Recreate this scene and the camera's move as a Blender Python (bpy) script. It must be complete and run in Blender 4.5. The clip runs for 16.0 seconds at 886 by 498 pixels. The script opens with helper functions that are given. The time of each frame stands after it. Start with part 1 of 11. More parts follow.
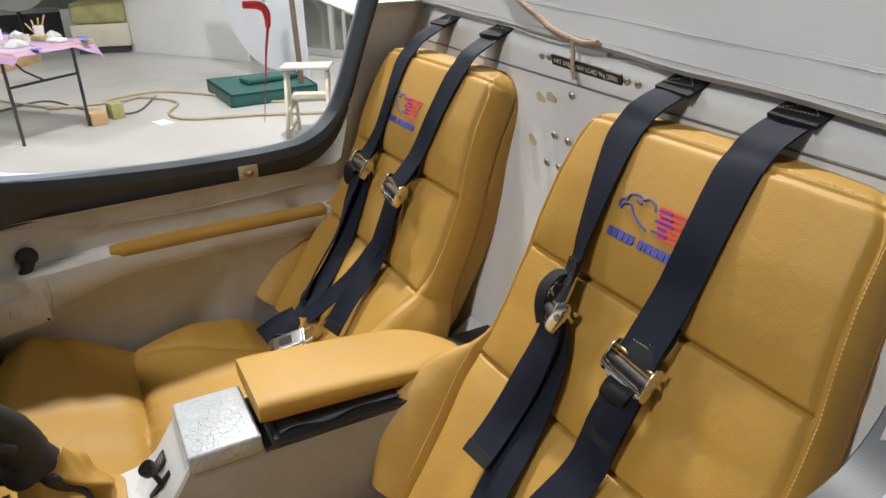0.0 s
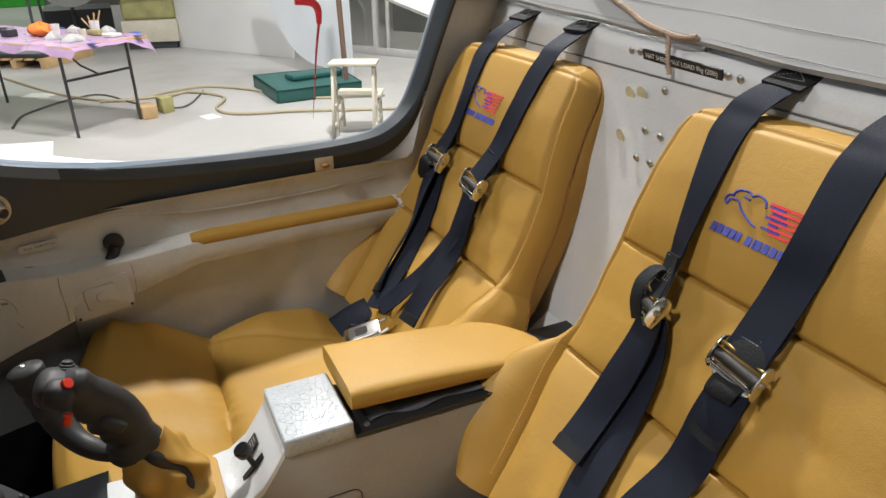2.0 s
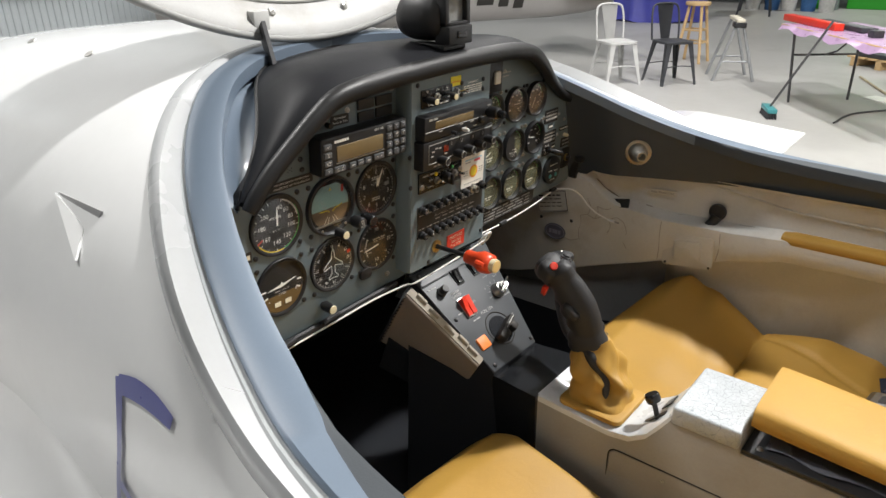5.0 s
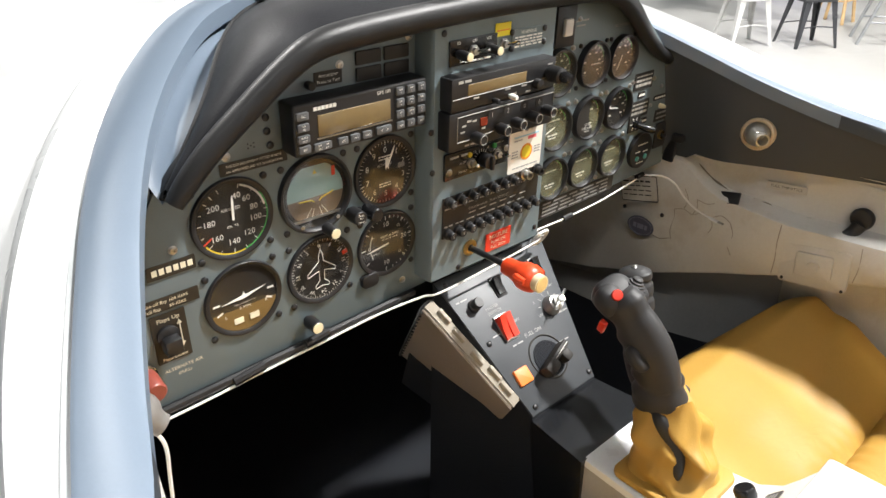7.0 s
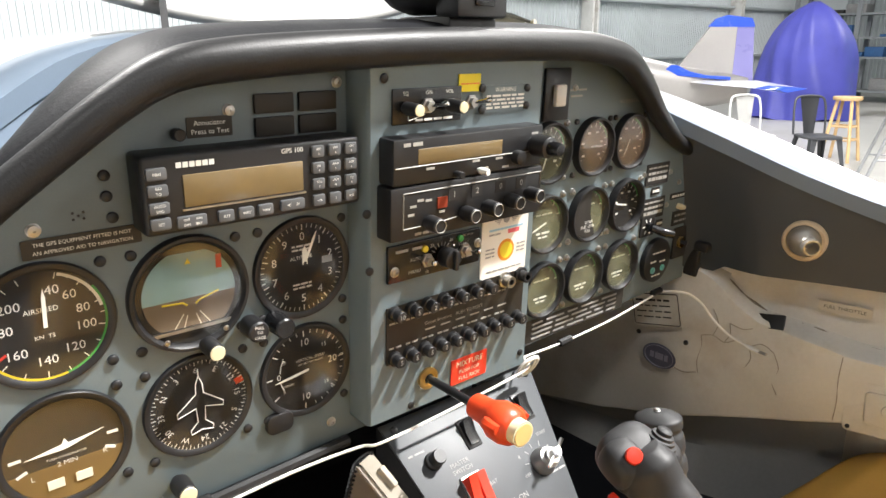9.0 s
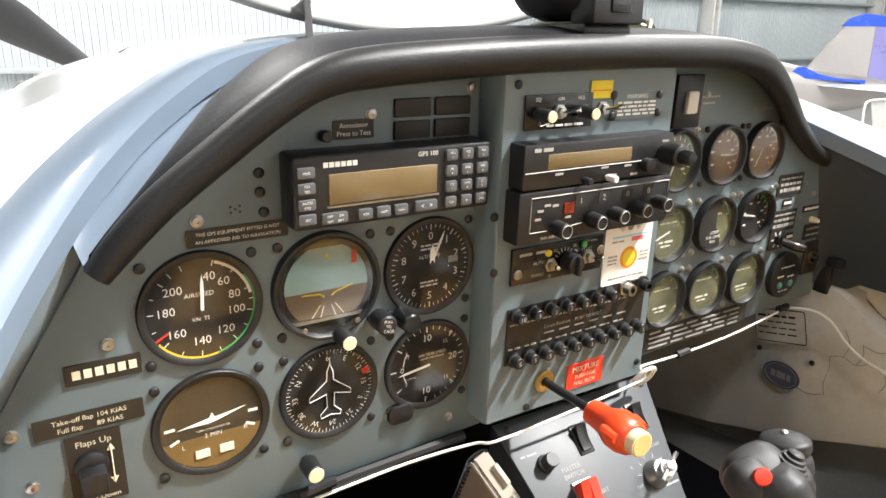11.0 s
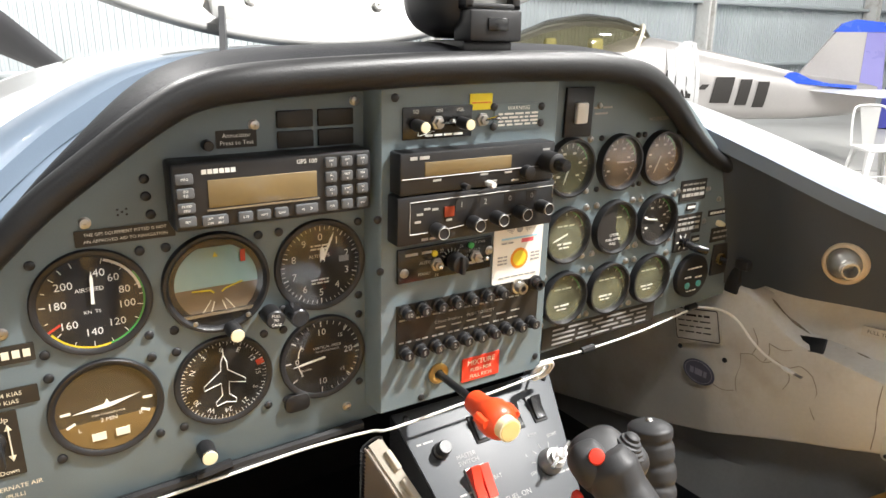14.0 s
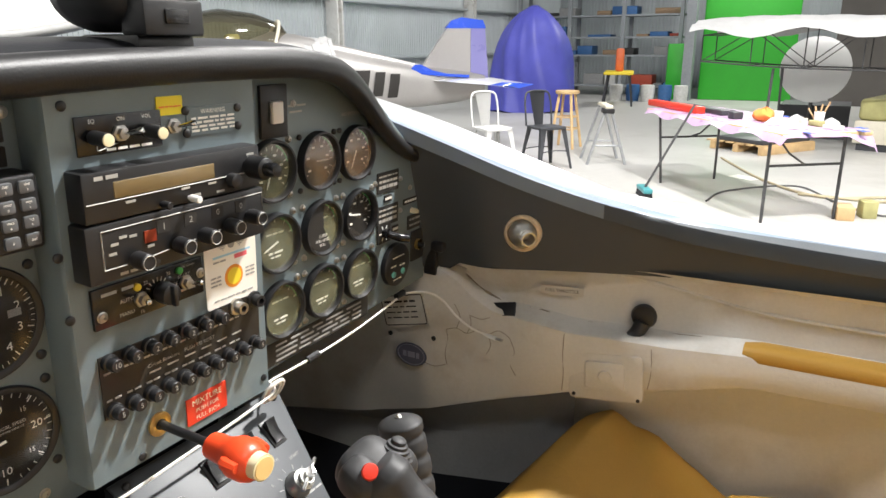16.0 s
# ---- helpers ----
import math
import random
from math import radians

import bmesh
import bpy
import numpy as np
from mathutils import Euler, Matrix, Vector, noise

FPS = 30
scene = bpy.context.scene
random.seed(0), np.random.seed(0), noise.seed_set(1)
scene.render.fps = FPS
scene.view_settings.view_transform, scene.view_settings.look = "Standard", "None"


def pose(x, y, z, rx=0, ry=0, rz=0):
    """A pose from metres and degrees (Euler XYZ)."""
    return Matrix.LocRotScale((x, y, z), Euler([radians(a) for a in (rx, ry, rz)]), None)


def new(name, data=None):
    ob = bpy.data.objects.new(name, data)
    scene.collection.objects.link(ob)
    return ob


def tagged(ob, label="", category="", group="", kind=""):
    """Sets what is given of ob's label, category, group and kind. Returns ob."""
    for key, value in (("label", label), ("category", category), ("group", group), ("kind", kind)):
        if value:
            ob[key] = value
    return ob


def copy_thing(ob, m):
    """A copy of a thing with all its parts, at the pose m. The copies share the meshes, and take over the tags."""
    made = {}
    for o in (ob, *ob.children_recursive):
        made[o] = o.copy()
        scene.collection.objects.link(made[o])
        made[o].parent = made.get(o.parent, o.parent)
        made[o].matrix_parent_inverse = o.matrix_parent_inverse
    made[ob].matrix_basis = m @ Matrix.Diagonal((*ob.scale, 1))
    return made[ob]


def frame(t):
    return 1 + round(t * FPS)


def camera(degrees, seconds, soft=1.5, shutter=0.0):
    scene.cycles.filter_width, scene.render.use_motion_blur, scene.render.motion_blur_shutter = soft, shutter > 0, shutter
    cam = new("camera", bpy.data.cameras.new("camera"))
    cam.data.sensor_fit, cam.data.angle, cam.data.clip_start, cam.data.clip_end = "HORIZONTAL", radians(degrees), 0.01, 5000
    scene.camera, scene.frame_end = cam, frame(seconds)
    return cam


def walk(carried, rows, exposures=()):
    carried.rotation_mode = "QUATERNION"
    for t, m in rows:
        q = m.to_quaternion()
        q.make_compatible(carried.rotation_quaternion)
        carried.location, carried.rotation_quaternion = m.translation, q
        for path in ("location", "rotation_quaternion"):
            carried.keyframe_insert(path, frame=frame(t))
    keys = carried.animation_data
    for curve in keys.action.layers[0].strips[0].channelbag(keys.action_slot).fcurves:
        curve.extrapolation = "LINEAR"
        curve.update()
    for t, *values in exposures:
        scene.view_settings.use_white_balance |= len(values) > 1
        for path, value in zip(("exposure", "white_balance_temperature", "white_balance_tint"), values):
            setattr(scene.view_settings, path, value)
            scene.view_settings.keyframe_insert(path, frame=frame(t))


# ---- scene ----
cam = camera(65.21, 16.0)
ROWS = [
    (0, -0.7652, -0.4123, 1.6346, 65.060, 0.935, -118.236),
    (0.5, -0.7383, -0.3644, 1.6354, 65.164, 0.776, -119.027),
    (1, -0.7359, -0.3494, 1.6361, 65.147, 0.796, -117.950),
    (1.5, -0.7344, -0.3359, 1.6316, 64.975, 0.848, -116.915),
    (2, -0.7363, -0.3428, 1.6287, 65.027, 0.863, -115.224),
    (2.5, -0.7584, -0.4190, 1.6206, 65.183, 0.774, -106.215),
    (3, -0.7859, -0.5775, 1.6224, 65.206, 1.013, -95.771),
    (3.5, -0.8195, -0.6040, 1.6274, 65.572, 0.891, -84.454),
    (4, -0.8451, -0.6154, 1.6234, 65.666, 0.787, -73.113),
    (4.5, -0.8463, -0.6415, 1.6378, 65.857, 0.661, -62.283),
    (5, -0.8207, -0.6776, 1.6308, 66.122, 0.666, -50.629),
    (5.2, -0.7943, -0.6841, 1.6326, 66.049, 0.659, -46.091),
    (7.3, -0.5235, -0.5503, 1.5598, 61.011, 0.675, -41.018),
    (7.5, -0.4891, -0.5397, 1.5496, 59.021, 0.374, -40.896),
    (8, -0.4188, -0.5278, 1.5391, 65.170, 0.119, -40.219),
    (8.5, -0.3711, -0.4953, 1.4986, 72.496, 0.128, -40.580),
    (9, -0.4016, -0.4605, 1.4741, 73.559, 0.096, -40.328),
    (9.5, -0.4177, -0.4510, 1.4748, 73.616, 0.041, -38.493),
    (10, -0.4245, -0.4509, 1.4754, 73.670, 0.034, -36.347),
    (12.3, -0.4107, -0.4857, 1.4839, 73.715, -0.119, -27.953),
    (12.5, -0.4052, -0.4922, 1.4830, 73.868, -0.100, -27.928),
    (13, -0.3938, -0.5013, 1.4830, 73.791, -0.148, -28.260),
    (13.5, -0.3772, -0.5223, 1.4852, 73.825, -0.169, -29.015),
    (14, -0.3644, -0.5430, 1.4894, 73.813, -0.171, -31.594),
    (14.5, -0.3625, -0.5386, 1.4907, 73.807, -0.066, -36.227),
    (15, -0.3706, -0.5246, 1.4912, 73.844, 0.006, -39.673),
    (15.5, -0.3747, -0.4972, 1.4911, 73.551, 0.129, -49.053),
    (16, -0.3711, -0.4818, 1.4883, 73.475, 0.327, -60.023),
]
walk(cam, [(t, pose(*r)) for t, *r in ROWS], [(0, -0.92), (2.5, -0.85), (3.5, -0.64), (4.5, -0.66), (5.2, -0.58), (7.3, 0.22), (7.7, 0.32), (8.5, 0.48), (15.0, 0.50), (16.0, 0.16)])

# ---- light ----
world = bpy.data.worlds.new("hangar_air")
scene.world = world
world.use_nodes = True
world.node_tree.nodes["Background"].inputs[0].default_value = (0.75, 0.85, 1.0, 1)
world.node_tree.nodes["Background"].inputs[1].default_value = 0.14


def hall_lamp(x, y, z, sx, sy, watts, colour=(1.0, 0.98, 0.955)):
    data = bpy.data.lights.new("high_bay_light", "AREA")
    data.shape, data.size, data.size_y, data.energy, data.color = "RECTANGLE", sx, sy, watts, colour
    ob = new("high_bay_light", data)
    ob.location = (x, y, z)
    return ob


hall_lamp(2.95, -2.0, 6.3, 0.35, 0.35, 1180)
hall_lamp(-2.6, -3.2, 6.4, 0.9, 0.9, 85)
hall_lamp(6.0, 2.6, 6.4, 0.8, 0.8, 420)
hall_lamp(-0.9, 4.0, 6.4, 0.6, 0.6, 660)
hall_lamp(7.4, -4.4, 6.4, 1.2, 1.2, 460)
hall_lamp(12.0, 5.5, 6.4, 1.2, 1.2, 240)
hall_lamp(19.0, 1.5, 6.4, 1.2, 1.2, 450)
scene.view_settings.exposure = 0.0


# ---- small kit ----
def bm_new():
    return bmesh.new()


def thing(name, m=None, label="", category="", group="", kind=""):
    ob = new(name)
    ob.empty_display_size = 0.05
    if m is not None:
        ob.matrix_basis = m
    return tagged(ob, label, category, group, kind)


def finish(bm, name, material, smooth=40.0):
    me = bpy.data.meshes.new(name)
    bmesh.ops.recalc_face_normals(bm, faces=bm.faces)
    bm.to_mesh(me)
    bm.free()
    if material is not None:
        me.materials.append(material)
    if smooth:
        for p in me.polygons:
            p.use_smooth = True
        me.set_sharp_from_angle(angle=radians(smooth))
    return me


def part(name, bm, material, parent=None, label="", smooth=40.0):
    ob = new(name, finish(bm, name, material, smooth))
    if parent is not None:
        ob.parent = parent
    if label:
        ob["label"] = label
    return ob


def piece(name, me, parent, m=None):
    ob = new(name, me)
    ob.parent = parent
    if m is not None:
        ob.matrix_basis = m
    return ob


def solo(name, bm, material, label, category, kind="", group="", smooth=40.0):
    return tagged(part(name, bm, material, None, "", smooth), label, category, group, kind)


def box(bm, x0, y0, z0, x1, y1, z1, bevel=0.0, seg=2, m=None):
    t = bm_new()
    vs = [t.verts.new((x, y, z)) for x in (x0, x1) for y in (y0, y1) for z in (z0, z1)]
    for f in ((0, 1, 3, 2), (4, 6, 7, 5), (0, 4, 5, 1), (2, 3, 7, 6), (0, 2, 6, 4), (1, 5, 7, 3)):
        t.faces.new([vs[i] for i in f])
    bmesh.ops.recalc_face_normals(t, faces=t.faces)
    if bevel > 0:
        bmesh.ops.bevel(t, geom=t.edges[:], offset=bevel, segments=seg, profile=0.5, affect="EDGES", clamp_overlap=True)
    merge(bm, t, m)
    return bm


def merge(bm, t, m=None):
    if m is not None:
        t.transform(m)
    me = bpy.data.meshes.new("tmp")
    t.to_mesh(me)
    t.free()
    bm.from_mesh(me)
    bpy.data.meshes.remove(me)


def loft(bm, rings, closed=True, caps=True):
    rows = [[bm.verts.new(p) for p in r] for r in rings]
    n = len(rows[0])
    for a, b in zip(rows, rows[1:]):
        for i in range(n if closed else n - 1):
            j = (i + 1) % n
            bm.faces.new((a[i], a[j], b[j], b[i]))
    if caps and closed:
        bm.faces.new(rows[0][::-1])
        bm.faces.new(rows[-1])
    return bm


def smooth_path(pts, steps=6):
    pts = [Vector(p) for p in pts]
    out = []
    for i in range(len(pts) - 1):
        p0, p1, p2, p3 = pts[max(i - 1, 0)], pts[i], pts[i + 1], pts[min(i + 2, len(pts) - 1)]
        for k in range(steps):
            t = k / steps
            out.append(0.5 * (2 * p1 + (p2 - p0) * t + (2 * p0 - 5 * p1 + 4 * p2 - p3) * t * t + (3 * p1 - p0 - 3 * p2 + p3) * t ** 3))
    out.append(pts[-1])
    return out


def tube(bm, pts, radius, n=10, steps=6, smooth=True, flat=1.0, caps=True):
    """A round rod along pts; radius one number or one per given point."""
    path = smooth_path(pts, steps) if smooth and len(pts) > 2 else [Vector(p) for p in pts]
    m = len(path)
    rad = [radius] * m if isinstance(radius, (int, float)) else [float(np.interp(i / (m - 1) * (len(radius) - 1), range(len(radius)), radius)) for i in range(m)]
    rings = []
    up = None
    for i, p in enumerate(path):
        d = (path[min(i + 1, m - 1)] - path[max(i - 1, 0)]).normalized()
        if up is None:
            up = Vector((0, 0, 1)) if abs(d.z) < 0.9 else Vector((1, 0, 0))
        a = d.cross(up)
        a = a.normalized() if a.length > 1e-6 else Vector((1, 0, 0))
        up = a.cross(d).normalized()
        rings.append([p + rad[i] * (math.cos(2 * math.pi * k / n) * a + flat * math.sin(2 * math.pi * k / n) * up) for k in range(n)])
    return loft(bm, rings, True, caps)


def lathe(bm, profile, n=24, m=None):
    """Turned shape about z: profile of (radius, z)."""
    t = bm_new()
    rows = []
    for r, z in profile:
        if r < 1e-6:
            rows.append([t.verts.new((0, 0, z))])
        else:
            rows.append([t.verts.new((r * math.cos(2 * math.pi * k / n), r * math.sin(2 * math.pi * k / n), z)) for k in range(n)])
    for a, b in zip(rows, rows[1:]):
        for k in range(n):
            j = (k + 1) % n
            if len(a) == 1 and len(b) == 1:
                continue
            if len(a) == 1:
                t.faces.new((a[0], b[j], b[k]))
            elif len(b) == 1:
                t.faces.new((a[k], a[j], b[0]))
            else:
                t.faces.new((a[k], a[j], b[j], b[k]))
    merge(bm, t, m)
    return bm


def prism(bm, outline, z0, z1, bevel=0.0, m=None, seg=2):
    """A flat outline (x, y) given thickness from z0 to z1."""
    t = bm_new()
    vs = [t.verts.new((x, y, z0)) for x, y in outline]
    f = t.faces.new(vs)
    r = bmesh.ops.extrude_face_region(t, geom=[f])
    top = [v for v in r["geom"] if isinstance(v, bmesh.types.BMVert)]
    for v in top:
        v.co.z = z1
    bmesh.ops.recalc_face_normals(t, faces=t.faces)
    if bevel > 0:
        es = [e for e in t.edges if all(v in top for v in e.verts)]
        bmesh.ops.bevel(t, geom=es, offset=bevel, segments=seg, profile=0.5, affect="EDGES", clamp_overlap=True)
    merge(bm, t, m)
    return bm


def disc_outline(r, n=32, cx=0.0, cy=0.0, a0=0.0, a1=360.0):
    return [(cx + r * math.cos(radians(a0 + (a1 - a0) * k / n)), cy + r * math.sin(radians(a0 + (a1 - a0) * k / n))) for k in range(n)]


def round_rect(x0, y0, x1, y1, r, n=4):
    out = []
    for cx, cy, a in ((x1 - r, y1 - r, 0), (x0 + r, y1 - r, 90), (x0 + r, y0 + r, 180), (x1 - r, y0 + r, 270)):
        out += [(cx + r * math.cos(radians(a + 90 * k / n)), cy + r * math.sin(radians(a + 90 * k / n))) for k in range(n + 1)]
    return out


TEXTS = {}


def letters(bm, text, size, m, align="CENTER"):
    """Adds lettering in the built-in font, lying in the xy plane of m."""
    key = (text, align)
    if key not in TEXTS:
        cu = bpy.data.curves.new("letters", "FONT")
        cu.body, cu.size, cu.align_x, cu.align_y, cu.resolution_u = text, 1.0, align, "CENTER", 2
        ob = bpy.data.objects.new("letters", cu)
        scene.collection.objects.link(ob)
        bpy.context.view_layer.update()
        TEXTS[key] = bpy.data.meshes.new_from_object(ob.evaluated_get(bpy.context.evaluated_depsgraph_get()))
        bpy.data.objects.remove(ob)
    t = bm_new()
    t.from_mesh(TEXTS[key])
    t.transform(m @ Matrix.Diagonal((size, size, size, 1)))
    me = bpy.data.meshes.new("tmp")
    t.to_mesh(me)
    t.free()
    bm.from_mesh(me)
    bpy.data.meshes.remove(me)


def bars(bm, x0, x1, y, h, z, words, seed=0, gap=0.25):
    """Unreadable writing: short plain bars along a line."""
    rnd = random.Random(seed)
    w = [rnd.uniform(0.5, 1.5) for _ in range(words)]
    tot = sum(w) + gap * (words - 1)
    x = x0
    for k in w:
        d = (x1 - x0) * k / tot
        box(bm, x, y - h / 2, z, x + d, y + h / 2, z + 0.0003)
        x += d + (x1 - x0) * gap / tot


# ---- materials ----
def material(name, base, rough=0.5, metal=0.0, vary=0.12, scale=20.0, fine=180.0, bump=0.1, dist=0.002, stain=None, stain_scale=4.0, coat=0.0, rough_vary=0.1, spec=0.5, sheen=0.0, coords="Object"):
    """A surface with two scales of colour variation, grain in the relief, and stains where given."""
    mat = bpy.data.materials.new(name)
    mat.use_nodes = True
    nt = mat.node_tree
    bsdf = nt.nodes["Principled BSDF"]
    tc = nt.nodes.new("ShaderNodeTexCoord")
    n1 = nt.nodes.new("ShaderNodeTexNoise")
    n1.inputs["Scale"].default_value, n1.inputs["Detail"].default_value = scale, 4
    n2 = nt.nodes.new("ShaderNodeTexNoise")
    n2.inputs["Scale"].default_value, n2.inputs["Detail"].default_value = fine, 3
    for n in (n1, n2):
        nt.links.new(tc.outputs[coords], n.inputs["Vector"])
    add = nt.nodes.new("ShaderNodeMath")
    add.operation = "MULTIPLY_ADD"
    add.inputs[1].default_value, add.inputs[2].default_value = 0.35, 0.0
    nt.links.new(n2.outputs["Fac"], add.inputs[0])
    mix = nt.nodes.new("ShaderNodeMath")
    mix.operation = "ADD"
    nt.links.new(n1.outputs["Fac"], mix.inputs[0])
    nt.links.new(add.outputs[0], mix.inputs[1])
    ramp = nt.nodes.new("ShaderNodeValToRGB")
    ramp.color_ramp.elements[0].position, ramp.color_ramp.elements[1].position = 0.35, 1.0
    lo = [max(0, c * (1 - vary)) for c in base]
    hi = [min(1, c * (1 + vary)) for c in base]
    ramp.color_ramp.elements[0].color, ramp.color_ramp.elements[1].color = (*lo, 1), (*hi, 1)
    nt.links.new(mix.outputs[0], ramp.inputs["Fac"])
    colour = ramp.outputs["Color"]
    if stain is not None:
        n3 = nt.nodes.new("ShaderNodeTexNoise")
        n3.inputs["Scale"].default_value, n3.inputs["Detail"].default_value, n3.inputs["Roughness"].default_value = stain_scale, 6, 0.65
        nt.links.new(tc.outputs[coords], n3.inputs["Vector"])
        r3 = nt.nodes.new("ShaderNodeValToRGB")
        r3.color_ramp.elements[0].position, r3.color_ramp.elements[1].position = 0.52, 0.72
        nt.links.new(n3.outputs["Fac"], r3.inputs["Fac"])
        mx = nt.nodes.new("ShaderNodeMix")
        mx.data_type = "RGBA"
        nt.links.new(r3.outputs["Color"], mx.inputs["Factor"])
        nt.links.new(colour, mx.inputs["A"])
        mx.inputs["B"].default_value = (*stain, 1)
        colour = mx.outputs["Result"]
    nt.links.new(colour, bsdf.inputs["Base Color"])
    rr = nt.nodes.new("ShaderNodeMapRange")
    rr.inputs["To Min"].default_value, rr.inputs["To Max"].default_value = max(0.02, rough - rough_vary), min(1.0, rough + rough_vary)
    nt.links.new(n1.outputs["Fac"], rr.inputs["Value"])
    nt.links.new(rr.outputs["Result"], bsdf.inputs["Roughness"])
    bsdf.inputs["Metallic"].default_value = metal
    bsdf.inputs["Specular IOR Level"].default_value = spec
    bsdf.inputs["Coat Weight"].default_value = coat
    bsdf.inputs["Coat Roughness"].default_value = 0.08
    if sheen:
        bsdf.inputs["Sheen Weight"].default_value = sheen
    if bump > 0:
        b = nt.nodes.new("ShaderNodeBump")
        b.inputs["Strength"].default_value, b.inputs["Distance"].default_value = bump, dist
        nt.links.new(n2.outputs["Fac"], b.inputs["Height"])
        nt.links.new(b.outputs["Normal"], bsdf.inputs["Normal"])
    return mat


def leather_material():
    mat = material("tan_leather", (0.405, 0.232, 0.045), rough=0.54, spec=0.36, vary=0.10, scale=9, fine=420, bump=0.0, rough_vary=0.07)
    nt = mat.node_tree
    bsdf = nt.nodes["Principled BSDF"]
    tc = next(n for n in nt.nodes if n.type == "TEX_COORD")
    vor = nt.nodes.new("ShaderNodeTexVoronoi")
    vor.feature = "DISTANCE_TO_EDGE"
    vor.inputs["Scale"].default_value = 420
    wr = nt.nodes.new("ShaderNodeTexNoise")
    wr.inputs["Scale"].default_value, wr.inputs["Detail"].default_value = 16, 3
    wr.inputs["Distortion"].default_value = 0.3
    nt.links.new(tc.outputs["Object"], vor.inputs["Vector"])
    nt.links.new(tc.outputs["Object"], wr.inputs["Vector"])
    b1 = nt.nodes.new("ShaderNodeBump")
    b1.inputs["Strength"].default_value, b1.inputs["Distance"].default_value = 0.16, 0.0012
    nt.links.new(vor.outputs["Distance"], b1.inputs["Height"])
    b2 = nt.nodes.new("ShaderNodeBump")
    b2.inputs["Strength"].default_value, b2.inputs["Distance"].default_value = 0.09, 0.010
    nt.links.new(wr.outputs["Fac"], b2.inputs["Height"])
    nt.links.new(b1.outputs["Normal"], b2.inputs["Normal"])
    fine = nt.nodes.new("ShaderNodeTexNoise")
    fine.inputs["Scale"].default_value, fine.inputs["Detail"].default_value = 42, 2
    fine.inputs["Distortion"].default_value = 1.6
    nt.links.new(tc.outputs["Object"], fine.inputs["Vector"])
    b3 = nt.nodes.new("ShaderNodeBump")
    b3.inputs["Strength"].default_value, b3.inputs["Distance"].default_value = 0.10, 0.004
    nt.links.new(fine.outputs["Fac"], b3.inputs["Height"])
    nt.links.new(b2.outputs["Normal"], b3.inputs["Normal"])
    nt.links.new(b3.outputs["Normal"], bsdf.inputs["Normal"])
    return mat


def webbing_material():
    mat = material("navy_webbing", (0.0055, 0.0082, 0.0190), rough=0.62, spec=0.22, vary=0.25, scale=30, fine=500, bump=0.0)
    nt = mat.node_tree
    tc = next(n for n in nt.nodes if n.type == "TEX_COORD")
    wv = nt.nodes.new("ShaderNodeTexWave")
    wv.inputs["Scale"].default_value, wv.inputs["Distortion"].default_value = 240, 0.6
    nt.links.new(tc.outputs["Object"], wv.inputs["Vector"])
    b = nt.nodes.new("ShaderNodeBump")
    b.inputs["Strength"].default_value, b.inputs["Distance"].default_value = 0.35, 0.0008
    nt.links.new(wv.outputs["Fac"], b.inputs["Height"])
    nt.links.new(b.outputs["Normal"], nt.nodes["Principled BSDF"].inputs["Normal"])
    return mat


def crackle_material():
    """Silvery paint, crazed into small plates."""
    mat = material("crackled_silver_paint", (0.40, 0.425, 0.44), rough=0.42, metal=0.1, vary=0.12, scale=60, fine=300, bump=0.0)
    nt = mat.node_tree
    bsdf = nt.nodes["Principled BSDF"]
    tc = next(n for n in nt.nodes if n.type == "TEX_COORD")
    vor = nt.nodes.new("ShaderNodeTexVoronoi")
    vor.feature = "DISTANCE_TO_EDGE"
    vor.inputs["Scale"].default_value = 125
    nt.links.new(tc.outputs["Object"], vor.inputs["Vector"])
    r = nt.nodes.new("ShaderNodeMapRange")
    r.inputs["From Max"].default_value = 0.035
    nt.links.new(vor.outputs["Distance"], r.inputs["Value"])
    mx = nt.nodes.new("ShaderNodeMix")
    mx.data_type = "RGBA"
    nt.links.new(r.outputs["Result"], mx.inputs["Factor"])
    mx.inputs["A"].default_value = (0.24, 0.265, 0.285, 1)
    nt.links.new(bsdf.inputs["Base Color"].links[0].from_socket, mx.inputs["B"])
    nt.links.new(mx.outputs["Result"], bsdf.inputs["Base Color"])
    b = nt.nodes.new("ShaderNodeBump")
    b.inputs["Strength"].default_value, b.inputs["Distance"].default_value = 0.6, 0.001
    nt.links.new(r.outputs["Result"], b.inputs["Height"])
    nt.links.new(b.outputs["Normal"], bsdf.inputs["Normal"])
    return mat


def glass_material(name, tint=(1, 1, 1), gloss=1.0, ior=1.5):
    mat = bpy.data.materials.new(name)
    mat.use_nodes = True
    nt = mat.node_tree
    nt.nodes.remove(nt.nodes["Principled BSDF"])
    tr, gl, mx, fr = (nt.nodes.new(k) for k in ("ShaderNodeBsdfTransparent", "ShaderNodeBsdfGlossy", "ShaderNodeMixShader", "ShaderNodeFresnel"))
    tr.inputs["Color"].default_value = (*tint, 1)
    gl.inputs["Roughness"].default_value = 0.06
    gl.inputs["Color"].default_value = (gloss, gloss, gloss, 1)
    fr.inputs["IOR"].default_value = ior
    nt.links.new(fr.outputs[0], mx.inputs[0])
    nt.links.new(tr.outputs[0], mx.inputs[1])
    nt.links.new(gl.outputs[0], mx.inputs[2])
    nt.links.new(mx.outputs[0], nt.nodes["Material Output"].inputs["Surface"])
    return mat


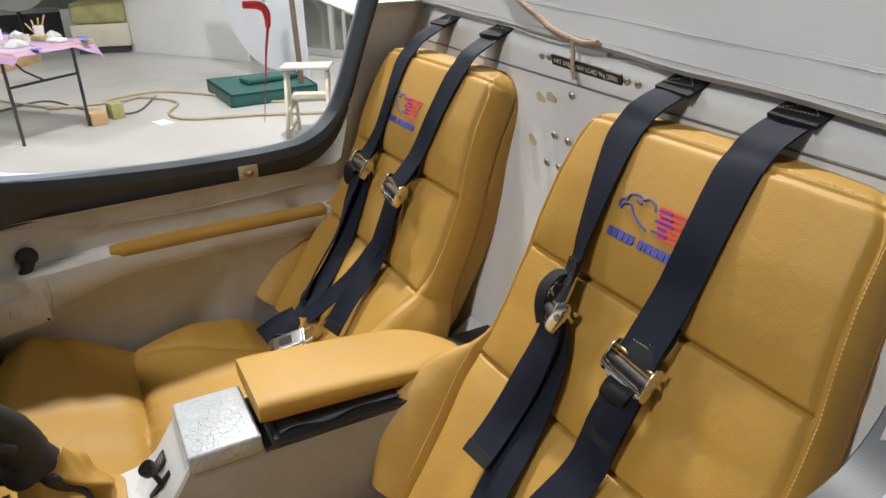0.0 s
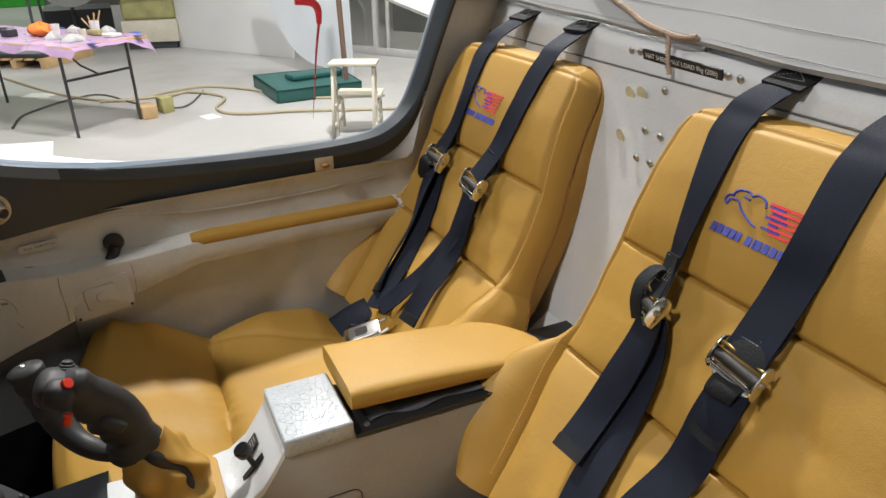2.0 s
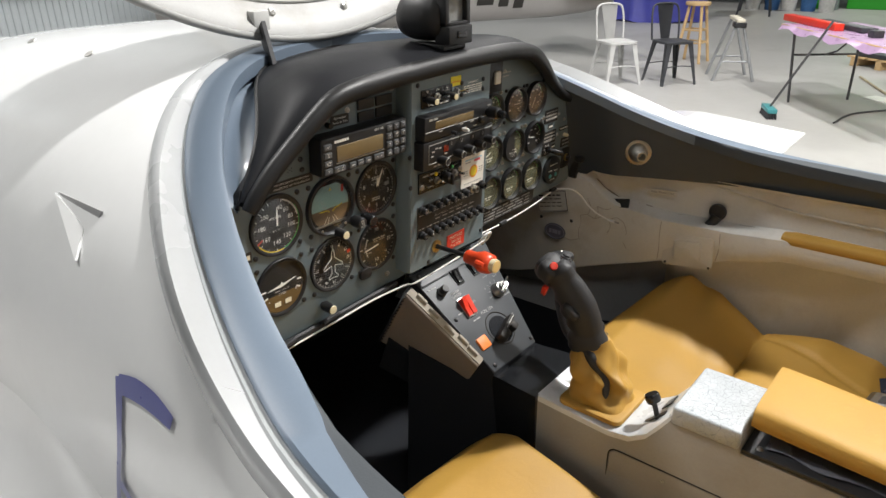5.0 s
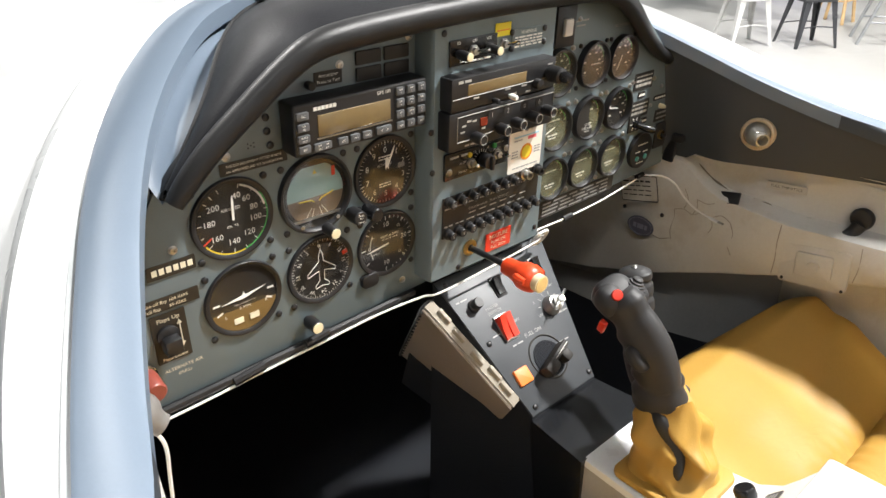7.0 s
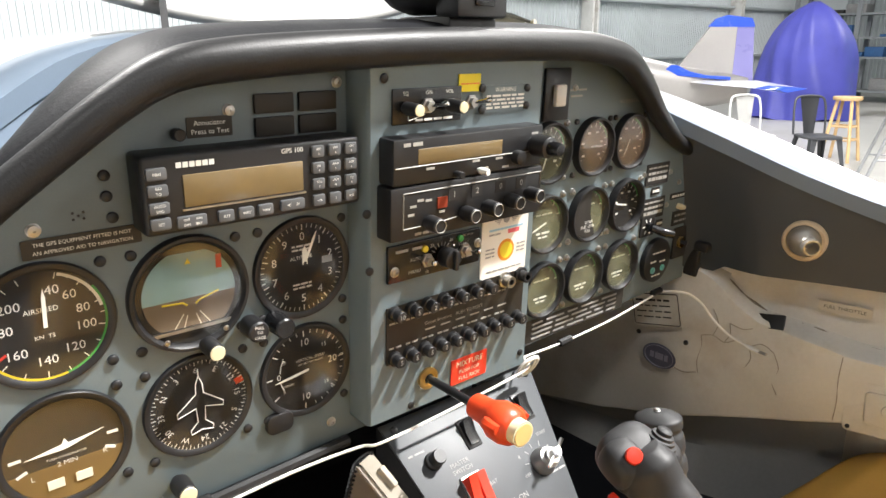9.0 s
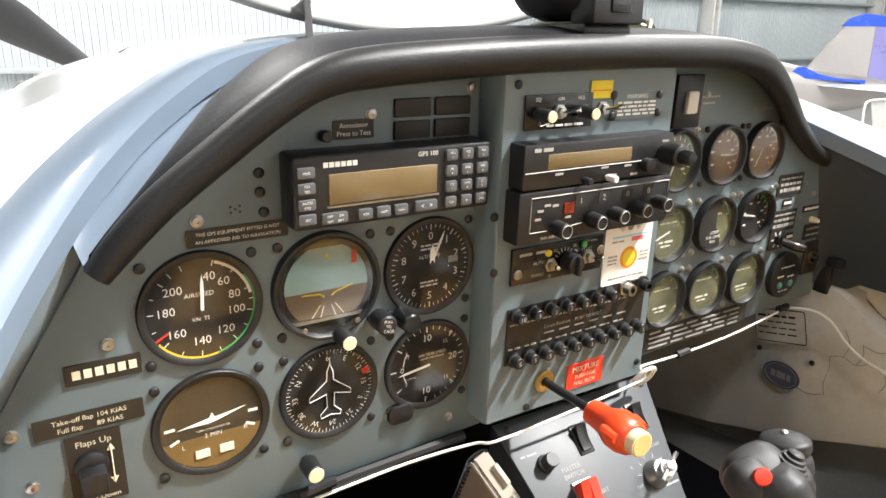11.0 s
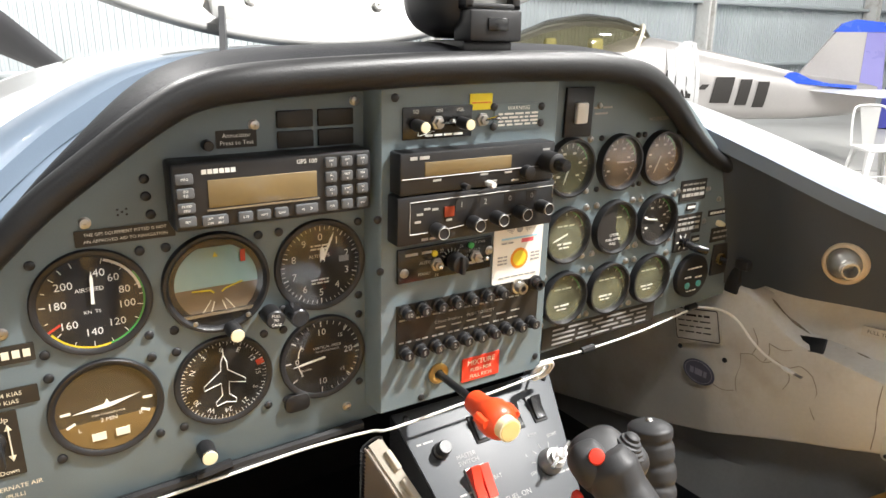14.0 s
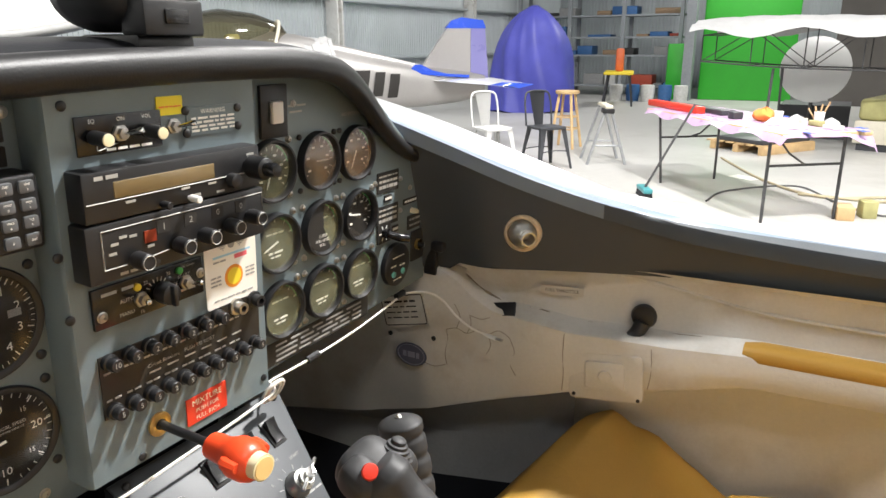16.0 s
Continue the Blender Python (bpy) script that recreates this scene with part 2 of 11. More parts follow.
def dusty_glass_material(name, reflected, amount):
    """Old instrument glass whose reflections are put in as a patchy diffuse colour."""
    mat = glass_material(name, gloss=0.95, ior=1.7)
    nt = mat.node_tree
    out = nt.nodes["Material Output"]
    clear = out.inputs["Surface"].links[0].from_socket
    df, mx, tc, no, rg = (nt.nodes.new(k) for k in ("ShaderNodeBsdfDiffuse", "ShaderNodeMixShader", "ShaderNodeTexCoord", "ShaderNodeTexNoise", "ShaderNodeMapRange"))
    df.inputs["Color"].default_value = (*reflected, 1)
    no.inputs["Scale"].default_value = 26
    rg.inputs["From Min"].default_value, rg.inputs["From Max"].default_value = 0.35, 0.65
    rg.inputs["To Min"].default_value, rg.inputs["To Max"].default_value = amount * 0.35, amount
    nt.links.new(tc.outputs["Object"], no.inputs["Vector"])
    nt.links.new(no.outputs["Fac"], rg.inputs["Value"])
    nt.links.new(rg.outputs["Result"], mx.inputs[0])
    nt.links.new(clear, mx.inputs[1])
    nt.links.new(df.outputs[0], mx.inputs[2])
    nt.links.new(mx.outputs[0], out.inputs["Surface"])
    return mat


def glow_material(name, colour, strength):
    mat = bpy.data.materials.new(name)
    mat.use_nodes = True
    b = mat.node_tree.nodes["Principled BSDF"]
    b.inputs["Emission Color"].default_value = (*colour, 1)
    b.inputs["Emission Strength"].default_value = strength
    b.inputs["Base Color"].default_value = (*colour, 1)
    return mat


LEATHER = leather_material()
WEBBING = webbing_material()
WEBBING_DARK = material("black_webbing", (0.008, 0.009, 0.011), rough=0.7, vary=0.25, scale=60, fine=420, bump=0.5, dist=0.0012, spec=0.25)
PAD_BLACK = material("black_crinkled_leather", (0.010, 0.010, 0.011), rough=0.75, vary=0.3, scale=60, fine=260, bump=0.7, dist=0.002, spec=0.3)
CRACKLE = crackle_material()
GLASS = glass_material("instrument_glass", gloss=0.95, ior=1.62)
# tan and olive here stand for what the gauge glasses reflect
TAN_REFLECTION_GLASS = dusty_glass_material("tan_reflection_instrument_glass", (0.46, 0.33, 0.22), 0.42)
OLIVE_REFLECTION_GLASS = dusty_glass_material("olive_reflection_instrument_glass", (0.38, 0.38, 0.23), 0.34)
PERSPEX = glass_material("perspex", tint=(0.93, 0.94, 0.9), gloss=0.9)
STITCH = material("gold_thread", (0.66, 0.42, 0.13), rough=0.7, bump=0)
PIPING = material("dark_piping", (0.22, 0.10, 0.02), rough=0.6, bump=0)
BLACK = material("black_plastic", (0.012, 0.012, 0.013), rough=0.42, vary=0.2, scale=40, fine=500, bump=0.05, dist=0.0006)
BLACK_GLOSS = material("black_gloss_plastic", (0.010, 0.010, 0.011), rough=0.22, vary=0.2, scale=40, fine=500, bump=0.03, dist=0.0006)
BLACK_FACE = material("dial_black", (0.016, 0.014, 0.012), rough=0.6, vary=0.1, bump=0)
BROWN_FACE = material("placard_brown_black", (0.018, 0.015, 0.011), rough=0.5, vary=0.2, bump=0)
PANEL_GREY = material("panel_blue_grey_paint", (0.132, 0.168, 0.182), rough=0.42, vary=0.10, scale=14, fine=700, bump=0.12, dist=0.0005, rough_vary=0.08)
CONSOLE_BLACK = material("console_black_paint", (0.009, 0.010, 0.012), rough=0.45, vary=0.2, scale=20, fine=500, bump=0.1, dist=0.0005)
CONSOLE_FACE = material("console_face_grey", (0.040, 0.045, 0.051), rough=0.46, vary=0.15, scale=20, fine=600, bump=0.08, dist=0.0004, spec=0.4)
HOOD_VINYL = material("hood_black_vinyl", (0.012, 0.012, 0.0125), spec=0.35, rough=0.44, vary=0.2, scale=25, fine=600, bump=0.25, dist=0.0008)
HOOD_TOP = material("hood_satin_vinyl", (0.0090, 0.0095, 0.0115), rough=0.52, vary=0.15, scale=14, fine=420, bump=0.3, dist=0.0008, spec=0.12)
SILL_DARK = material("sill_charcoal_paint", (0.034, 0.041, 0.048), rough=0.45, vary=0.15, scale=10, fine=600, bump=0.2, dist=0.0006)
SILL_BLUE = material("sill_slate_blue_paint", (0.130, 0.168, 0.218), rough=0.42, vary=0.07, scale=10, fine=500, bump=0.06, dist=0.0006, coat=0.15)
SILL_LIP = material("sill_pale_grey_trim", (0.40, 0.42, 0.425), rough=0.25, vary=0.06, scale=8, bump=0.05, coat=0.3)
BOW_GREY = material("bow_off_white", (0.46, 0.46, 0.45), rough=0.5, vary=0.10, scale=12, fine=260, bump=0.12, dist=0.001, stain=(0.36, 0.34, 0.31), stain_scale=6)
FAIRING_GREY = material("fairing_pale_grey", (0.44, 0.45, 0.455), rough=0.25, vary=0.05, scale=6, bump=0.04, coat=0.4)
WHITE_PAINT = material("white_gloss_paint", (0.75, 0.755, 0.75), rough=0.22, vary=0.03, scale=3, fine=60, bump=0.02, coat=0.5, rough_vary=0.05)
OFF_WHITE = material("worn_white_paint", (0.62, 0.62, 0.60), rough=0.5, vary=0.10, scale=12, fine=260, bump=0.12, dist=0.001, stain=(0.40, 0.37, 0.33), stain_scale=5)
BEIGE_WALL = material("cabin_beige_paint", (0.55, 0.54, 0.51), rough=0.5, vary=0.12, scale=7, fine=220, bump=0.25, dist=0.0014, stain=(0.43, 0.395, 0.34), stain_scale=6)
LINING_GREY = material("footwell_grey_lining", (0.21, 0.212, 0.212), rough=0.7, vary=0.15, scale=9, fine=200, bump=0.2)
TUNNEL_GREY = material("tunnel_grey_paint", (0.29, 0.28, 0.26), rough=0.5, vary=0.12, scale=10, fine=260, bump=0.3, dist=0.001, stain=(0.26, 0.235, 0.20), stain_scale=9)
TUNNEL_WHITE = material("tunnel_white_paint", (0.62, 0.64, 0.65), rough=0.3, vary=0.08, scale=20, fine=300, bump=0.15, dist=0.0008, coat=0.2)
CARPET = material("dark_navy_carpet", (0.004, 0.0055, 0.009), rough=0.95, vary=0.4, scale=30, fine=700, bump=0.8, dist=0.002)
BULKHEAD = material("bulkhead_white_paint", (0.53, 0.535, 0.54), rough=0.42, vary=0.10, scale=14, fine=240, bump=0.20, dist=0.0015, stain=(0.50, 0.49, 0.46), stain_scale=7)
VINYL_COVER = material("grey_vinyl_cover", (0.33, 0.33, 0.33), rough=0.55, vary=0.08, scale=5, fine=400, bump=0.15, dist=0.001)
CHROME = material("chrome", (0.75, 0.74, 0.72), rough=0.16, metal=1.0, vary=0.08, scale=60, bump=0)
STEEL = material("zinc_steel", (0.45, 0.44, 0.42), rough=0.35, metal=1.0, vary=0.15, scale=80, bump=0.05)
BRASS = material("brass", (0.60, 0.42, 0.16), rough=0.3, metal=1.0, vary=0.15, bump=0)
RED_PLASTIC = material("red_plastic", (0.62, 0.035, 0.015), rough=0.35, vary=0.08, scale=30, bump=0.03)
ORANGE_PLASTIC = material("orange_red_plastic", (0.72, 0.065, 0.018), rough=0.35, vary=0.08, scale=30, bump=0.03)
ORANGE_TAB = material("orange_tab", (0.80, 0.20, 0.03), rough=0.5, bump=0)
YELLOW_LABEL = material("yellow_label", (0.80, 0.66, 0.02), rough=0.5, vary=0.05, bump=0)
WHITE_INK = material("white_lettering", (0.78, 0.77, 0.72), rough=0.6, vary=0.02, bump=0)
CREAM_INK = material("cream_lettering", (0.74, 0.68, 0.52), rough=0.6, vary=0.02, bump=0)
SOFT_INK = material("worn_white_lettering", (0.34, 0.33, 0.30), rough=0.6, vary=0.1, bump=0)
GREY_INK = material("faded_grey_lettering", (0.30, 0.30, 0.29), rough=0.6, vary=0.02, bump=0)
GREEN_INK = material("green_arc", (0.05, 0.34, 0.08), rough=0.6, vary=0.02, bump=0)
YELLOW_INK = material("yellow_arc", (0.72, 0.55, 0.03), rough=0.6, vary=0.02, bump=0)
RED_INK = material("red_mark", (0.60, 0.05, 0.03), rough=0.6, vary=0.02, bump=0)
IVORY = material("ivory_plastic", (0.72, 0.64, 0.42), rough=0.35, vary=0.05, bump=0)
WHITE_PLASTIC = material("white_plastic", (0.74, 0.73, 0.70), rough=0.35, vary=0.04, bump=0)
STICKER_WHITE = material("white_sticker", (0.76, 0.73, 0.66), rough=0.45, vary=0.03, bump=0)
GRIP_GREY = material("grip_dark_rubber", (0.029, 0.029, 0.030), rough=0.52, spec=0.35, vary=0.15, scale=30, fine=400, bump=0.12, dist=0.0006)
KEY_GREY = material("key_grey_rubber", (0.085, 0.088, 0.092), rough=0.5, vary=0.05, bump=0)
SCREEN = material("amber_lcd", (0.16, 0.115, 0.055), rough=0.18, vary=0.1, scale=12, bump=0, spec=0.8)
PURPLE = material("fuselage_purple_stripe", (0.10, 0.11, 0.30), rough=0.3, vary=0.05, bump=0, coat=0.3)
ROPE = material("hemp_rope", (0.36, 0.27, 0.20), rough=0.9, vary=0.3, scale=60, fine=400, bump=0.5, dist=0.002)
DOC_PAPER = material("manual_cover", (0.27, 0.225, 0.19), rough=0.5, vary=0.15, scale=15, fine=300, bump=0.1)
PAPER = material("paper_edges", (0.30, 0.27, 0.22), rough=0.7, vary=0.12, scale=40, fine=300, bump=0.2)
CONCRETE = material("polished_concrete", (0.40, 0.395, 0.38), rough=0.42, vary=0.10, scale=0.7, fine=9, bump=0.02, dist=0.004, stain=(0.30, 0.292, 0.275), stain_scale=0.35, rough_vary=0.12)
STEEL_WALL = material("zincalume_cladding", (0.52, 0.56, 0.58), rough=0.42, metal=0.45, vary=0.08, scale=1.2, fine=20, bump=0.03)
DARK_STEEL = material("dark_painted_steel", (0.05, 0.05, 0.052), rough=0.45, vary=0.2, scale=20, bump=0.1)

# ---- hangar shell ----
def ground():
    b = bm_new()
    box(b, -14, -14, -0.2, 26, 16, 0.0)
    solo("floor", b, CONCRETE, "pale polished concrete hangar floor with faint stains", "floor", "structure", smooth=0)
    b = bm_new()
    box(b, -14, -14, 7.2, 26, 16, 7.35)
    solo("ceiling", b, material("dark_roof_lining", (0.22, 0.23, 0.24), rough=0.6, vary=0.1, scale=1, bump=0.02), "plain metal hangar roof lining high above the floor", "ceiling", "structure", smooth=0)


def cladding(name, p0, p1, height, pitch=0.12, depth=0.02, label="ribbed zincalume steel hangar wall cladding"):
    """A trapezoidal-ribbed wall from p0 to p1; its face looks to the left of that way."""
    b = bm_new()
    p0, p1 = Vector((*p0, 0)), Vector((*p1, 0))
    d = (p1 - p0).normalized()
    n = Vector((-d.y, d.x, 0))
    length = (p1 - p0).length
    prof, x = [], 0.0
    while x < length:
        for fx, fd in ((0, 0), (0.42, 0), (0.52, 1), (0.90, 1)):
            prof.append((x + fx * pitch, fd * depth))
        x += pitch
    front = [p0 + d * min(a, length) + n * q for a, q in prof]
    back = [p0 + d * min(a, length) - n * 0.1 for a, q in prof]
    for a, c in ((front, True), (back, False)):
        lo = [b.verts.new(v) for v in a]
        hi = [b.verts.new(v + Vector((0, 0, height))) for v in a]
        for i in range(len(lo) - 1):
            b.faces.new((lo[i], lo[i + 1], hi[i + 1], hi[i]))
    ob = solo(name, b, STEEL_WALL, label, "wall", "structure", smooth=0)
    return ob


ground()
cladding("wall_front", (25.2, 9.2), (-13.6, 9.2), 7.2, 0.085, 0.016)
cladding("wall_right", (25.0, -14), (25.0, 16), 7.2)
cladding("wall_rear", (-14, -13.5), (26, -13.5), 7.2)
cladding("wall_left", (-13.5, 16), (-13.5, -14), 7.2)


def framing():
    """Girts and columns on the front wall."""
    th = thing("wall_framing", label="pale galvanised steel columns and rails along the hangar wall", category="wall framing", kind="structure")
    for z in (1.15, 2.35, 3.8):
        b = bm_new()
        box(b, -13, 9.02, z, 24.8, 9.16, z + 0.06, 0.008)
        part("girt", b, STEEL_WALL, th)
    for x in (-7.0, -1.6, -1.25, 5.2, 11.5, 17.5):
        b = bm_new()
        for dx in (0.0, 0.16):
            box(b, x + dx, 8.86, 0, x + dx + 0.05, 9.16, 7.2, 0.006)
        box(b, x + 0.05, 9.00, 0, x + 0.16, 9.03, 7.2)
        part("column", b, OFF_WHITE, th)


framing()

# ---- the aircraft's shell ----
CX = -0.02
POWER = 2.8


def ease(e0, e1, v):
    t = min(1.0, max(0.0, (v - e0) / (e1 - e0)))
    return t * t * (3 - 2 * t)


def skin_x(half, top, z, zc=1.0):
    """Half width of the hull's cross-section at the height z."""
    k = max(0.0, 1.0 - (abs(z - zc) / abs(top - zc)) ** POWER)
    return half * k ** (1 / POWER)


# the rim of the cockpit opening, right half: offset from the middle, y, z
RIM = [(0.0, 0.262, 1.484), (0.15, 0.232, 1.479), (0.26, 0.182, 1.462), (0.335, 0.118, 1.432), (0.395, 0.045, 1.397), (0.44, -0.03, 1.362), (0.482, -0.12, 1.322),
       (0.52, -0.22, 1.288), (0.548, -0.318, 1.265), (0.565, -0.45, 1.250), (0.573, -0.60, 1.243), (0.574, -0.735, 1.246), (0.572, -0.80, 1.262), (0.568, -0.845, 1.300), (0.562, -0.875, 1.36), (0.545, -0.905, 1.46), (0.51, -0.945, 1.60)]


def rim_frames(side):
    path = smooth_path(RIM, 5)
    out = []
    for i, p in enumerate(path):
        t = path[min(i + 1, len(path) - 1)] - path[max(i - 1, 0)]
        h = Vector((t.x, t.y, 0))
        if h.length < 0.25 * t.length or p.y < -0.3:
            w = Vector((-1, 0, 0))
        else:
            w = Vector((h.y, -h.x, 0)).normalized()
            if w.y > 0.2:
                w = -w
        if p.y < -0.74:
            w = Vector((-0.95, -0.2, 0)).normalized()
        back = 0.05 * ease(0.68, 0.80, -p.y) if side < 0 else 0.0
        out.append((Vector((CX + side * p.x, p.y - back, p.z)), Vector((side * w.x, w.y, 0))))
    return out


def rim_strip(side, stations, y0=-9.0, y1=9.0):
    """Sweeps a cross-section (inward, up) along one half of the rim."""
    b = bm_new()
    rings = [[o + w * a + Vector((0, 0, c)) for a, c in stations] for o, w in rim_frames(side) if y0 <= o.y <= y1]
    loft(b, rings, closed=True)
    return b


def cockpit_rim():
    th = thing("canopy_rail", label="slate blue painted canopy rail round the cockpit opening", category="canopy rail")
    for side in (-1, 1):
        wide = lambda y: 0.042 - 0.036 * ease(0.22, 0.50, -y)
        for nm, mat, lb in (("rail", SILL_BLUE, ""), ("inner_rail", SILL_DARK, "charcoal inner edge of the rail")):
            b = bm_new()
            rings = []
            for o, w in rim_frames(side):
                k = wide(o.y)
                if nm == "rail":
                    prof = [(0.0, -0.004), (0.0, 0.006), (k * 0.1, 0.009), (k * 0.86, 0.0085), (k, 0.006 + 0.0025 * ease(0.16, 0.30, -o.y)), (k, -0.012), (k * 0.3, -0.012)]
                elif o.y > -0.215:
                    continue
                else:
                    e = ease(0.21, 0.30, -o.y)
                    prof = [(k, -0.012), (k, 0.0058 + 0.0025 * e), (max(k, 0.040), 0.0055 + 0.0023 * e), (0.0424, 0.003), (0.0424, -0.012)]
                rings.append([o + w * a + Vector((0, 0, c)) for a, c in prof])
            loft(b, rings)
            part(nm, b, mat, th, lb)
        part("outer_lip", rim_strip(side, [(-0.012, -0.016), (-0.011, -0.003), (-0.006, 0.002), (0.0, 0.002), (-0.001, -0.016)]), SILL_LIP, th, "pale grey outer lip")
    return th


HULL = [(-1.20, 0.600, 1.487, 0.600), (-0.60, 0.612, 1.487, 0.600), (-0.22, 0.605, 1.487, 0.600), (0.10, 0.592, 1.486, 0.600), (0.36, 0.585, 1.490, 0.600), (0.55, 0.585, 1.492, 0.600), (0.80, 0.575, 1.482, 0.610),
        (1.10, 0.540, 1.455, 0.630), (1.40, 0.480, 1.410, 0.670), (1.65, 0.400, 1.390, 0.720), (1.85, 0.320, 1.375, 0.79), (1.97, 0.240, 1.36, 0.86)]


def hull_at(y):
    """Half width, top and keel of the hull at y, smoothly between the stations."""
    i = max(0, min(len(HULL) - 2, next((k for k in range(len(HULL) - 1) if y <= HULL[k + 1][0]), len(HULL) - 2)))
    q = [HULL[max(i - 1, 0)], HULL[i], HULL[i + 1], HULL[min(i + 2, len(HULL) - 1)]]
    h = q[2][0] - q[1][0]
    t = min(1.0, max(0.0, (y - q[1][0]) / h))
    out = []
    for c in (1, 2, 3):
        m1 = (q[2][c] - q[0][c]) / max(1e-6, q[2][0] - q[0][0]) * h
        m2 = (q[3][c] - q[1][c]) / max(1e-6, q[3][0] - q[1][0]) * h
        out.append((2 * t ** 3 - 3 * t ** 2 + 1) * q[1][c] + (t ** 3 - 2 * t ** 2 + t) * m1 + (3 * t ** 2 - 2 * t ** 3) * q[2][c] + (t ** 3 - t ** 2) * m2)
    return out


def hull_point(a, y, side):
    """A point of the hull: a from 0 (top) over pi / 2 (widest) to pi (keel)."""
    half, top, bot = hull_at(y)
    s, c = math.sin(a), math.cos(a)
    hz = (top - 1.0) if c > 0 else (1.0 - bot)
    return Vector((CX + side * half * abs(s) ** (2 / POWER), y, 1.0 + hz * math.copysign(abs(c) ** (2 / POWER), c)))


def hull_angle(off, y, z):
    half, top, bot = hull_at(y)
    return math.atan2((off / half) ** (POWER / 2), max(0.0, (z - 1.0) / (top - 1.0)) ** (POWER / 2))


def fuselage():
    th = thing("light_aircraft", label="white composite two-seat light aircraft with its canopy open", category="aircraft")
    for side in (-1, 1):
        fr = [o for o, w in rim_frames(side)]
        cut = next(i for i, o in enumerate(fr) if o.y < -0.22)
        # above the sill line, from the rim forward to the nose
        b = bm_new()
        rings = []
        for o in fr[:cut + 1]:
            a = hull_angle(abs(o.x - CX), o.y, o.z)
            ys = [o.y + (1.97 - o.y) * f for f in (0, 0.006, 0.015, 0.03, 0.06, 0.1, 0.15, 0.2, 0.26, 0.32, 0.4, 0.48, 0.56, 0.64, 0.72, 0.8, 0.87, 0.93, 0.97, 1.0)]
            col = [hull_point(a, y, side) for y in ys]
            col[0] = o + Vector((0, 0, -0.003))
            rings.append(col[1:])
        loft(b, rings, closed=False)
        # below it
        a0 = hull_angle(abs(fr[cut].x - CX), fr[cut].y, fr[cut].z)
        ys = [fr[cut].y + (1.97 - fr[cut].y) * f for f in (0, 0.006, 0.015, 0.03, 0.06, 0.1, 0.15, 0.2, 0.26, 0.32, 0.4, 0.48, 0.56, 0.64, 0.72, 0.8, 0.87, 0.93, 0.97, 1.0)]
        low = [[hull_point(a0 + (math.pi - a0) * k / 28, y, side) for k in range(29)] for y in ys]
        low[0][0] = fr[cut] + Vector((0, 0, -0.003))
        loft(b, low, closed=False)
        # beside the cockpit
        rings = []
        for o in fr[cut:]:
            if o.z > 1.40:
                break
            a1 = hull_angle(abs(o.x - CX), o.y, min(o.z, 1.485)) if o.z < 1.48 else 0.9
            col = [hull_point(a1 + (math.pi - a1) * k / 28, o.y, side) for k in range(29)]
            col[0] = o + Vector((0, 0, -0.003))
            rings.append(col)
        loft(b, rings, closed=False)
        t = bm_new()
        trims = []
        for o, w in rim_frames(side):
            if o.y < -0.62:
                break
            row = [o + Vector((0, 0, -0.004))]
            for dist, lift in ((0.006, 0.0085), (0.012, 0.0100), (0.018, 0.0085), (0.025, 0.0045), (0.033, -0.002)):
                p = o - w * dist - Vector((0, 0, dist * 0.75 * ease(-0.1, 0.5, -o.y)))
                half, top, bot = hull_at(p.y)
                k = (abs((p.x - CX) / half) ** POWER + abs((p.z - 1.0) / (top - 1.0)) ** POWER) ** (-1 / POWER)
                k *= 1.0 + lift
                row.append(Vector((CX + (p.x - CX) * k, p.y, 1.0 + (p.z - 1.0) * k)))
            trims.append(row)
        loft(t, trims, closed=False)
        part("rim_fairing", t, FAIRING_GREY, th, "pale grey fairing strip beside the canopy rail", smooth=60)
        bmesh.ops.remove_doubles(b, verts=b.verts, dist=0.0005)
        part("hull_side", b, WHITE_PAINT, th, smooth=60)
    b = bm_new()
    lathe(b, [(0.15, 0.0), (0.145, 0.06), (0.12, 0.15), (0.08, 0.23), (0.04, 0.28), (0.0, 0.29)], 32, pose(CX, 1.94, 1.25, -90, 0, 0))
    part("spinner", b, WHITE_PAINT, th)
    # rear fuselage
    b = bm_new()
    rings = []
    for y, half, top, bot in [(-1.18, 0.60, 1.72, 0.60), (-1.4, 0.58, 1.80, 0.62), (-2.0, 0.48, 1.70, 0.70), (-3.0, 0.30, 1.50, 0.85), (-4.2, 0.14, 1.35, 1.0)]:
        ring = []
        for k in range(40):
            a = 2 * math.pi * k / 40
            s, c = math.sin(a), math.cos(a)
            hz = (top - 1.0) if c > 0 else (1.0 - bot)
            ring.append((CX + half * math.copysign(abs(s) ** (2 / 2.6), s), y, 1.0 + hz * math.copysign(abs(c) ** (2 / 2.6), c)))
        rings.append(ring)
    loft(b, rings + [[(CX, -4.3, 1.15)] * 40], caps=False)
    part("rear_fuselage", b, WHITE_PAINT, th)
    return th


AIRCRAFT = fuselage()
RAIL = cockpit_rim()


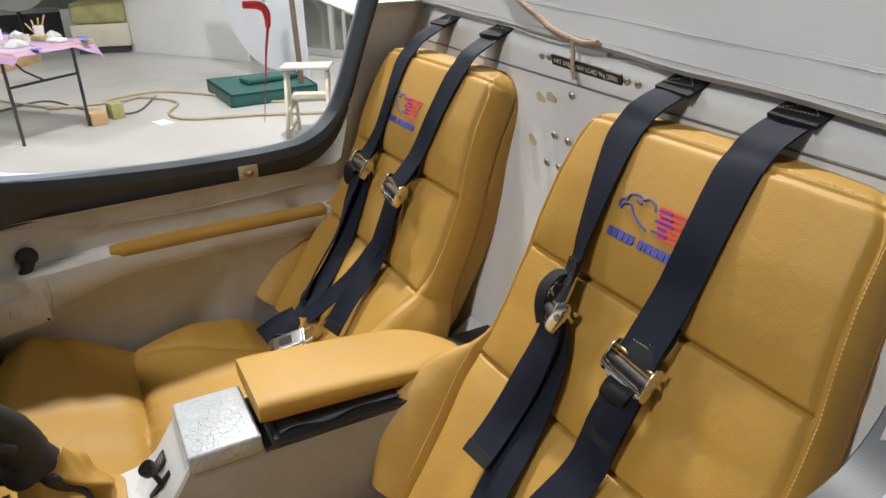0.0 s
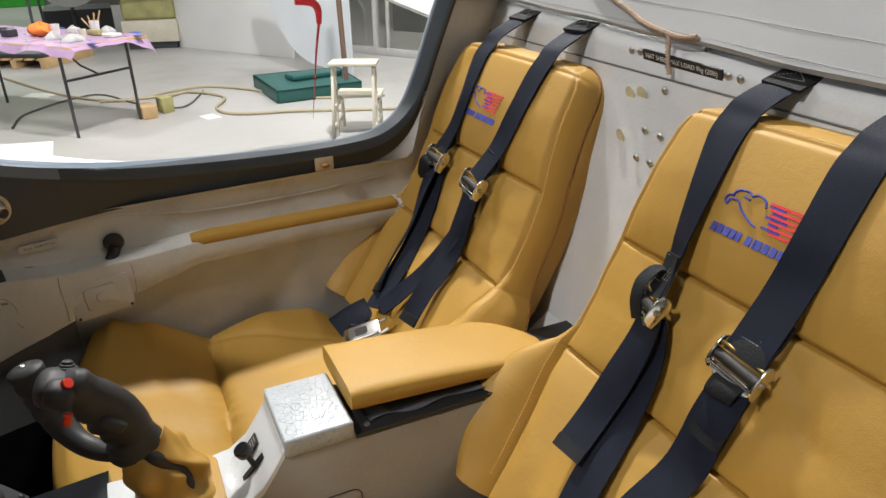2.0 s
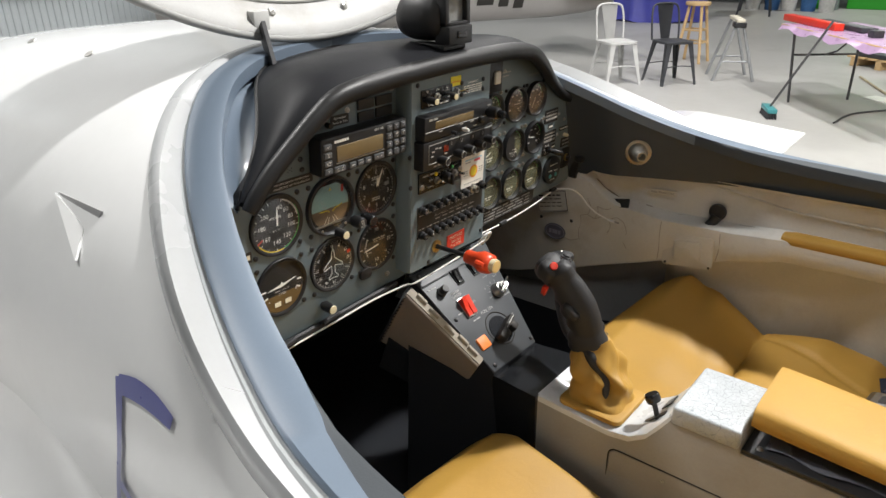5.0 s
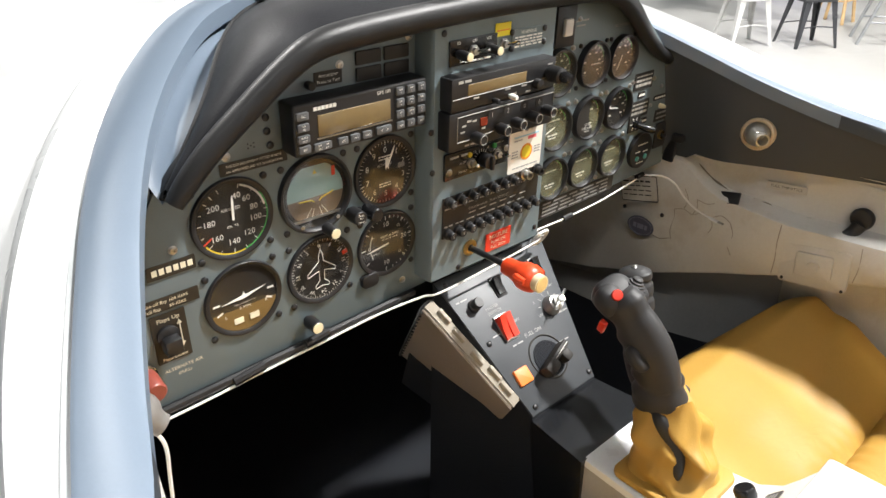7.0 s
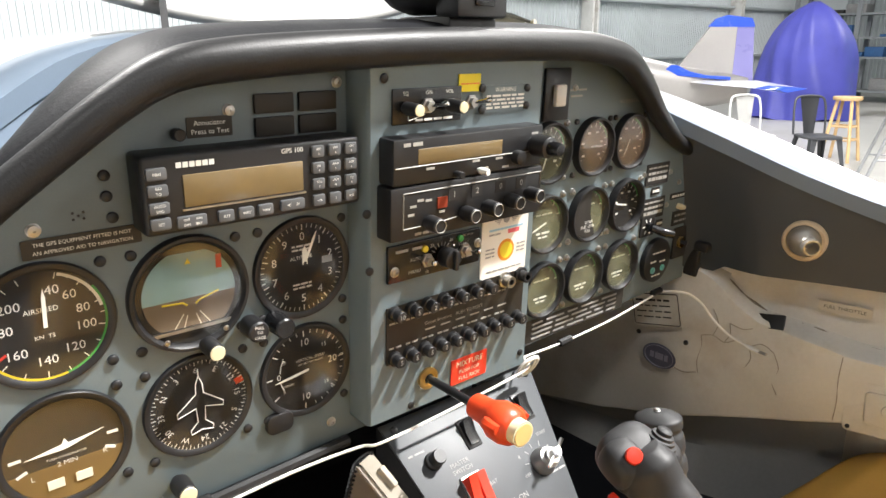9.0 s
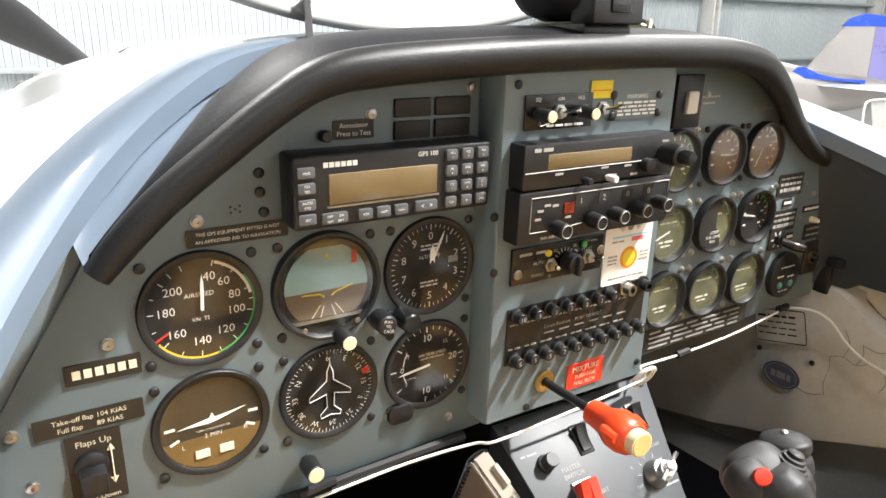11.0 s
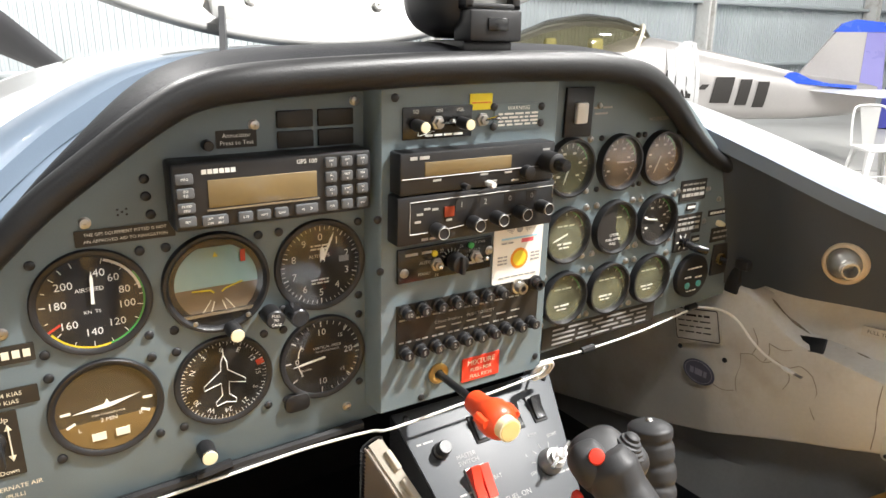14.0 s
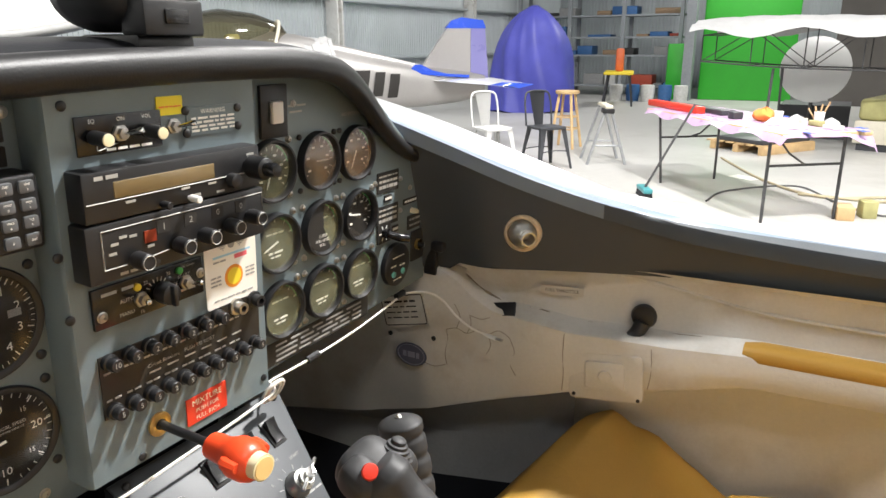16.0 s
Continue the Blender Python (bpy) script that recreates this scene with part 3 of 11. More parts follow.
def wing(name, root, tip, chord_r, chord_t, thick, parent):
    """A tapered wing; root and tip are the leading edge's ends."""
    b = bm_new()
    rings = []
    prof = [(0, 0), (0.02, 0.035), (0.08, 0.065), (0.25, 0.085), (0.5, 0.07), (0.8, 0.03), (1, 0.004), (1, -0.004), (0.6, -0.03), (0.25, -0.045), (0.06, -0.035)]
    for f in (0, 0.5, 0.96, 1.0):
        p = Vector(root).lerp(Vector(tip), f)
        c = chord_r + (chord_t - chord_r) * f
        k = 1.0 if f < 0.99 else 0.5
        rings.append([(p.x, p.y - q * c, p.z + h * c * thick * k) for q, h in prof])
    loft(b, rings)
    return part(name, b, WHITE_PAINT, parent)


wing("foreplane", (0.555, 0.50, 0.93), (2.03, 0.42, 0.955), 0.62, 0.52, 1.0, AIRCRAFT)
wing("foreplane", (-0.595, 0.50, 0.93), (-2.07, 0.42, 0.955), 0.62, 0.52, 1.0, AIRCRAFT)
wing("main_wing", (0.45, -1.20, 1.35), (4.4, -1.30, 1.56), 1.0, 0.85, 1.0, AIRCRAFT)
wing("main_wing", (-0.49, -1.20, 1.35), (-4.4, -1.30, 1.56), 1.0, 0.85, 1.0, AIRCRAFT)
for gx, gy in ((-0.9, -0.9), (0.86, -0.9), (CX, 1.3)):
    b = bm_new()
    tube(b, [(gx * 0.5 + CX * 0.5, gy, 0.75), (gx, gy, 0.2)], 0.03, smooth=False)
    leg = part("gear_leg", b, WHITE_PAINT, AIRCRAFT)
    b = bm_new()
    lathe(b, [(0.0, -0.05), (0.1, -0.06), (0.17, -0.05), (0.19, 0.0), (0.17, 0.05), (0.1, 0.06), (0.0, 0.05)], 24, pose(gx, gy, 0.19, 0, 90, 0))
    part("tyre", b, BLACK, leg, "black rubber tyre")



# ---- foreplane root fillets ----
for side in (-1, 1):
    b = bm_new()
    rows = []
    for k in range(25):
        f = k / 24
        y = 0.46 - 0.60 * f
        rise = math.sin(math.pi * min(1.0, 0.10 + 0.80 * f)) ** 0.8
        z0 = 0.99 + 0.17 * rise
        half, top, bot = hull_at(y)
        p0 = Vector((skin_x(half, top, z0) - 0.003, 0, z0))
        p2 = Vector((0.62 + 0.20 * rise, 0, 0.93 + 0.042 * math.sin(math.pi * min(1, 0.1 + 0.85 * (1 - f)))))
        p1 = Vector((p0.x + 0.015, 0, p2.z + 0.01))
        row = []
        for j in range(11):
            t = j / 10
            q = p0 * (1 - t) ** 2 + p1 * 2 * t * (1 - t) + p2 * t * t
            row.append((CX + side * q.x, y, q.z))
        rows.append(row)
    loft(b, rows, closed=False)
    part("root_fillet", b, WHITE_PAINT, AIRCRAFT, "white fillet at the foreplane root", smooth=70)


# ---- cabin tub ----
def cabin_side(side):
    """Inner wall from the rail down: charcoal band, then the beige wall with its ledge."""
    fr = [(o, w) for o, w in rim_frames(side) if o.y < 0.14]
    b = bm_new()
    rings = []
    for o, w in fr:
        i = o + w * 0.040
        low = 1.200 if o.y > -0.76 else o.z - 0.045
        if o.y > -0.02:
            low = 1.19
        if side < 0:
            low = max(low, i.z - 0.026 - 0.2 * ease(0.20, 0.42, -o.y))
        fl = 0.045 * ease(-0.09, 0.02, o.y) if side > 0 else 0.0
        rings.append([i + Vector((0, 0, -0.008)), Vector((i.x + side * (0.006 + fl * 0.6), i.y, (i.z + low) / 2)), Vector((i.x + side * (0.012 + fl), i.y, low)), Vector((i.x + side * (0.028 + fl), i.y, low)), Vector((i.x + side * (0.028 + fl * 0.6), i.y, i.z - 0.012))])
    loft(b, rings, closed=True)
    return b


WALL_TOP = [(0.44, 0.30), (0.445, 0.0), (0.482, -0.12), (0.515, -0.30), (0.535, -0.60), (0.545, -0.80), (0.54, -1.05)]


def wall_x(y):
    ys = [p[1] for p in WALL_TOP][::-1]
    return float(np.interp(y, ys, [p[0] for p in WALL_TOP][::-1]))


def cabin_wall(side):
    b = bm_new()
    rings = []
    for k in range(91):
        y = 0.42 - 1.50 * k / 90
        x = wall_x(y)
        ledge = 0.030 * min(1.0, max(0.0, (0.10 - y) / 0.25))
        zl = float(np.interp(y, [-1.0, -0.42, -0.32, -0.20, -0.15, -0.10, -0.07, -0.045, -0.02, 0.1], [1.118, 1.126, 1.119, 1.121, 1.130, 1.136, 1.152, 1.176, 1.192, 1.192]))
        zb = float(np.interp(y, [-1.0, -0.55, -0.42, -0.31, -0.21, -0.05, 0.13, 0.4], [1.080, 1.080, 1.080, 1.050, 1.032, 0.982, 0.92, 0.86]))
        rec = 0.040 * (1 - ease(0.46, 0.62, -y))
        xl = x - ledge
        prof = [(x - 0.004, 1.206), (x + 0.006, 1.198), (x + 0.009, (1.195 + zl) / 2), (x + 0.005, zl + 0.007), (x - 0.003, zl + 0.002), (xl + 0.006, zl + 0.001), (xl + 0.001, zl - 0.003), (xl, zl - 0.009),
                (xl - 0.002, zl * 0.5 + zb * 0.5), (xl, zb + 0.010), (xl + 0.002, zb + 0.003), (xl + 0.008, zb), (xl + 0.008 + rec, zb - 0.002 - rec * 0.1), (xl + 0.012 + rec, max(0.856, zb - 0.03)), (xl + 0.018 + rec * 0.9, max(0.854, 0.5 * zb + 0.42)), (x - 0.002, 0.852), (x - 0.012, 0.80), (x - 0.052, 0.74), (x - 0.09, 0.70)]
        if y < -0.86:
            prof = [(px, z + (0.30 * (1 if z > 1.15 else 0)) * min(1, (-0.86 - y) / 0.08)) for px, z in prof]
        rings.append([(CX + side * px, y, z) for px, z in prof])
    low = bm_new()
    loft(b, [r[:13] for r in rings], closed=False)
    loft(low, [r[12:16] for r in rings if r[0][1] > -0.215], closed=False)
    kick = bm_new()
    loft(kick, [r[15:] for r in rings if r[0][1] > -0.215], closed=False)
    loft(b, [r[12:] for r in rings if r[0][1] < -0.195], closed=False)
    return b, low, kick


for side, nm in ((-1, "wall_left_cabin"), (1, "wall_right_cabin")):
    upper, lower, kick = cabin_wall(side)
    w = solo(nm, upper, BEIGE_WALL, "scuffed beige painted cabin side wall with a moulded ledge", "cabin wall", "structure")
    part("lower_lining", lower, LINING_GREY, w, "dark grey lining below the ledge")
    part("kick_carpet", kick, CARPET, w, "near-black carpet turned up the foot of the wall")
    part("charcoal_band", cabin_side(side), SILL_DARK, w, "charcoal painted band under the canopy rail")


def cabin_floor():
    b = bm_new()
    box(b, CX - 0.50, -1.1, 0.66, CX + 0.50, 0.62, 0.70)
    solo("floor_cabin", b, CARPET, "near-black carpet on the cabin floor and footwells", "floor", "structure", smooth=0)
    b = bm_new()
    box(b, CX - 0.56, 0.56, 0.66, CX + 0.56, 0.60, 1.36)
    solo("wall_firewall", b, CARPET, "black firewall at the end of the footwells", "wall", "structure", smooth=0)


cabin_floor()


def skewed(x, y, z):
    """The bulkhead stands slightly askew: its port end is further forward and lower."""
    k = ease(0.9, 1.4, z)
    return x, y - 0.05 * (x - 0.2) * k, z + 0.025 * (x - 0.2) * k


def bulkhead():
    """Painted hat-shelf bulkhead behind the seats, with a rounded top edge."""
    b = bm_new()
    prof = [(y - 0.03, z) for y, z in [(-0.74, 0.70), (-0.86, 1.0), (-0.955, 1.30), (-0.985, 1.40), (-1.003, 1.462), (-1.010, 1.478), (-1.024, 1.487), (-1.05, 1.489), (-1.10, 1.490), (-1.10, 1.46), (-1.0, 1.36), (-0.78, 0.70)]]
    loft(b, [[skewed(x, y, z) for y, z in prof] for x in (CX - 0.56, CX + 0.56)])
    w = solo("wall_bulkhead", b, BULKHEAD, "white painted bulkhead behind the seats, with stains and rivets", "bulkhead", "structure")
    return w


BULK = bulkhead()


def hat_shelf_cover():
    """Grey vinyl cover that rises from the shelf's edge, with its hem and a stitched fold."""
    th = thing("baggage_cover", label="grey vinyl baggage cover with a stitched hem above the shelf", category="cover")
    b = bm_new()
    rings = []
    for k in range(15):
        f = k / 14
        row = []
        for i in range(41):
            x = CX - 0.57 + 1.14 * i / 40
            y = -1.050 - 0.27 * f + 0.010 * math.sin(9 * x + 5 * f) * f + 0.006 * math.sin(4.2 * x + 1.0) * math.sin(2.2 * f) + 0.004 * math.sin(26 * x - 9 * f) * math.sin(math.pi * f)
            z = 1.494 + 0.55 * f + 0.0012 * math.sin(13 * x + 2)
            row.append(skewed(x, y, z))
        rings.append(row)
    loft(b, rings, closed=False)
    part("cover_sheet", b, VINYL_COVER, th)
    b = bm_new()
    rings = []
    for y, z in ((-1.038, 1.491), (-1.034, 1.497), (-1.054, 1.535), (-1.064, 1.533)):
        rings.append([skewed(CX - 0.57 + 1.14 * i / 40, y + 0.002 * math.sin(23 * i / 40), z + 0.001 * math.sin(17 * i / 40 * 1.7 + 1)) for i in range(41)])
    loft(b, rings, closed=False)
    part("hem", b, VINYL_COVER, th, "folded grey vinyl hem")
    for y, z in ((-1.0375, 1.503), (-1.0520, 1.531)):
        b = bm_new()
        for i in range(150):
            x = CX - 0.56 + 1.12 * i / 150
            p, q = skewed(x, y + 0.002 * math.sin(23 * (x - CX + 0.57) / 1.14) + 0.0006, z), skewed(x + 0.0045, y + 0.002 * math.sin(23 * (x - CX + 0.57) / 1.14) + 0.0006, z)
            tube(b, [p, q], 0.0007, 4, smooth=False)
        tagged(part("hem_stitching", b, GREY_INK, th, "row of pale hem stitches", smooth=0), kind="stuff")


hat_shelf_cover()


# ---- seats ----
def groove(d, w=0.007):
    return math.exp(-(d / w) ** 2)


SEAT_H = 0.580
# seat-back frame: origin at the middle of its foot, x across, y up along the back, z forwards out of it
BACK_TILT = 30.5


def seam_x(h):
    """Half width of the front panel, from the middle to its edge seam."""
    w = float(np.interp(h, [0, 0.06, 0.13, 0.18, 0.215, 0.33, 0.372, 0.41, 0.45, 0.50, 0.566], [0.160, 0.170, 0.186, 0.200, 0.209, 0.207, 0.204, 0.200, 0.195, 0.190, 0.184]))
    r = 0.055
    if h > SEAT_H - r:
        w -= r - math.sqrt(max(0.0, r * r - (h - SEAT_H + r) ** 2))
    return w


def back_half(h):
    """Half width of the seat back at the height h along it, with the lower bolsters."""
    return seam_x(h) + float(np.interp(h, [0, 0.04, 0.08, 0.12, 0.16, 0.195, 0.218, 0.25, 0.29, 0.566], [0.060, 0.082, 0.094, 0.092, 0.074, 0.046, 0.022, 0.015, 0.013, 0.012]))


def back_base(h):
    return float(np.interp(h, [0, 0.10, 0.20, 0.30, 0.36, 0.42, 0.48, 0.566], [0.036, 0.016, 0.001, 0.005, 0.014, 0.028, 0.037, 0.039]))


SEAM_H = (0.215, 0.378)


CREASES = [(-0.02, 0.335, 0.9, 0.035, 0.007, -0.0022), (0.015, 0.318, 1.2, 0.030, 0.006, -0.0020), (-0.045, 0.345, 0.5, 0.028, 0.006, -0.0016), (0.10, 0.335, -0.7, 0.040, 0.008, -0.0020), (0.125, 0.300, -0.4, 0.034, 0.007, -0.0016),
           (-0.125, 0.345, -0.9, 0.035, 0.007, -0.0018), (0.06, 0.285, 0.2, 0.050, 0.008, -0.0014), (-0.06, 0.255, 0.1, 0.045, 0.007, -0.0014), (0.12, 0.235, 0.25, 0.050, 0.008, -0.0016), (-0.09, 0.180, 0.6, 0.040, 0.007, -0.0018), (0.03, 0.150, -0.4, 0.045, 0.008, -0.0018), (0.09, 0.170, 0.9, 0.035, 0.006, -0.0016), (0.155, 0.395, 1.3, 0.03, 0.006, -0.0010), (-0.15, 0.405, -1.2, 0.03, 0.006, -0.0010)]


def back_depth(x, h):
    """How far the leather stands out at x across and h up."""
    xs, hw = seam_x(h), back_half(h)
    ax = abs(x)
    wb = 1 - ease(0.17, 0.26, h)
    d = back_base(h)
    inner = min(1.0, ax / xs)
    d += 0.005 * math.cos(inner * 1.4)
    d += 0.014 * wb * ease(0.62, 1.0, inner)
    # pillowed panels between the cross seams
    lo, hi = (0.0, SEAM_H[0]) if h < SEAM_H[0] else (SEAM_H if h < SEAM_H[1] else (SEAM_H[1], SEAT_H))
    f = (h - lo) / (hi - lo)
    d += 0.009 * (math.sin(math.pi * f) ** 0.5 if 0 < f < 1 else 0.0) * (1 - inner ** 6 * 0.7)
    d += crumple(x, h, lo, hi)
    for hs in SEAM_H:
        if ax < xs:
            d -= 0.0065 * groove(h - hs, 0.0026)
            # short gathers that run out of the seam
            d -= 0.0016 * math.sin(x * 118 + hs * 40 + 2.2 * math.sin(31 * x)) ** 2 * groove(h - hs, 0.014 + 0.008 * math.sin(53 * x) ** 2)
    d -= 0.0058 * groove(ax - xs, 0.0033) * (1 - 0.5 * ease(SEAT_H - 0.06, SEAT_H, h))
    if ax > xs:
        r = (ax - xs) / (hw - xs)
        lobe = math.sin(math.pi * min(1.0, 0.12 + 0.62 * r)) - 0.37
        d += wb * (0.036 + 0.044 * math.exp(-((h - 0.10) / 0.075) ** 2)) * lobe - (1 - wb) * 0.020 * r ** 2 - wb * 0.03 * ease(0.7, 1.0, r)
        d += wb * 0.003 * math.sin(h * 95 + r * 3) * r * (1 - r)
    d -= 0.030 * ease(SEAT_H - 0.034, SEAT_H, h) ** 2
    d -= 0.0035 * groove(h - (SEAT_H - 0.026), 0.0035)
    return d


def crumple(x, h, lo, hi):
    """Sat-in creases: long soft folds that slant down from the cross seams and fade before the edges."""
    k = math.exp(-((x + 0.01) / 0.11) ** 2) * ease(lo, lo + 0.03, h) * (1 - ease(hi - 0.02, hi, h))
    fold = 0.0
    for cx, ch, way, ln, wd, amp in CREASES:
        c, s_ = math.cos(way), math.sin(way)
        u, v = (x - cx) * c + (h - ch) * s_, -(x - cx) * s_ + (h - ch) * c
        fold += 1.9 * amp * math.exp(-(u / ln) ** 2 - ((v + 6.0 * u * u) / wd) ** 2)
    return fold + 0.0008 * k * math.sin(62 * h + 40 * x + 3 * math.sin(25 * x)) * (1 if lo < 0.30 else 0.3)


def back_columns(h):
    """Stations across the back, closer together beside the edge seam."""
    xs, hw = seam_x(h), back_half(h)
    near = [xs - 0.008, xs - 0.0045, xs - 0.002, xs, xs + 0.002, xs + 0.0045]
    half = [(xs - 0.012) * i / 22 for i in range(23)] + near + [xs + 0.0045 + (hw - xs - 0.0045) * k for k in (0.2, 0.4, 0.55, 0.7, 0.82, 0.92, 1.0)]
    return [-v for v in half[:0:-1]] + half


def back_rows():
    hs = {round(SEAT_H * j / 66, 4) for j in range(67)}
    for c in SEAM_H + (SEAT_H - 0.026,):
        hs |= {round(c + k, 4) for k in (-0.006, -0.004, -0.0025, -0.001, 0.0, 0.001, 0.0025, 0.004, 0.006)}
    hs |= {round(SEAT_H - k, 4) for k in (0.0, 0.0015, 0.004, 0.008, 0.012)}
    return sorted(h for h in hs if h <= SEAT_H)


def seat_back(parent):
    b = bm_new()
    hs = back_rows()
    rings = [[(x, h, back_depth(x, h)) for x in back_columns(h)] for h in hs]
    loft(b, rings, closed=False)
    # edge down to the seam with the shell
    top = back_columns(SEAT_H)
    rim = [(-back_half(h), h) for h in hs] + [(x, SEAT_H) for x in top[1:-1]] + [(back_half(h), h) for h in hs[::-1]]
    a = [(x, h, back_depth(x, h)) for x, h in rim]
    mid = [(x * 1.004, h + (0.002 if h >= SEAT_H else 0), back_base(h) - 0.044) for x, h in rim]
    loft(b, [a, [(p[0] * 1.006, p[1], (p[2] + q[2]) / 2) for p, q in zip(a, mid)], mid], closed=False)
    bmesh.ops.remove_doubles(b, verts=b.verts, dist=0.0004)
    part("backrest", b, LEATHER, parent, smooth=60)
    b = bm_new()
    grow = lambda x, h: x + math.copysign(0.004, x) if h < SEAT_H - 0.001 else x * 1.02
    wid = lambda x, h: math.copysign(min(abs(x), float(np.interp(h, [0, 0.2, 0.6], [0.212, 0.214, 0.21]))), x)
    c = [[(grow(wid(x, h), h), h + (0.004 if h >= SEAT_H else 0), back_base(h) + z) for x, h in rim] for z in (-0.045, -0.050, -0.078, -0.086)]
    c = [c[0], c[1], c[2], [(x * 0.95, y * 0.985, z) for x, y, z in c[3]]]
    loft(b, c, closed=False)
    back = [b.verts.new(p) for p in c[3]]
    b.faces.new(back)
    part("back_shell", b, LEATHER, parent, "tan leather rear shell of the seat back", smooth=60)
    b = bm_new()
    tube(b, [(x, y, z) for x, y, z in mid[4:-4:3]], 0.0022, 6, 2)
    part("piping", b, PIPING, parent, "dark piping along the seam")
    # stitching beside each edge seam and along the top
    runs = [[(side * (seam_x(h) + 0.0058), h, 0.0005, 0.0015) for h in (0.03 + (SEAT_H - 0.075) * k / 117 for k in range(118))] for side in (-1, 1)]
    runs.append([(-0.148 + 0.296 * k / 73, SEAT_H - 0.020, 0.0015, 0.0005) for k in range(74)])
    for run in runs:
        b = bm_new()
        for x, h, w, l in run:
            z = back_depth(x, h) + 0.0002
            box(b, x - w, h - l, z - 0.001, x + w, h + l, z + 0.0004)
        ob = part("stitching", b, STITCH, parent, "gold seam stitching", smooth=0)
        ob["kind"] = "stuff"


def cushion_z(u, v, out):
    """Height of the seat cushion: u from -1 to 1 across, v from 0 (front) to 1 (back); out is the side of the cabin wall."""
    s = u * out
    mid = float(np.interp(v, [0, 0.02, 0.06, 0.12, 0.28, 0.43, 0.46, 0.60, 0.80, 1.0], [-0.060, 0.0, 0.024, 0.032, 0.018, -0.006, -0.006, -0.006, 0.0, 0.004]))
    outer = float(np.interp(v, [0, 0.03, 0.074, 0.144, 0.29, 0.43, 0.48, 0.64, 0.78, 0.84, 0.90, 1.0], [-0.050, 0.030, 0.068, 0.084, 0.062, 0.014, 0.006, 0.022, 0.016, -0.004, -0.050, -0.075]))
    inner = float(np.interp(v, [0, 0.03, 0.074, 0.144, 0.29, 0.43, 0.48, 0.64, 0.78, 0.90, 1.0], [-0.055, 0.010, 0.034, 0.044, 0.026, 0.004, 0.002, 0.008, 0.008, 0.0, -0.010]))
    z = mid + (outer - mid) * ease(0.12, 0.84, s) + (inner - mid) * ease(0.40, 0.90, -s)
    z -= 0.050 * ease(0.90, 1.0, abs(u)) ** 2
    # cross seam, bolster seam that fans out from it, and the pull of both
    z -= 0.009 * groove(v - 0.445 - 0.01 * u, 0.007) + 0.006 * groove(v - 0.445, 0.03)
    z -= 0.005 * groove(s - 0.86 + 1.3 * max(0.0, v - 0.44), 0.022) * ease(0.44, 0.50, v) * (1 - ease(0.80, 0.86, v))
    z += 0.010 * math.exp(-((v - 0.62) / 0.12) ** 2 - ((s - 0.80) / 0.2) ** 2)
    z -= 0.0028 * math.sin(u * 19 + 2 * math.sin(5 * u)) ** 2 * groove(v - 0.445, 0.032)
    # long soft creases of the sat-in leather
    z -= 0.0045 * groove(v - 0.20 - 0.16 * (1 - s), 0.030) * ease(-0.2, 0.5, s)
    z += 0.0010 * math.sin(7 * u + 11 * v + 2 * math.sin(3 * u)) * ease(0.06, 0.2, v)
    return z


def seat_cushion(parent, x0, x1, y0, y1, z, out, cut):
    n = 96
    b = bm_new()
    rings = []
    for j in range(n + 1):
        v = j / n
        row = []
        for i in range(n + 1):
            u = 2 * i / n - 1
            sh = 1 - 0.10 * ease(0.12, 0.0, v) - 0.10 * ease(0.78, 0.95, v) * ease(0.0, 0.6, u * out)
            row.append(((x0 + x1) / 2 + u * (x1 - x0) / 2 * sh, y0 + (y1 - y0) * v - (0.018 * u * u + cut * ease(0.1, 1.0, u * out)) * ease(0.42, 0, v), z + cushion_z(u, v, out)))
        rings.append(row)
    loft(b, rings, closed=False)
    for a in (rings[0], [r[0] for r in rings], [r[-1] for r in rings]):
        loft(b, [a, [(p[0], p[1], z - 0.08) for p in a], [(p[0] * 1.0, p[1], z - 0.13) for p in a]], closed=False)
    bmesh.ops.remove_doubles(b, verts=b.verts, dist=0.0004)
    part("seat_cushion", b, LEATHER, parent, "tan leather thigh and seat cushion", smooth=70)


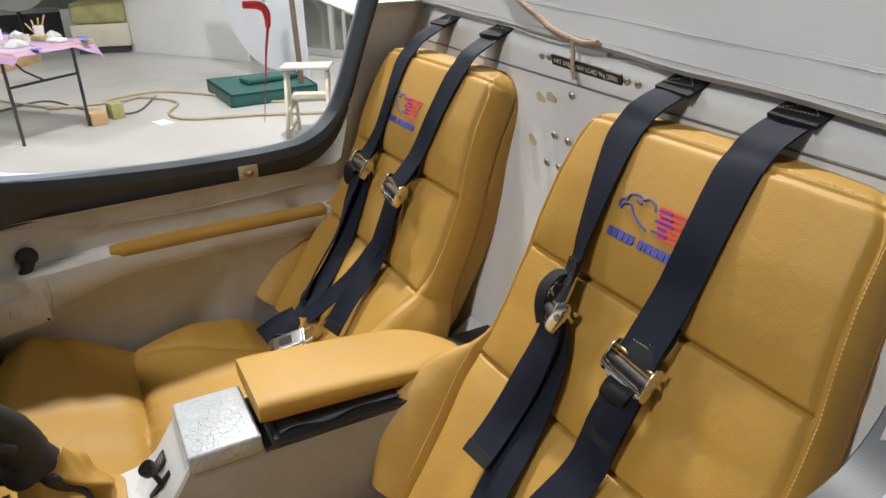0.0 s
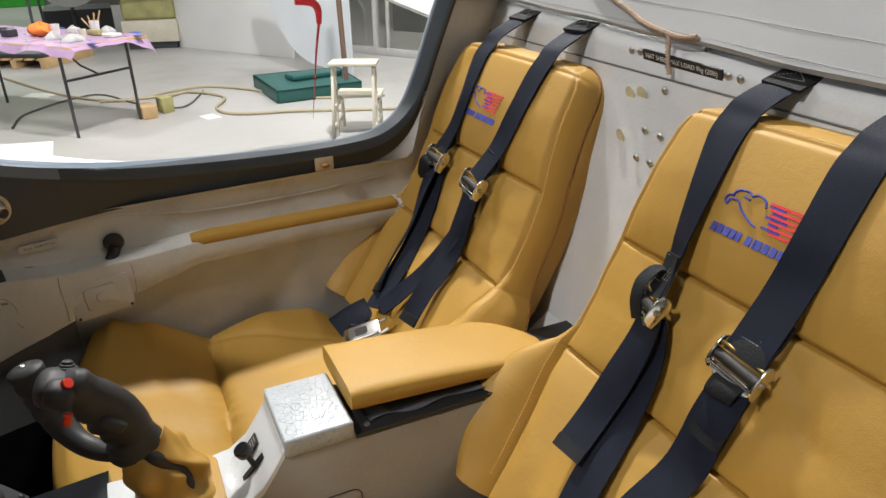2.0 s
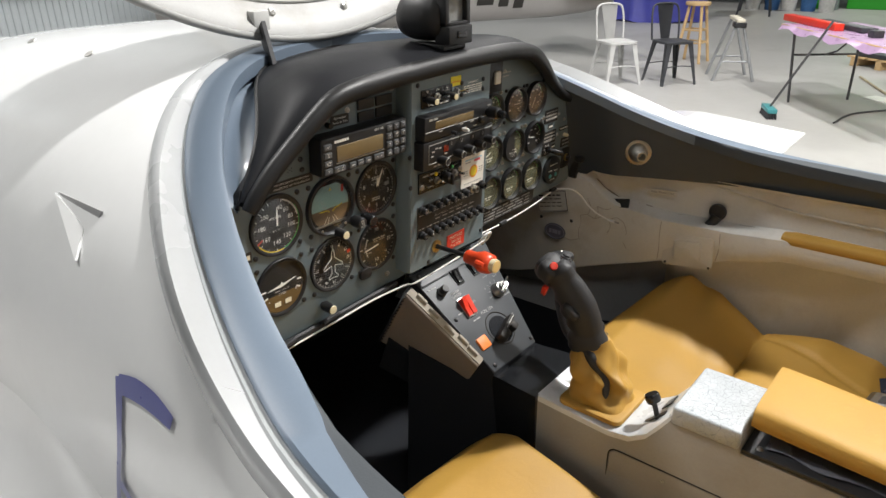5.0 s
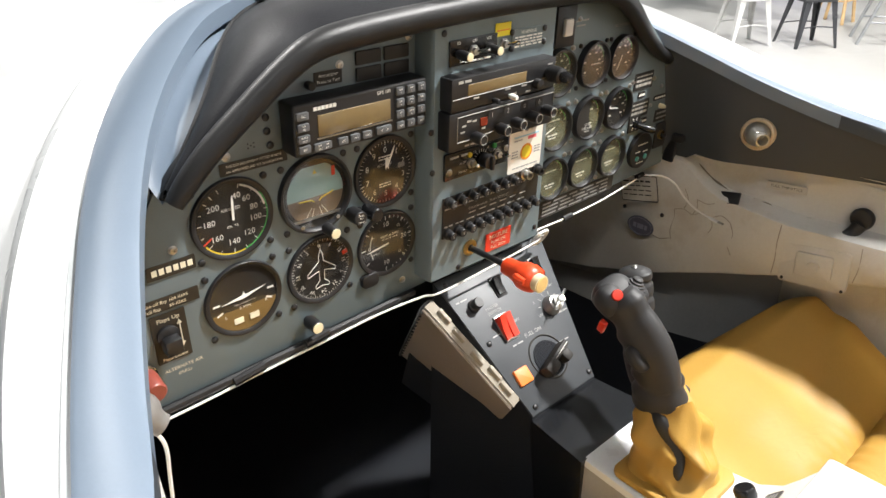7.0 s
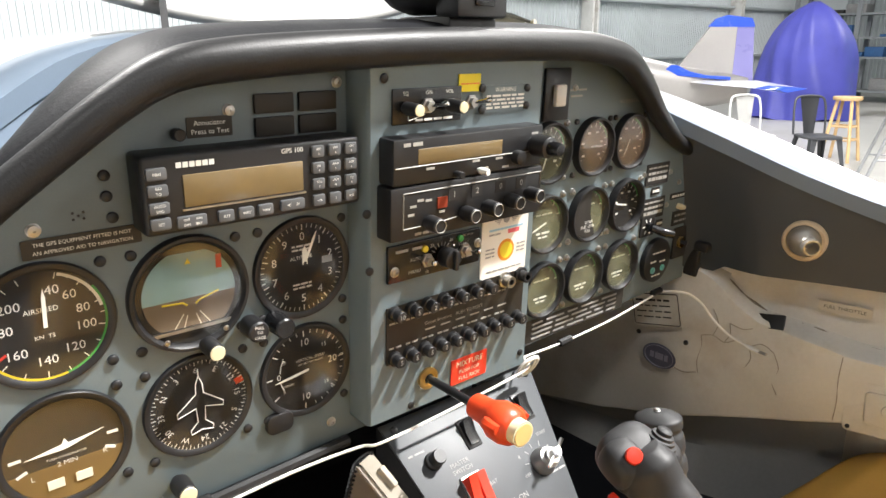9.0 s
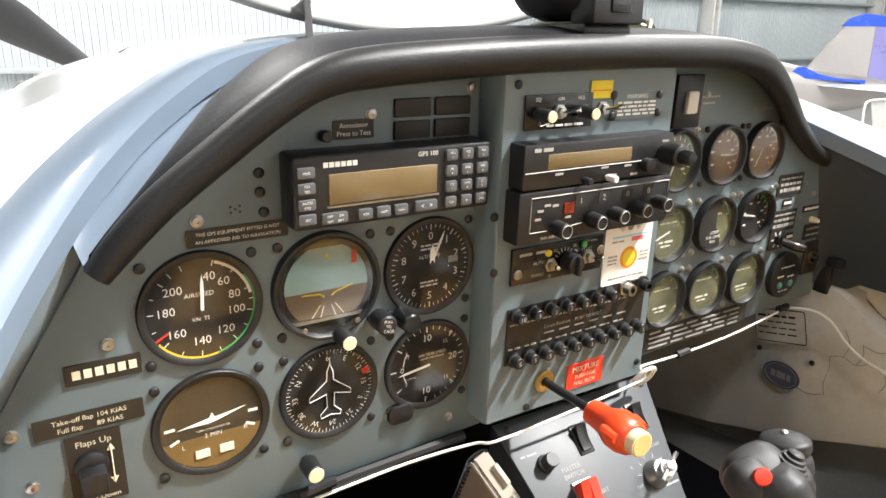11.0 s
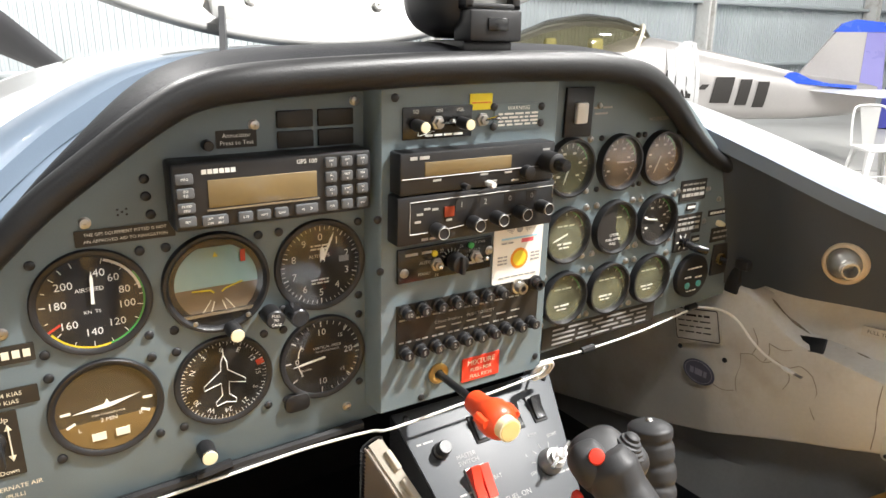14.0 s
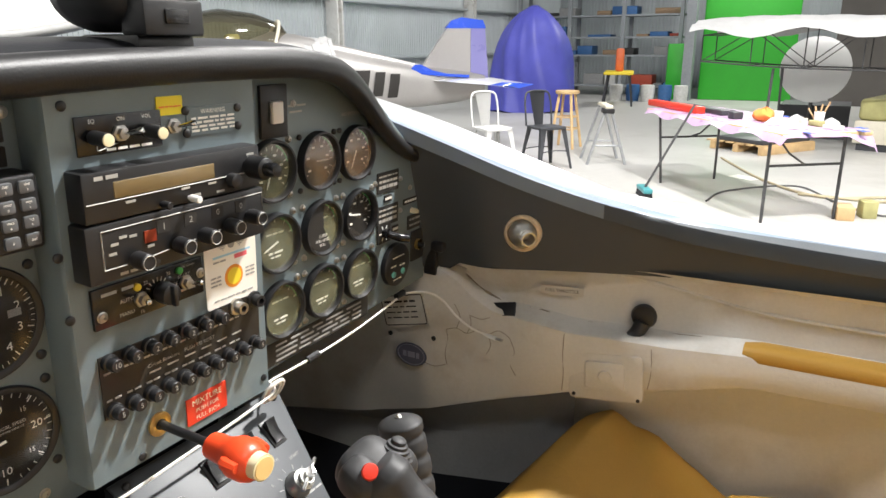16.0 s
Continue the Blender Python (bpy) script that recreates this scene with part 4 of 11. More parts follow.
def badge(parent):
    """Embroidered emblem: bird's head outline, red stripes and a line of plain bars for its lettering."""
    h0 = 0.470
    blue = material("blue_embroidery", (0.045, 0.06, 0.33), rough=0.7, vary=0.2, fine=900, bump=0.4)
    red = material("red_embroidery", (0.62, 0.03, 0.04), rough=0.7, vary=0.2, fine=900, bump=0.4)
    z = lambda x, y: back_depth(x, y) + 0.0008
    ox = -0.017
    b = bm_new()
    outline = [(0.028, 0.012), (0.024, 0.020), (0.012, 0.022), (0.006, 0.018), (0.000, 0.022), (-0.010, 0.019), (-0.014, 0.010)]
    for pts in (outline, [(0.027, 0.011), (0.034, 0.009), (0.036, 0.001), (0.032, -0.003), (0.030, 0.004), (0.020, 0.006), (0.012, -0.004), (-0.002, -0.014), (-0.012, -0.018)], [(0.014, 0.014), (0.006, 0.012)]):
        tube(b, [(ox - 0.014 - x * 1.02, h0 + y * 0.78, z(ox - x, h0 + y)) for x, y in pts], 0.0013, 5, 3)
    part("bird_outline", b, blue, parent, "blue embroidered bird's head outline")
    b = bm_new()
    for k in range(6):
        y = h0 + 0.014 - 0.0056 * k
        x0, x1 = ox + 0.004 + 0.002 * k, ox + 0.060 - 0.002 * k
        box(b, x0, y - 0.0015, z(0.02, y) - 0.001, x1, y + 0.0015, z(0.02, y) + 0.0004)
    part("stripe_set", b, red, parent, "red embroidered stripes", smooth=0)
    b = bm_new()
    for k in range(5):
        y = h0 + 0.0112 - 0.0056 * k
        box(b, ox + 0.004 + 0.006 * (k % 2), y - 0.0013, z(0.01, y) - 0.001, ox + 0.022 + 0.004 * (k % 3), y + 0.0013, z(0.01, y) + 0.0004)
    x = -0.070
    for w in (0.009, 0.010, 0.010, 0.008, 0.008, 0.0, 0.010, 0.004, 0.010, 0.010, 0.010, 0.010, 0.008, 0.008):
        if w:
            t = bm_new()
            box(t, x, h0 - 0.0345, z(0, h0 - 0.030) - 0.001, x + w * 0.72, h0 - 0.0245, z(0, h0 - 0.030) + 0.0004)
            part("emblem_bar", t, blue, parent, smooth=0)
        x += w * 0.93 if w else 0.005
    part("blue_stripe_set", b, blue, parent, "blue embroidered stripes", smooth=0)


def make_seat(xc, flip, label):
    # x across (to the aircraft's left, seen from the front), y up the back, z forwards
    t = radians(BACK_TILT)
    up = Vector((0, -math.sin(t), math.cos(t)))
    fwd = Vector((0, math.cos(t), math.sin(t)))
    across = up.cross(fwd)
    rot = Matrix((across, up, fwd)).transposed().to_4x4()
    th = thing("aircraft_seat", Matrix.Translation((xc, -0.720, 0.925)) @ rot, label, "seat", "cockpit seats")
    seat_back(th)
    badge(th)
    return th


SEAT_R = make_seat(0.308, 1, "tan leather bucket seat back with embroidered emblem and pleated panels")
SEAT_L = copy_thing(SEAT_R, Matrix.Translation((-0.296 - 0.308, 0, 0)) @ SEAT_R.matrix_basis)
for xa, xb, out, cut in ((0.075, 0.505, 1, 0.030), (-0.530, -0.100, -1, 0.02)):
    th = thing("seat_squab", label="tan leather seat base cushion with cross seam, on the cabin floor", category="seat cushion", group="cockpit seat cushions")
    seat_cushion(th, xa, xb, -0.135, -0.74, 0.917, out, cut)
    b = bm_new()
    box(b, xa + 0.02, -0.72, 0.70, xb - 0.02, -0.16, 0.80)
    part("base_block", b, CARPET, th)


# ---- instrument panel ----
PANEL_TILT = -2.98
PANEL = Matrix.Translation((0, 0, 1.267)) @ Matrix.Rotation(radians(90 - PANEL_TILT), 4, "X")
PANEL_THING = thing("instrument_panel", PANEL, "blue-grey painted instrument panel crowded with round dials and radios", "instrument panel")
STACK_N = 0.028


def at(u, v, n=0.0, spin=0.0):
    return pose(u, v, n, 0, 0, spin)


def panel_plates():
    left = [(-0.515, -0.135), (-0.10, -0.122), (0.10, -0.106), (0.36, -0.095), (0.425, -0.092), (0.462, -0.080), (0.466, -0.055), (0.440, 0.010), (0.402, 0.070), (0.36, 0.105), (0.29, 0.165), (0.23, 0.20), (0.15, 0.215), (-0.20, 0.21), (-0.27, 0.19), (-0.33, 0.145), (-0.40, 0.085), (-0.46, -0.01)]
    b = bm_new()
    prism(b, left, -0.004, 0.0, 0.0008)
    part("base_plate", b, PANEL_GREY, PANEL_THING)
    b = bm_new()
    # raised centre stack with sloping left flank
    loft(b, [[(-0.1138, v, 0.0002), (-0.1130, v, STACK_N - 0.003), (-0.1108, v, STACK_N), (0.072 - 0.016 * (v - 0.19), v, STACK_N), (0.075 - 0.016 * (v - 0.19), v, STACK_N - 0.003), (0.076 - 0.016 * (v - 0.19), v, 0.0002)] for v in (-0.103, 0.203)])
    part("stack_housing", b, PANEL_GREY, PANEL_THING)
    b = bm_new()
    prism(b, [(-0.515, -0.138), (-0.40, -0.138), (-0.40, 0.095), (-0.44, 0.092), (-0.485, 0.070), (-0.515, 0.015)], -0.010, -0.003, 0.001)
    part("side_plate", b, PANEL_GREY, PANEL_THING)
    b = bm_new()
    # dark trim with white wire loops along the lower edge
    tube(b, [(-0.50, -0.136, 0.004), (-0.30, -0.130, 0.005), (-0.12, -0.124, 0.006)], 0.005, 8)
    part("edge_trim", b, BLACK, PANEL_THING, "black edge trim")


panel_plates()


def make_screw():
    b = bm_new()
    lathe(b, [(0.0036, 0.0), (0.0036, 0.0014), (0.0028, 0.0022), (0.0, 0.0026)], 12)
    return finish(b, "screw", BLACK)


def make_silver_screw():
    b = bm_new()
    lathe(b, [(0.0044, 0.0), (0.0044, 0.0006), (0.0036, 0.0010), (0.0033, 0.0022), (0.0010, 0.0027), (0.0008, 0.0016), (0.0, 0.0016)], 14)
    return finish(b, "screw", STEEL)


SCREW, SILVER = make_screw(), make_silver_screw()


def screws(points, n=0.0, mesh=None):
    for k, (u, v) in enumerate(points):
        piece("screw", mesh or SCREW, PANEL_THING, at(u, v, n, 17 * k))


def dial(name, label, u, v, r, depth=0.006, bezel=0.0035, face=None, lip=0.0045, square=False, glass=GLASS, bez_mat=None):
    """A recessed round instrument: returns its bezel part; face at z = 0.0008 of the panel's frame."""
    b = bm_new()
    lathe(b, [(r * 1.02, 0.0), (r * 1.02, bezel * 0.7), (r, bezel), (r - lip * 0.5, bezel), (r - lip, bezel * 0.5), (r - lip, 0.0006), (0.0, 0.0006)], 48, at(u, v))
    ob = part(name, b, bez_mat or BLACK, PANEL_THING, label)
    b = bm_new()
    prism(b, disc_outline(r - lip, 48, u, v), 0.0006, 0.0009)
    part("dial_face", b, face or BLACK_FACE, ob)
    if glass:
        b = bm_new()
        lathe(b, [(r - lip, bezel * 0.55), (0.0, bezel * 0.55 + 0.0002)], 48, at(u, v))
        g = part("glass", b, glass, ob, "clear instrument glass")
        g.visible_shadow = False
    return ob


Z_INK = 0.0012


def polar(u, v, r, deg):
    a = radians(90 - deg)
    return u + r * math.cos(a), v + r * math.sin(a)


def ticks(bm, u, v, r0, r1, degs, w):
    for d in degs:
        a = radians(90 - d)
        t = bm_new()
        box(t, r0, -w / 2, Z_INK - 0.0001, r1, w / 2, Z_INK + 0.0001)
        merge(bm, t, at(u, v) @ Matrix.Rotation(a, 4, "Z"))


def arc(bm, u, v, r0, r1, d0, d1, z=Z_INK):
    n = max(4, int(abs(d1 - d0) / 4))
    o = [polar(u, v, r1, d0 + (d1 - d0) * k / n) for k in range(n + 1)] + [polar(u, v, r0, d1 + (d0 - d1) * k / n) for k in range(n + 1)]
    f = bm.faces.new([bm.verts.new((x, y, z)) for x, y in o][::-1])


def words(bm, text, u, v, size, z=Z_INK, spin=0.0, align="CENTER"):
    letters(bm, text, size, at(u, v, z, spin), align)


def needle(ob, u, v, deg, length, w, back=0.2, z=0.0022, mat=None, name="needle"):
    b = bm_new()
    prism(b, [(-w * 0.5, -length * back), (w * 0.5, -length * back), (w * 0.5, length * 0.75), (0, length), (-w * 0.5, length * 0.75)], 0, 0.0005, m=at(u, v, z) @ Matrix.Rotation(radians(-deg), 4, "Z"))
    part(name, b, mat or WHITE_INK, ob, "white pointer", smooth=0)


def hub(ob, u, v, r=0.004, mat=None):
    b = bm_new()
    lathe(b, [(r, 0.0015), (r, 0.003), (0.0, 0.0033)], 16, at(u, v))
    part("hub", b, mat or BLACK, ob)


def knob(ob, u, v, n0, r, length, mat=None, cap=None, name="knob", flute=0, tip=None, label=""):
    b = bm_new()
    lathe(b, [(r * 0.6, n0), (r * 0.6, n0 + length * 0.15), (r * 0.95, n0 + length * 0.2), (r, n0 + length * 0.3), (r * 0.94, n0 + length * 0.95), (r * 0.8, n0 + length), (0, n0 + length)], 20, at(u, v))
    k = part(name, b, mat or BLACK, ob, label)
    if cap:
        b = bm_new()
        lathe(b, [(r * 0.86, n0 + length + 0.0002), (r * 0.80, n0 + length + 0.001), (0, n0 + length + 0.0014)], 20, at(u, v))
        part("cap", b, cap, k)
    return k


def six_pack():
    R = 0.0405
    UA, UH, UT = -0.333, -0.2435, -0.1555
    VT, VB = 0.0425, -0.0455
    for u in (UA, UH, UT):
        for v in (VT, VB):
            screws([(u + sx * 0.0355, v + sy * 0.0345) for sx in (-1, 1) for sy in (-1, 1)])
    # airspeed
    ob = dial("airspeed_indicator", "black airspeed indicator with white figures and coloured arcs", UA, VT, R)
    ink = bm_new()
    marks = {"40": 16, "60": 42, "80": 73, "100": 102, "120": 141, "140": 184, "160": 229, "180": 273, "200": 311}
    for k, d in marks.items():
        x, y = polar(UA, VT, 0.0232, d)
        words(ink, k, x, y, 0.0084)
    for a, c in zip(list(marks.values()), list(marks.values())[1:]):
        ticks(ink, UA, VT, 0.0305, 0.0345, [a], 0.0006)
        ticks(ink, UA, VT, 0.0318, 0.0345, [(a + c) / 2], 0.0005)
    ticks(ink, UA, VT, 0.0305, 0.0345, [311, 325, 340], 0.0006)
    words(ink, "AIRSPEED", UA - 0.001, VT + 0.0105, 0.0046)
    words(ink, "KN  TS", UA - 0.001, VT - 0.007, 0.0038)
    arc(ink, UA, VT, 0.0325, 0.0345, 18, 80)
    part("markings", ink, WHITE_INK, ob, smooth=0)
    for c, d0, d1 in ((GREEN_INK, 55, 166), (YELLOW_INK, 166, 236)):
        a = bm_new()
        arc(a, UA, VT, 0.0345, 0.0362, d0, d1)
        part("colour_arc", a, c, ob, smooth=0)
    a = bm_new()
    ticks(a, UA, VT, 0.026, 0.0362, [240], 0.0016)
    part("limit_line", a, RED_INK, ob, smooth=0)
    needle(ob, UA, VT, 3, 0.025, 0.0022, 0.02)
    # attitude
    ob = dial("attitude_indicator", "attitude indicator with pale blue sky and brown ground halves", UH, VT, R + 0.001, bezel=0.006)
    sky = material("horizon_sky_blue", (0.29, 0.43, 0.42), rough=0.5, vary=0.15, bump=0)
    earth = material("horizon_earth_brown", (0.19, 0.14, 0.09), rough=0.5, vary=0.25, bump=0)
    for nm, c, f0, f1 in (("sky_half", sky, -0.003, 0.03), ("ground_half", earth, -0.024, -0.003)):
        b = bm_new()
        o = []
        for k in range(33):
            y = f0 + (f1 - f0) * k / 32
            o.append((math.sqrt(max(0, 0.0325 ** 2 - y * y)), y))
        o = o + [(-x, y) for x, y in o[::-1]]
        prism(b, [(UH + x, VT + y) for x, y in o], 0.0010, 0.0014)
        part(nm, b, c, ob, smooth=0)
    b = bm_new()
    box(b, UH - 0.028, VT - 0.027, 0.0012, UH + 0.030, VT - 0.0245, 0.003)
    part("lower_mask", b, STEEL, ob)
    b = bm_new()
    for a0, a1 in (((-0.020, -0.0045), (-0.006, -0.0055)), ((0.006, -0.0055), (0.020, -0.0015)), ((-0.006, -0.0055), (-0.003, -0.008)), ((0.003, -0.008), (0.006, -0.0055))):
        tube(b, [(UH + a0[0], VT + a0[1], 0.0022), (UH + a1[0], VT + a1[1], 0.0022)], 0.0007, 6, smooth=False)
    prism(b, [(UH - 0.002, VT + 0.022), (UH + 0.002, VT + 0.022), (UH, VT + 0.026)], 0.0018, 0.0022)
    part("aeroplane_bar", b, YELLOW_INK, ob, "yellow aeroplane bars", smooth=0)
    b = bm_new()
    box(b, UH + 0.0195, VT + 0.015, 0.0018, UH + 0.0235, VT + 0.025, 0.0022)
    part("warning_flag", b, RED_INK, ob, smooth=0)
    b = bm_new()
    for d in (-35, -18, 18, 35):
        t = bm_new()
        box(t, -0.0004, -0.022, 0.0016, 0.0004, -0.010, 0.0018)
        merge(b, t, at(UH, VT - 0.006) @ Matrix.Rotation(radians(d), 4, "Z"))
    part("perspective_lines", b, CREAM_INK, ob, smooth=0)
    k = knob(ob, UH + 0.008, VT - 0.040, 0.0, 0.0065, 0.022, BLACK, IVORY, "adjust_knob")
    k2 = knob(PANEL_THING, UH + 0.040, VT - 0.0335, 0.0, 0.0085, 0.022, BLACK, None, "cage_knob", label="black pull-to-cage knob")
    ink = bm_new()
    for t, dv in (("PULL", 0.0038), ("TO", 0.0), ("CAGE", -0.004)):
        words(ink, t, UH + 0.040, VT - 0.0335 + dv, 0.0033, 0.0224, -8)
    part("markings", ink, WHITE_INK, k2, smooth=0)
    for du in (-0.020, 0.022):
        piece("screw", SILVER, PANEL_THING, at(UH + du, VT - 0.0305, 0.006) @ Matrix.Diagonal((0.5, 0.5, 0.5, 1)))
    # altimeter
    ob = dial("altimeter", "black altimeter with white figures and two pointers", UT, VT, R)
    ink = bm_new()
    for k in range(10):
        x, y = polar(UT, VT, 0.0252, 36 * k)
        words(ink, str(k), x, y, 0.0092)
    ticks(ink, UT, VT, 0.0305, 0.0350, range(0, 360, 36), 0.0008)
    ticks(ink, UT, VT, 0.0322, 0.0350, [7.2 * k for k in range(50)], 0.0004)
    words(ink, "ALTITUDE", UT - 0.001, VT + 0.0085, 0.0042)
    for k, dv in enumerate((0.015, 0.018, -0.013, -0.016)):
        bars(ink, UT - 0.009, UT + 0.007, VT + dv, 0.0014, Z_INK, 3, k)
    part("markings", ink, WHITE_INK, ob, smooth=0)
    b = bm_new()
    box(b, UT + 0.017, VT + 0.0005, 0.001, UT + 0.026, VT + 0.006, 0.0014)
    part("pressure_window", b, GREY_INK, ob, smooth=0)
    needle(ob, UT + 0.001, VT + 0.004, 24, 0.027, 0.0020, 0.05)
    needle(ob, UT + 0.001, VT + 0.004, 0, 0.014, 0.0042, 0.05, 0.0026)
    hub(ob, UT + 0.001, VT + 0.004, 0.0022)
    knob(ob, UT - 0.028, VT - 0.0355, 0.0, 0.0085, 0.024, BLACK_GLOSS, None, "setting_knob")
    # turn coordinator
    ob = dial("turn_coordinator", "turn coordinator with a white aeroplane symbol", UA, VB, R)
    ink = bm_new()
    prism(ink, [(UA - 0.024, VB + 0.0005), (UA - 0.002, VB + 0.0045), (UA, VB + 0.0085), (UA + 0.002, VB + 0.0045), (UA + 0.024, VB + 0.0075), (UA + 0.002, VB + 0.001), (UA - 0.002, VB + 0.0005)], 0.0014, 0.0018)
    for s in (-1, 1):
        for d in (2, 24):
            t = bm_new()
            box(t, 0.0255, -0.0011, Z_INK, 0.0325, 0.0011, Z_INK + 0.0002)
            merge(ink, t, at(UA, VB + 0.003) @ Matrix.Diagonal((s, 1, 1, 1)) @ Matrix.Rotation(radians(-d), 4, "Z"))
    words(ink, "2 MIN", UA, VB - 0.0095, 0.0048)
    words(ink, "TURN COORDINATOR", UA, VB - 0.0045, 0.0023)
    words(ink, "L", UA - 0.021, VB - 0.0145, 0.0052)
    words(ink, "R", UA + 0.023, VB - 0.0105, 0.0052)
    part("markings", ink, WHITE_INK, ob, smooth=0)
    # the tan seat's reflection, laid over the lower dial as a coloured plate
    b = bm_new()
    o = [polar(UA, VB, 0.0355, d) for d in range(105, 256, 6)]
    prism(b, o, 0.0009, 0.0011)
    part("seat_reflection", b, material("tan_seat_reflection", (0.16, 0.10, 0.035), rough=0.5, vary=0.15, bump=0), ob, smooth=0)
    b = bm_new()
    for du in (-0.0085, 0.0085):
        box(b, UA + du - 0.005, VB - 0.026, 0.0014, UA + du + 0.005, VB - 0.0195, 0.0020)
    part("ball_window", b, CREAM_INK, ob, smooth=0)
    # directional gyro
    ob = dial("directional_gyro", "directional gyro with a white outlined aeroplane on black", UH, VB, R - 0.0005)
    ink = bm_new()
    for k, t in enumerate(("6", "E", "12", "15", "S", "21", "24", "W", "30", "33", "N", "3")):
        x, y = polar(UH, VB, 0.0282, 30 * k - 3)
        words(ink, t, x, y, 0.0064, spin=-(30 * k - 3))
    ticks(ink, UH, VB, 0.0322, 0.0356, range(-3, 357, 10), 0.0005)
    ticks(ink, UH, VB, 0.0338, 0.0356, range(2, 362, 10), 0.0004)
    plane = [(0, 0.031), (0, 0.025), (0.0026, 0.018), (0.003, 0.010), (0.018, -0.002), (0.018, -0.006), (0.0035, -0.002), (0.003, -0.014), (0.009, -0.020), (0.0085, -0.0235), (0, -0.0215)]
    plane = plane + [(-x, y) for x, y in plane[::-1][1:]]
    tube(ink, [(UH + x * 0.95, VB + y * 0.95, 0.0018) for x, y in plane], 0.00045, 5, smooth=False)
    part("markings", ink, WHITE_INK, ob, smooth=0)
    k = knob(ob, UH - 0.0215, VB - 0.0565, 0.0, 0.0075, 0.022, BLACK, IVORY, "adjust_knob", label="black knob with an ivory cap")
    b = bm_new()
    arc(b, UH, VB, 0.029, 0.0356, 66, 76)
    part("heading_bug", b, ORANGE_PLASTIC, ob, smooth=0)
    # vertical speed
    ob = dial("vertical_speed_indicator", "black vertical speed indicator with white figures", UT, VB, R - 0.0005)
    ink = bm_new()
    for t, d, s in (("0", 270, 0.0075), ("5", 304, 0.0050), ("10", 357, 0.0088), ("15", 42, 0.0052), ("20", 84, 0.0088), ("15", 132, 0.0052), ("10", 183, 0.0088), ("5", 236, 0.0050)):
        x, y = polar(UT, VB, 0.0245, d)
        words(ink, t, x, y, s)
    ticks(ink, UT, VB, 0.0300, 0.0350, [304, 357, 42, 84, 132, 183, 236, 270], 0.0009)
    ticks(ink, UT, VB, 0.0318, 0.0350, [304 + 10.6 * k for k in range(1, 22) if k not in (5,)], 0.0005)
    words(ink, "VERTICAL SPEED", UT + 0.004, VB + 0.0095, 0.0036)
    words(ink, "100 FEET PER MINUTE", UT + 0.004, VB + 0.0058, 0.0024)
    words(ink, "UP", UT - 0.019, VB + 0.0115, 0.0030, spin=55)
    words(ink, "DOWN", UT - 0.0165, VB - 0.0095, 0.0030)
    tube(ink, [(UT - 0.0235, VB + 0.004, 0.0016), (UT - 0.0225, VB + 0.010, 0.0016), (UT - 0.0205, VB + 0.014, 0.0016)], 0.0005, 5)
    tube(ink, [(UT - 0.0235, VB - 0.004, 0.0016), (UT - 0.0225, VB - 0.008, 0.0016), (UT - 0.0205, VB - 0.012, 0.0016)], 0.0005, 5)
    part("markings", ink, WHITE_INK, ob, smooth=0)
    needle(ob, UT, VB, 262, 0.029, 0.0019, 0.05)
    b = bm_new()
    prism(b, round_rect(UT - 0.038, VB - 0.047, UT - 0.015, VB - 0.030, 0.006), 0.0, 0.005, 0.001)
    part("corner_lug", b, BLACK, ob)


six_pack()


def placard(name, u0, v0, u1, v1, lines, n=0.0, mat=None, ink=None, label="", spin=0.0, parent=None):
    """A thin engraved plate; lines: (text or None, fraction down, size)."""
    b = bm_new()
    prism(b, round_rect(u0, v0, u1, v1, 0.0008, 2), n + 0.0002, n + 0.0012)
    ob = part(name, b, mat or BROWN_FACE, parent or PANEL_THING, label, smooth=0)
    t = bm_new()
    for k, (text, f, size) in enumerate(lines):
        v = v1 + (v0 - v1) * f
        if text is None:
            bars(t, u0 + (u1 - u0) * 0.08, u1 - (u1 - u0) * 0.08, v, size, n + 0.0014, 5, k + int(1000 * abs(u0)))
        else:
            words(t, text, (u0 + u1) / 2, v, size, n + 0.0015)
    if len(t.verts):
        part("lettering", t, ink or WHITE_INK, ob, smooth=0)
    else:
        t.free()
    return ob


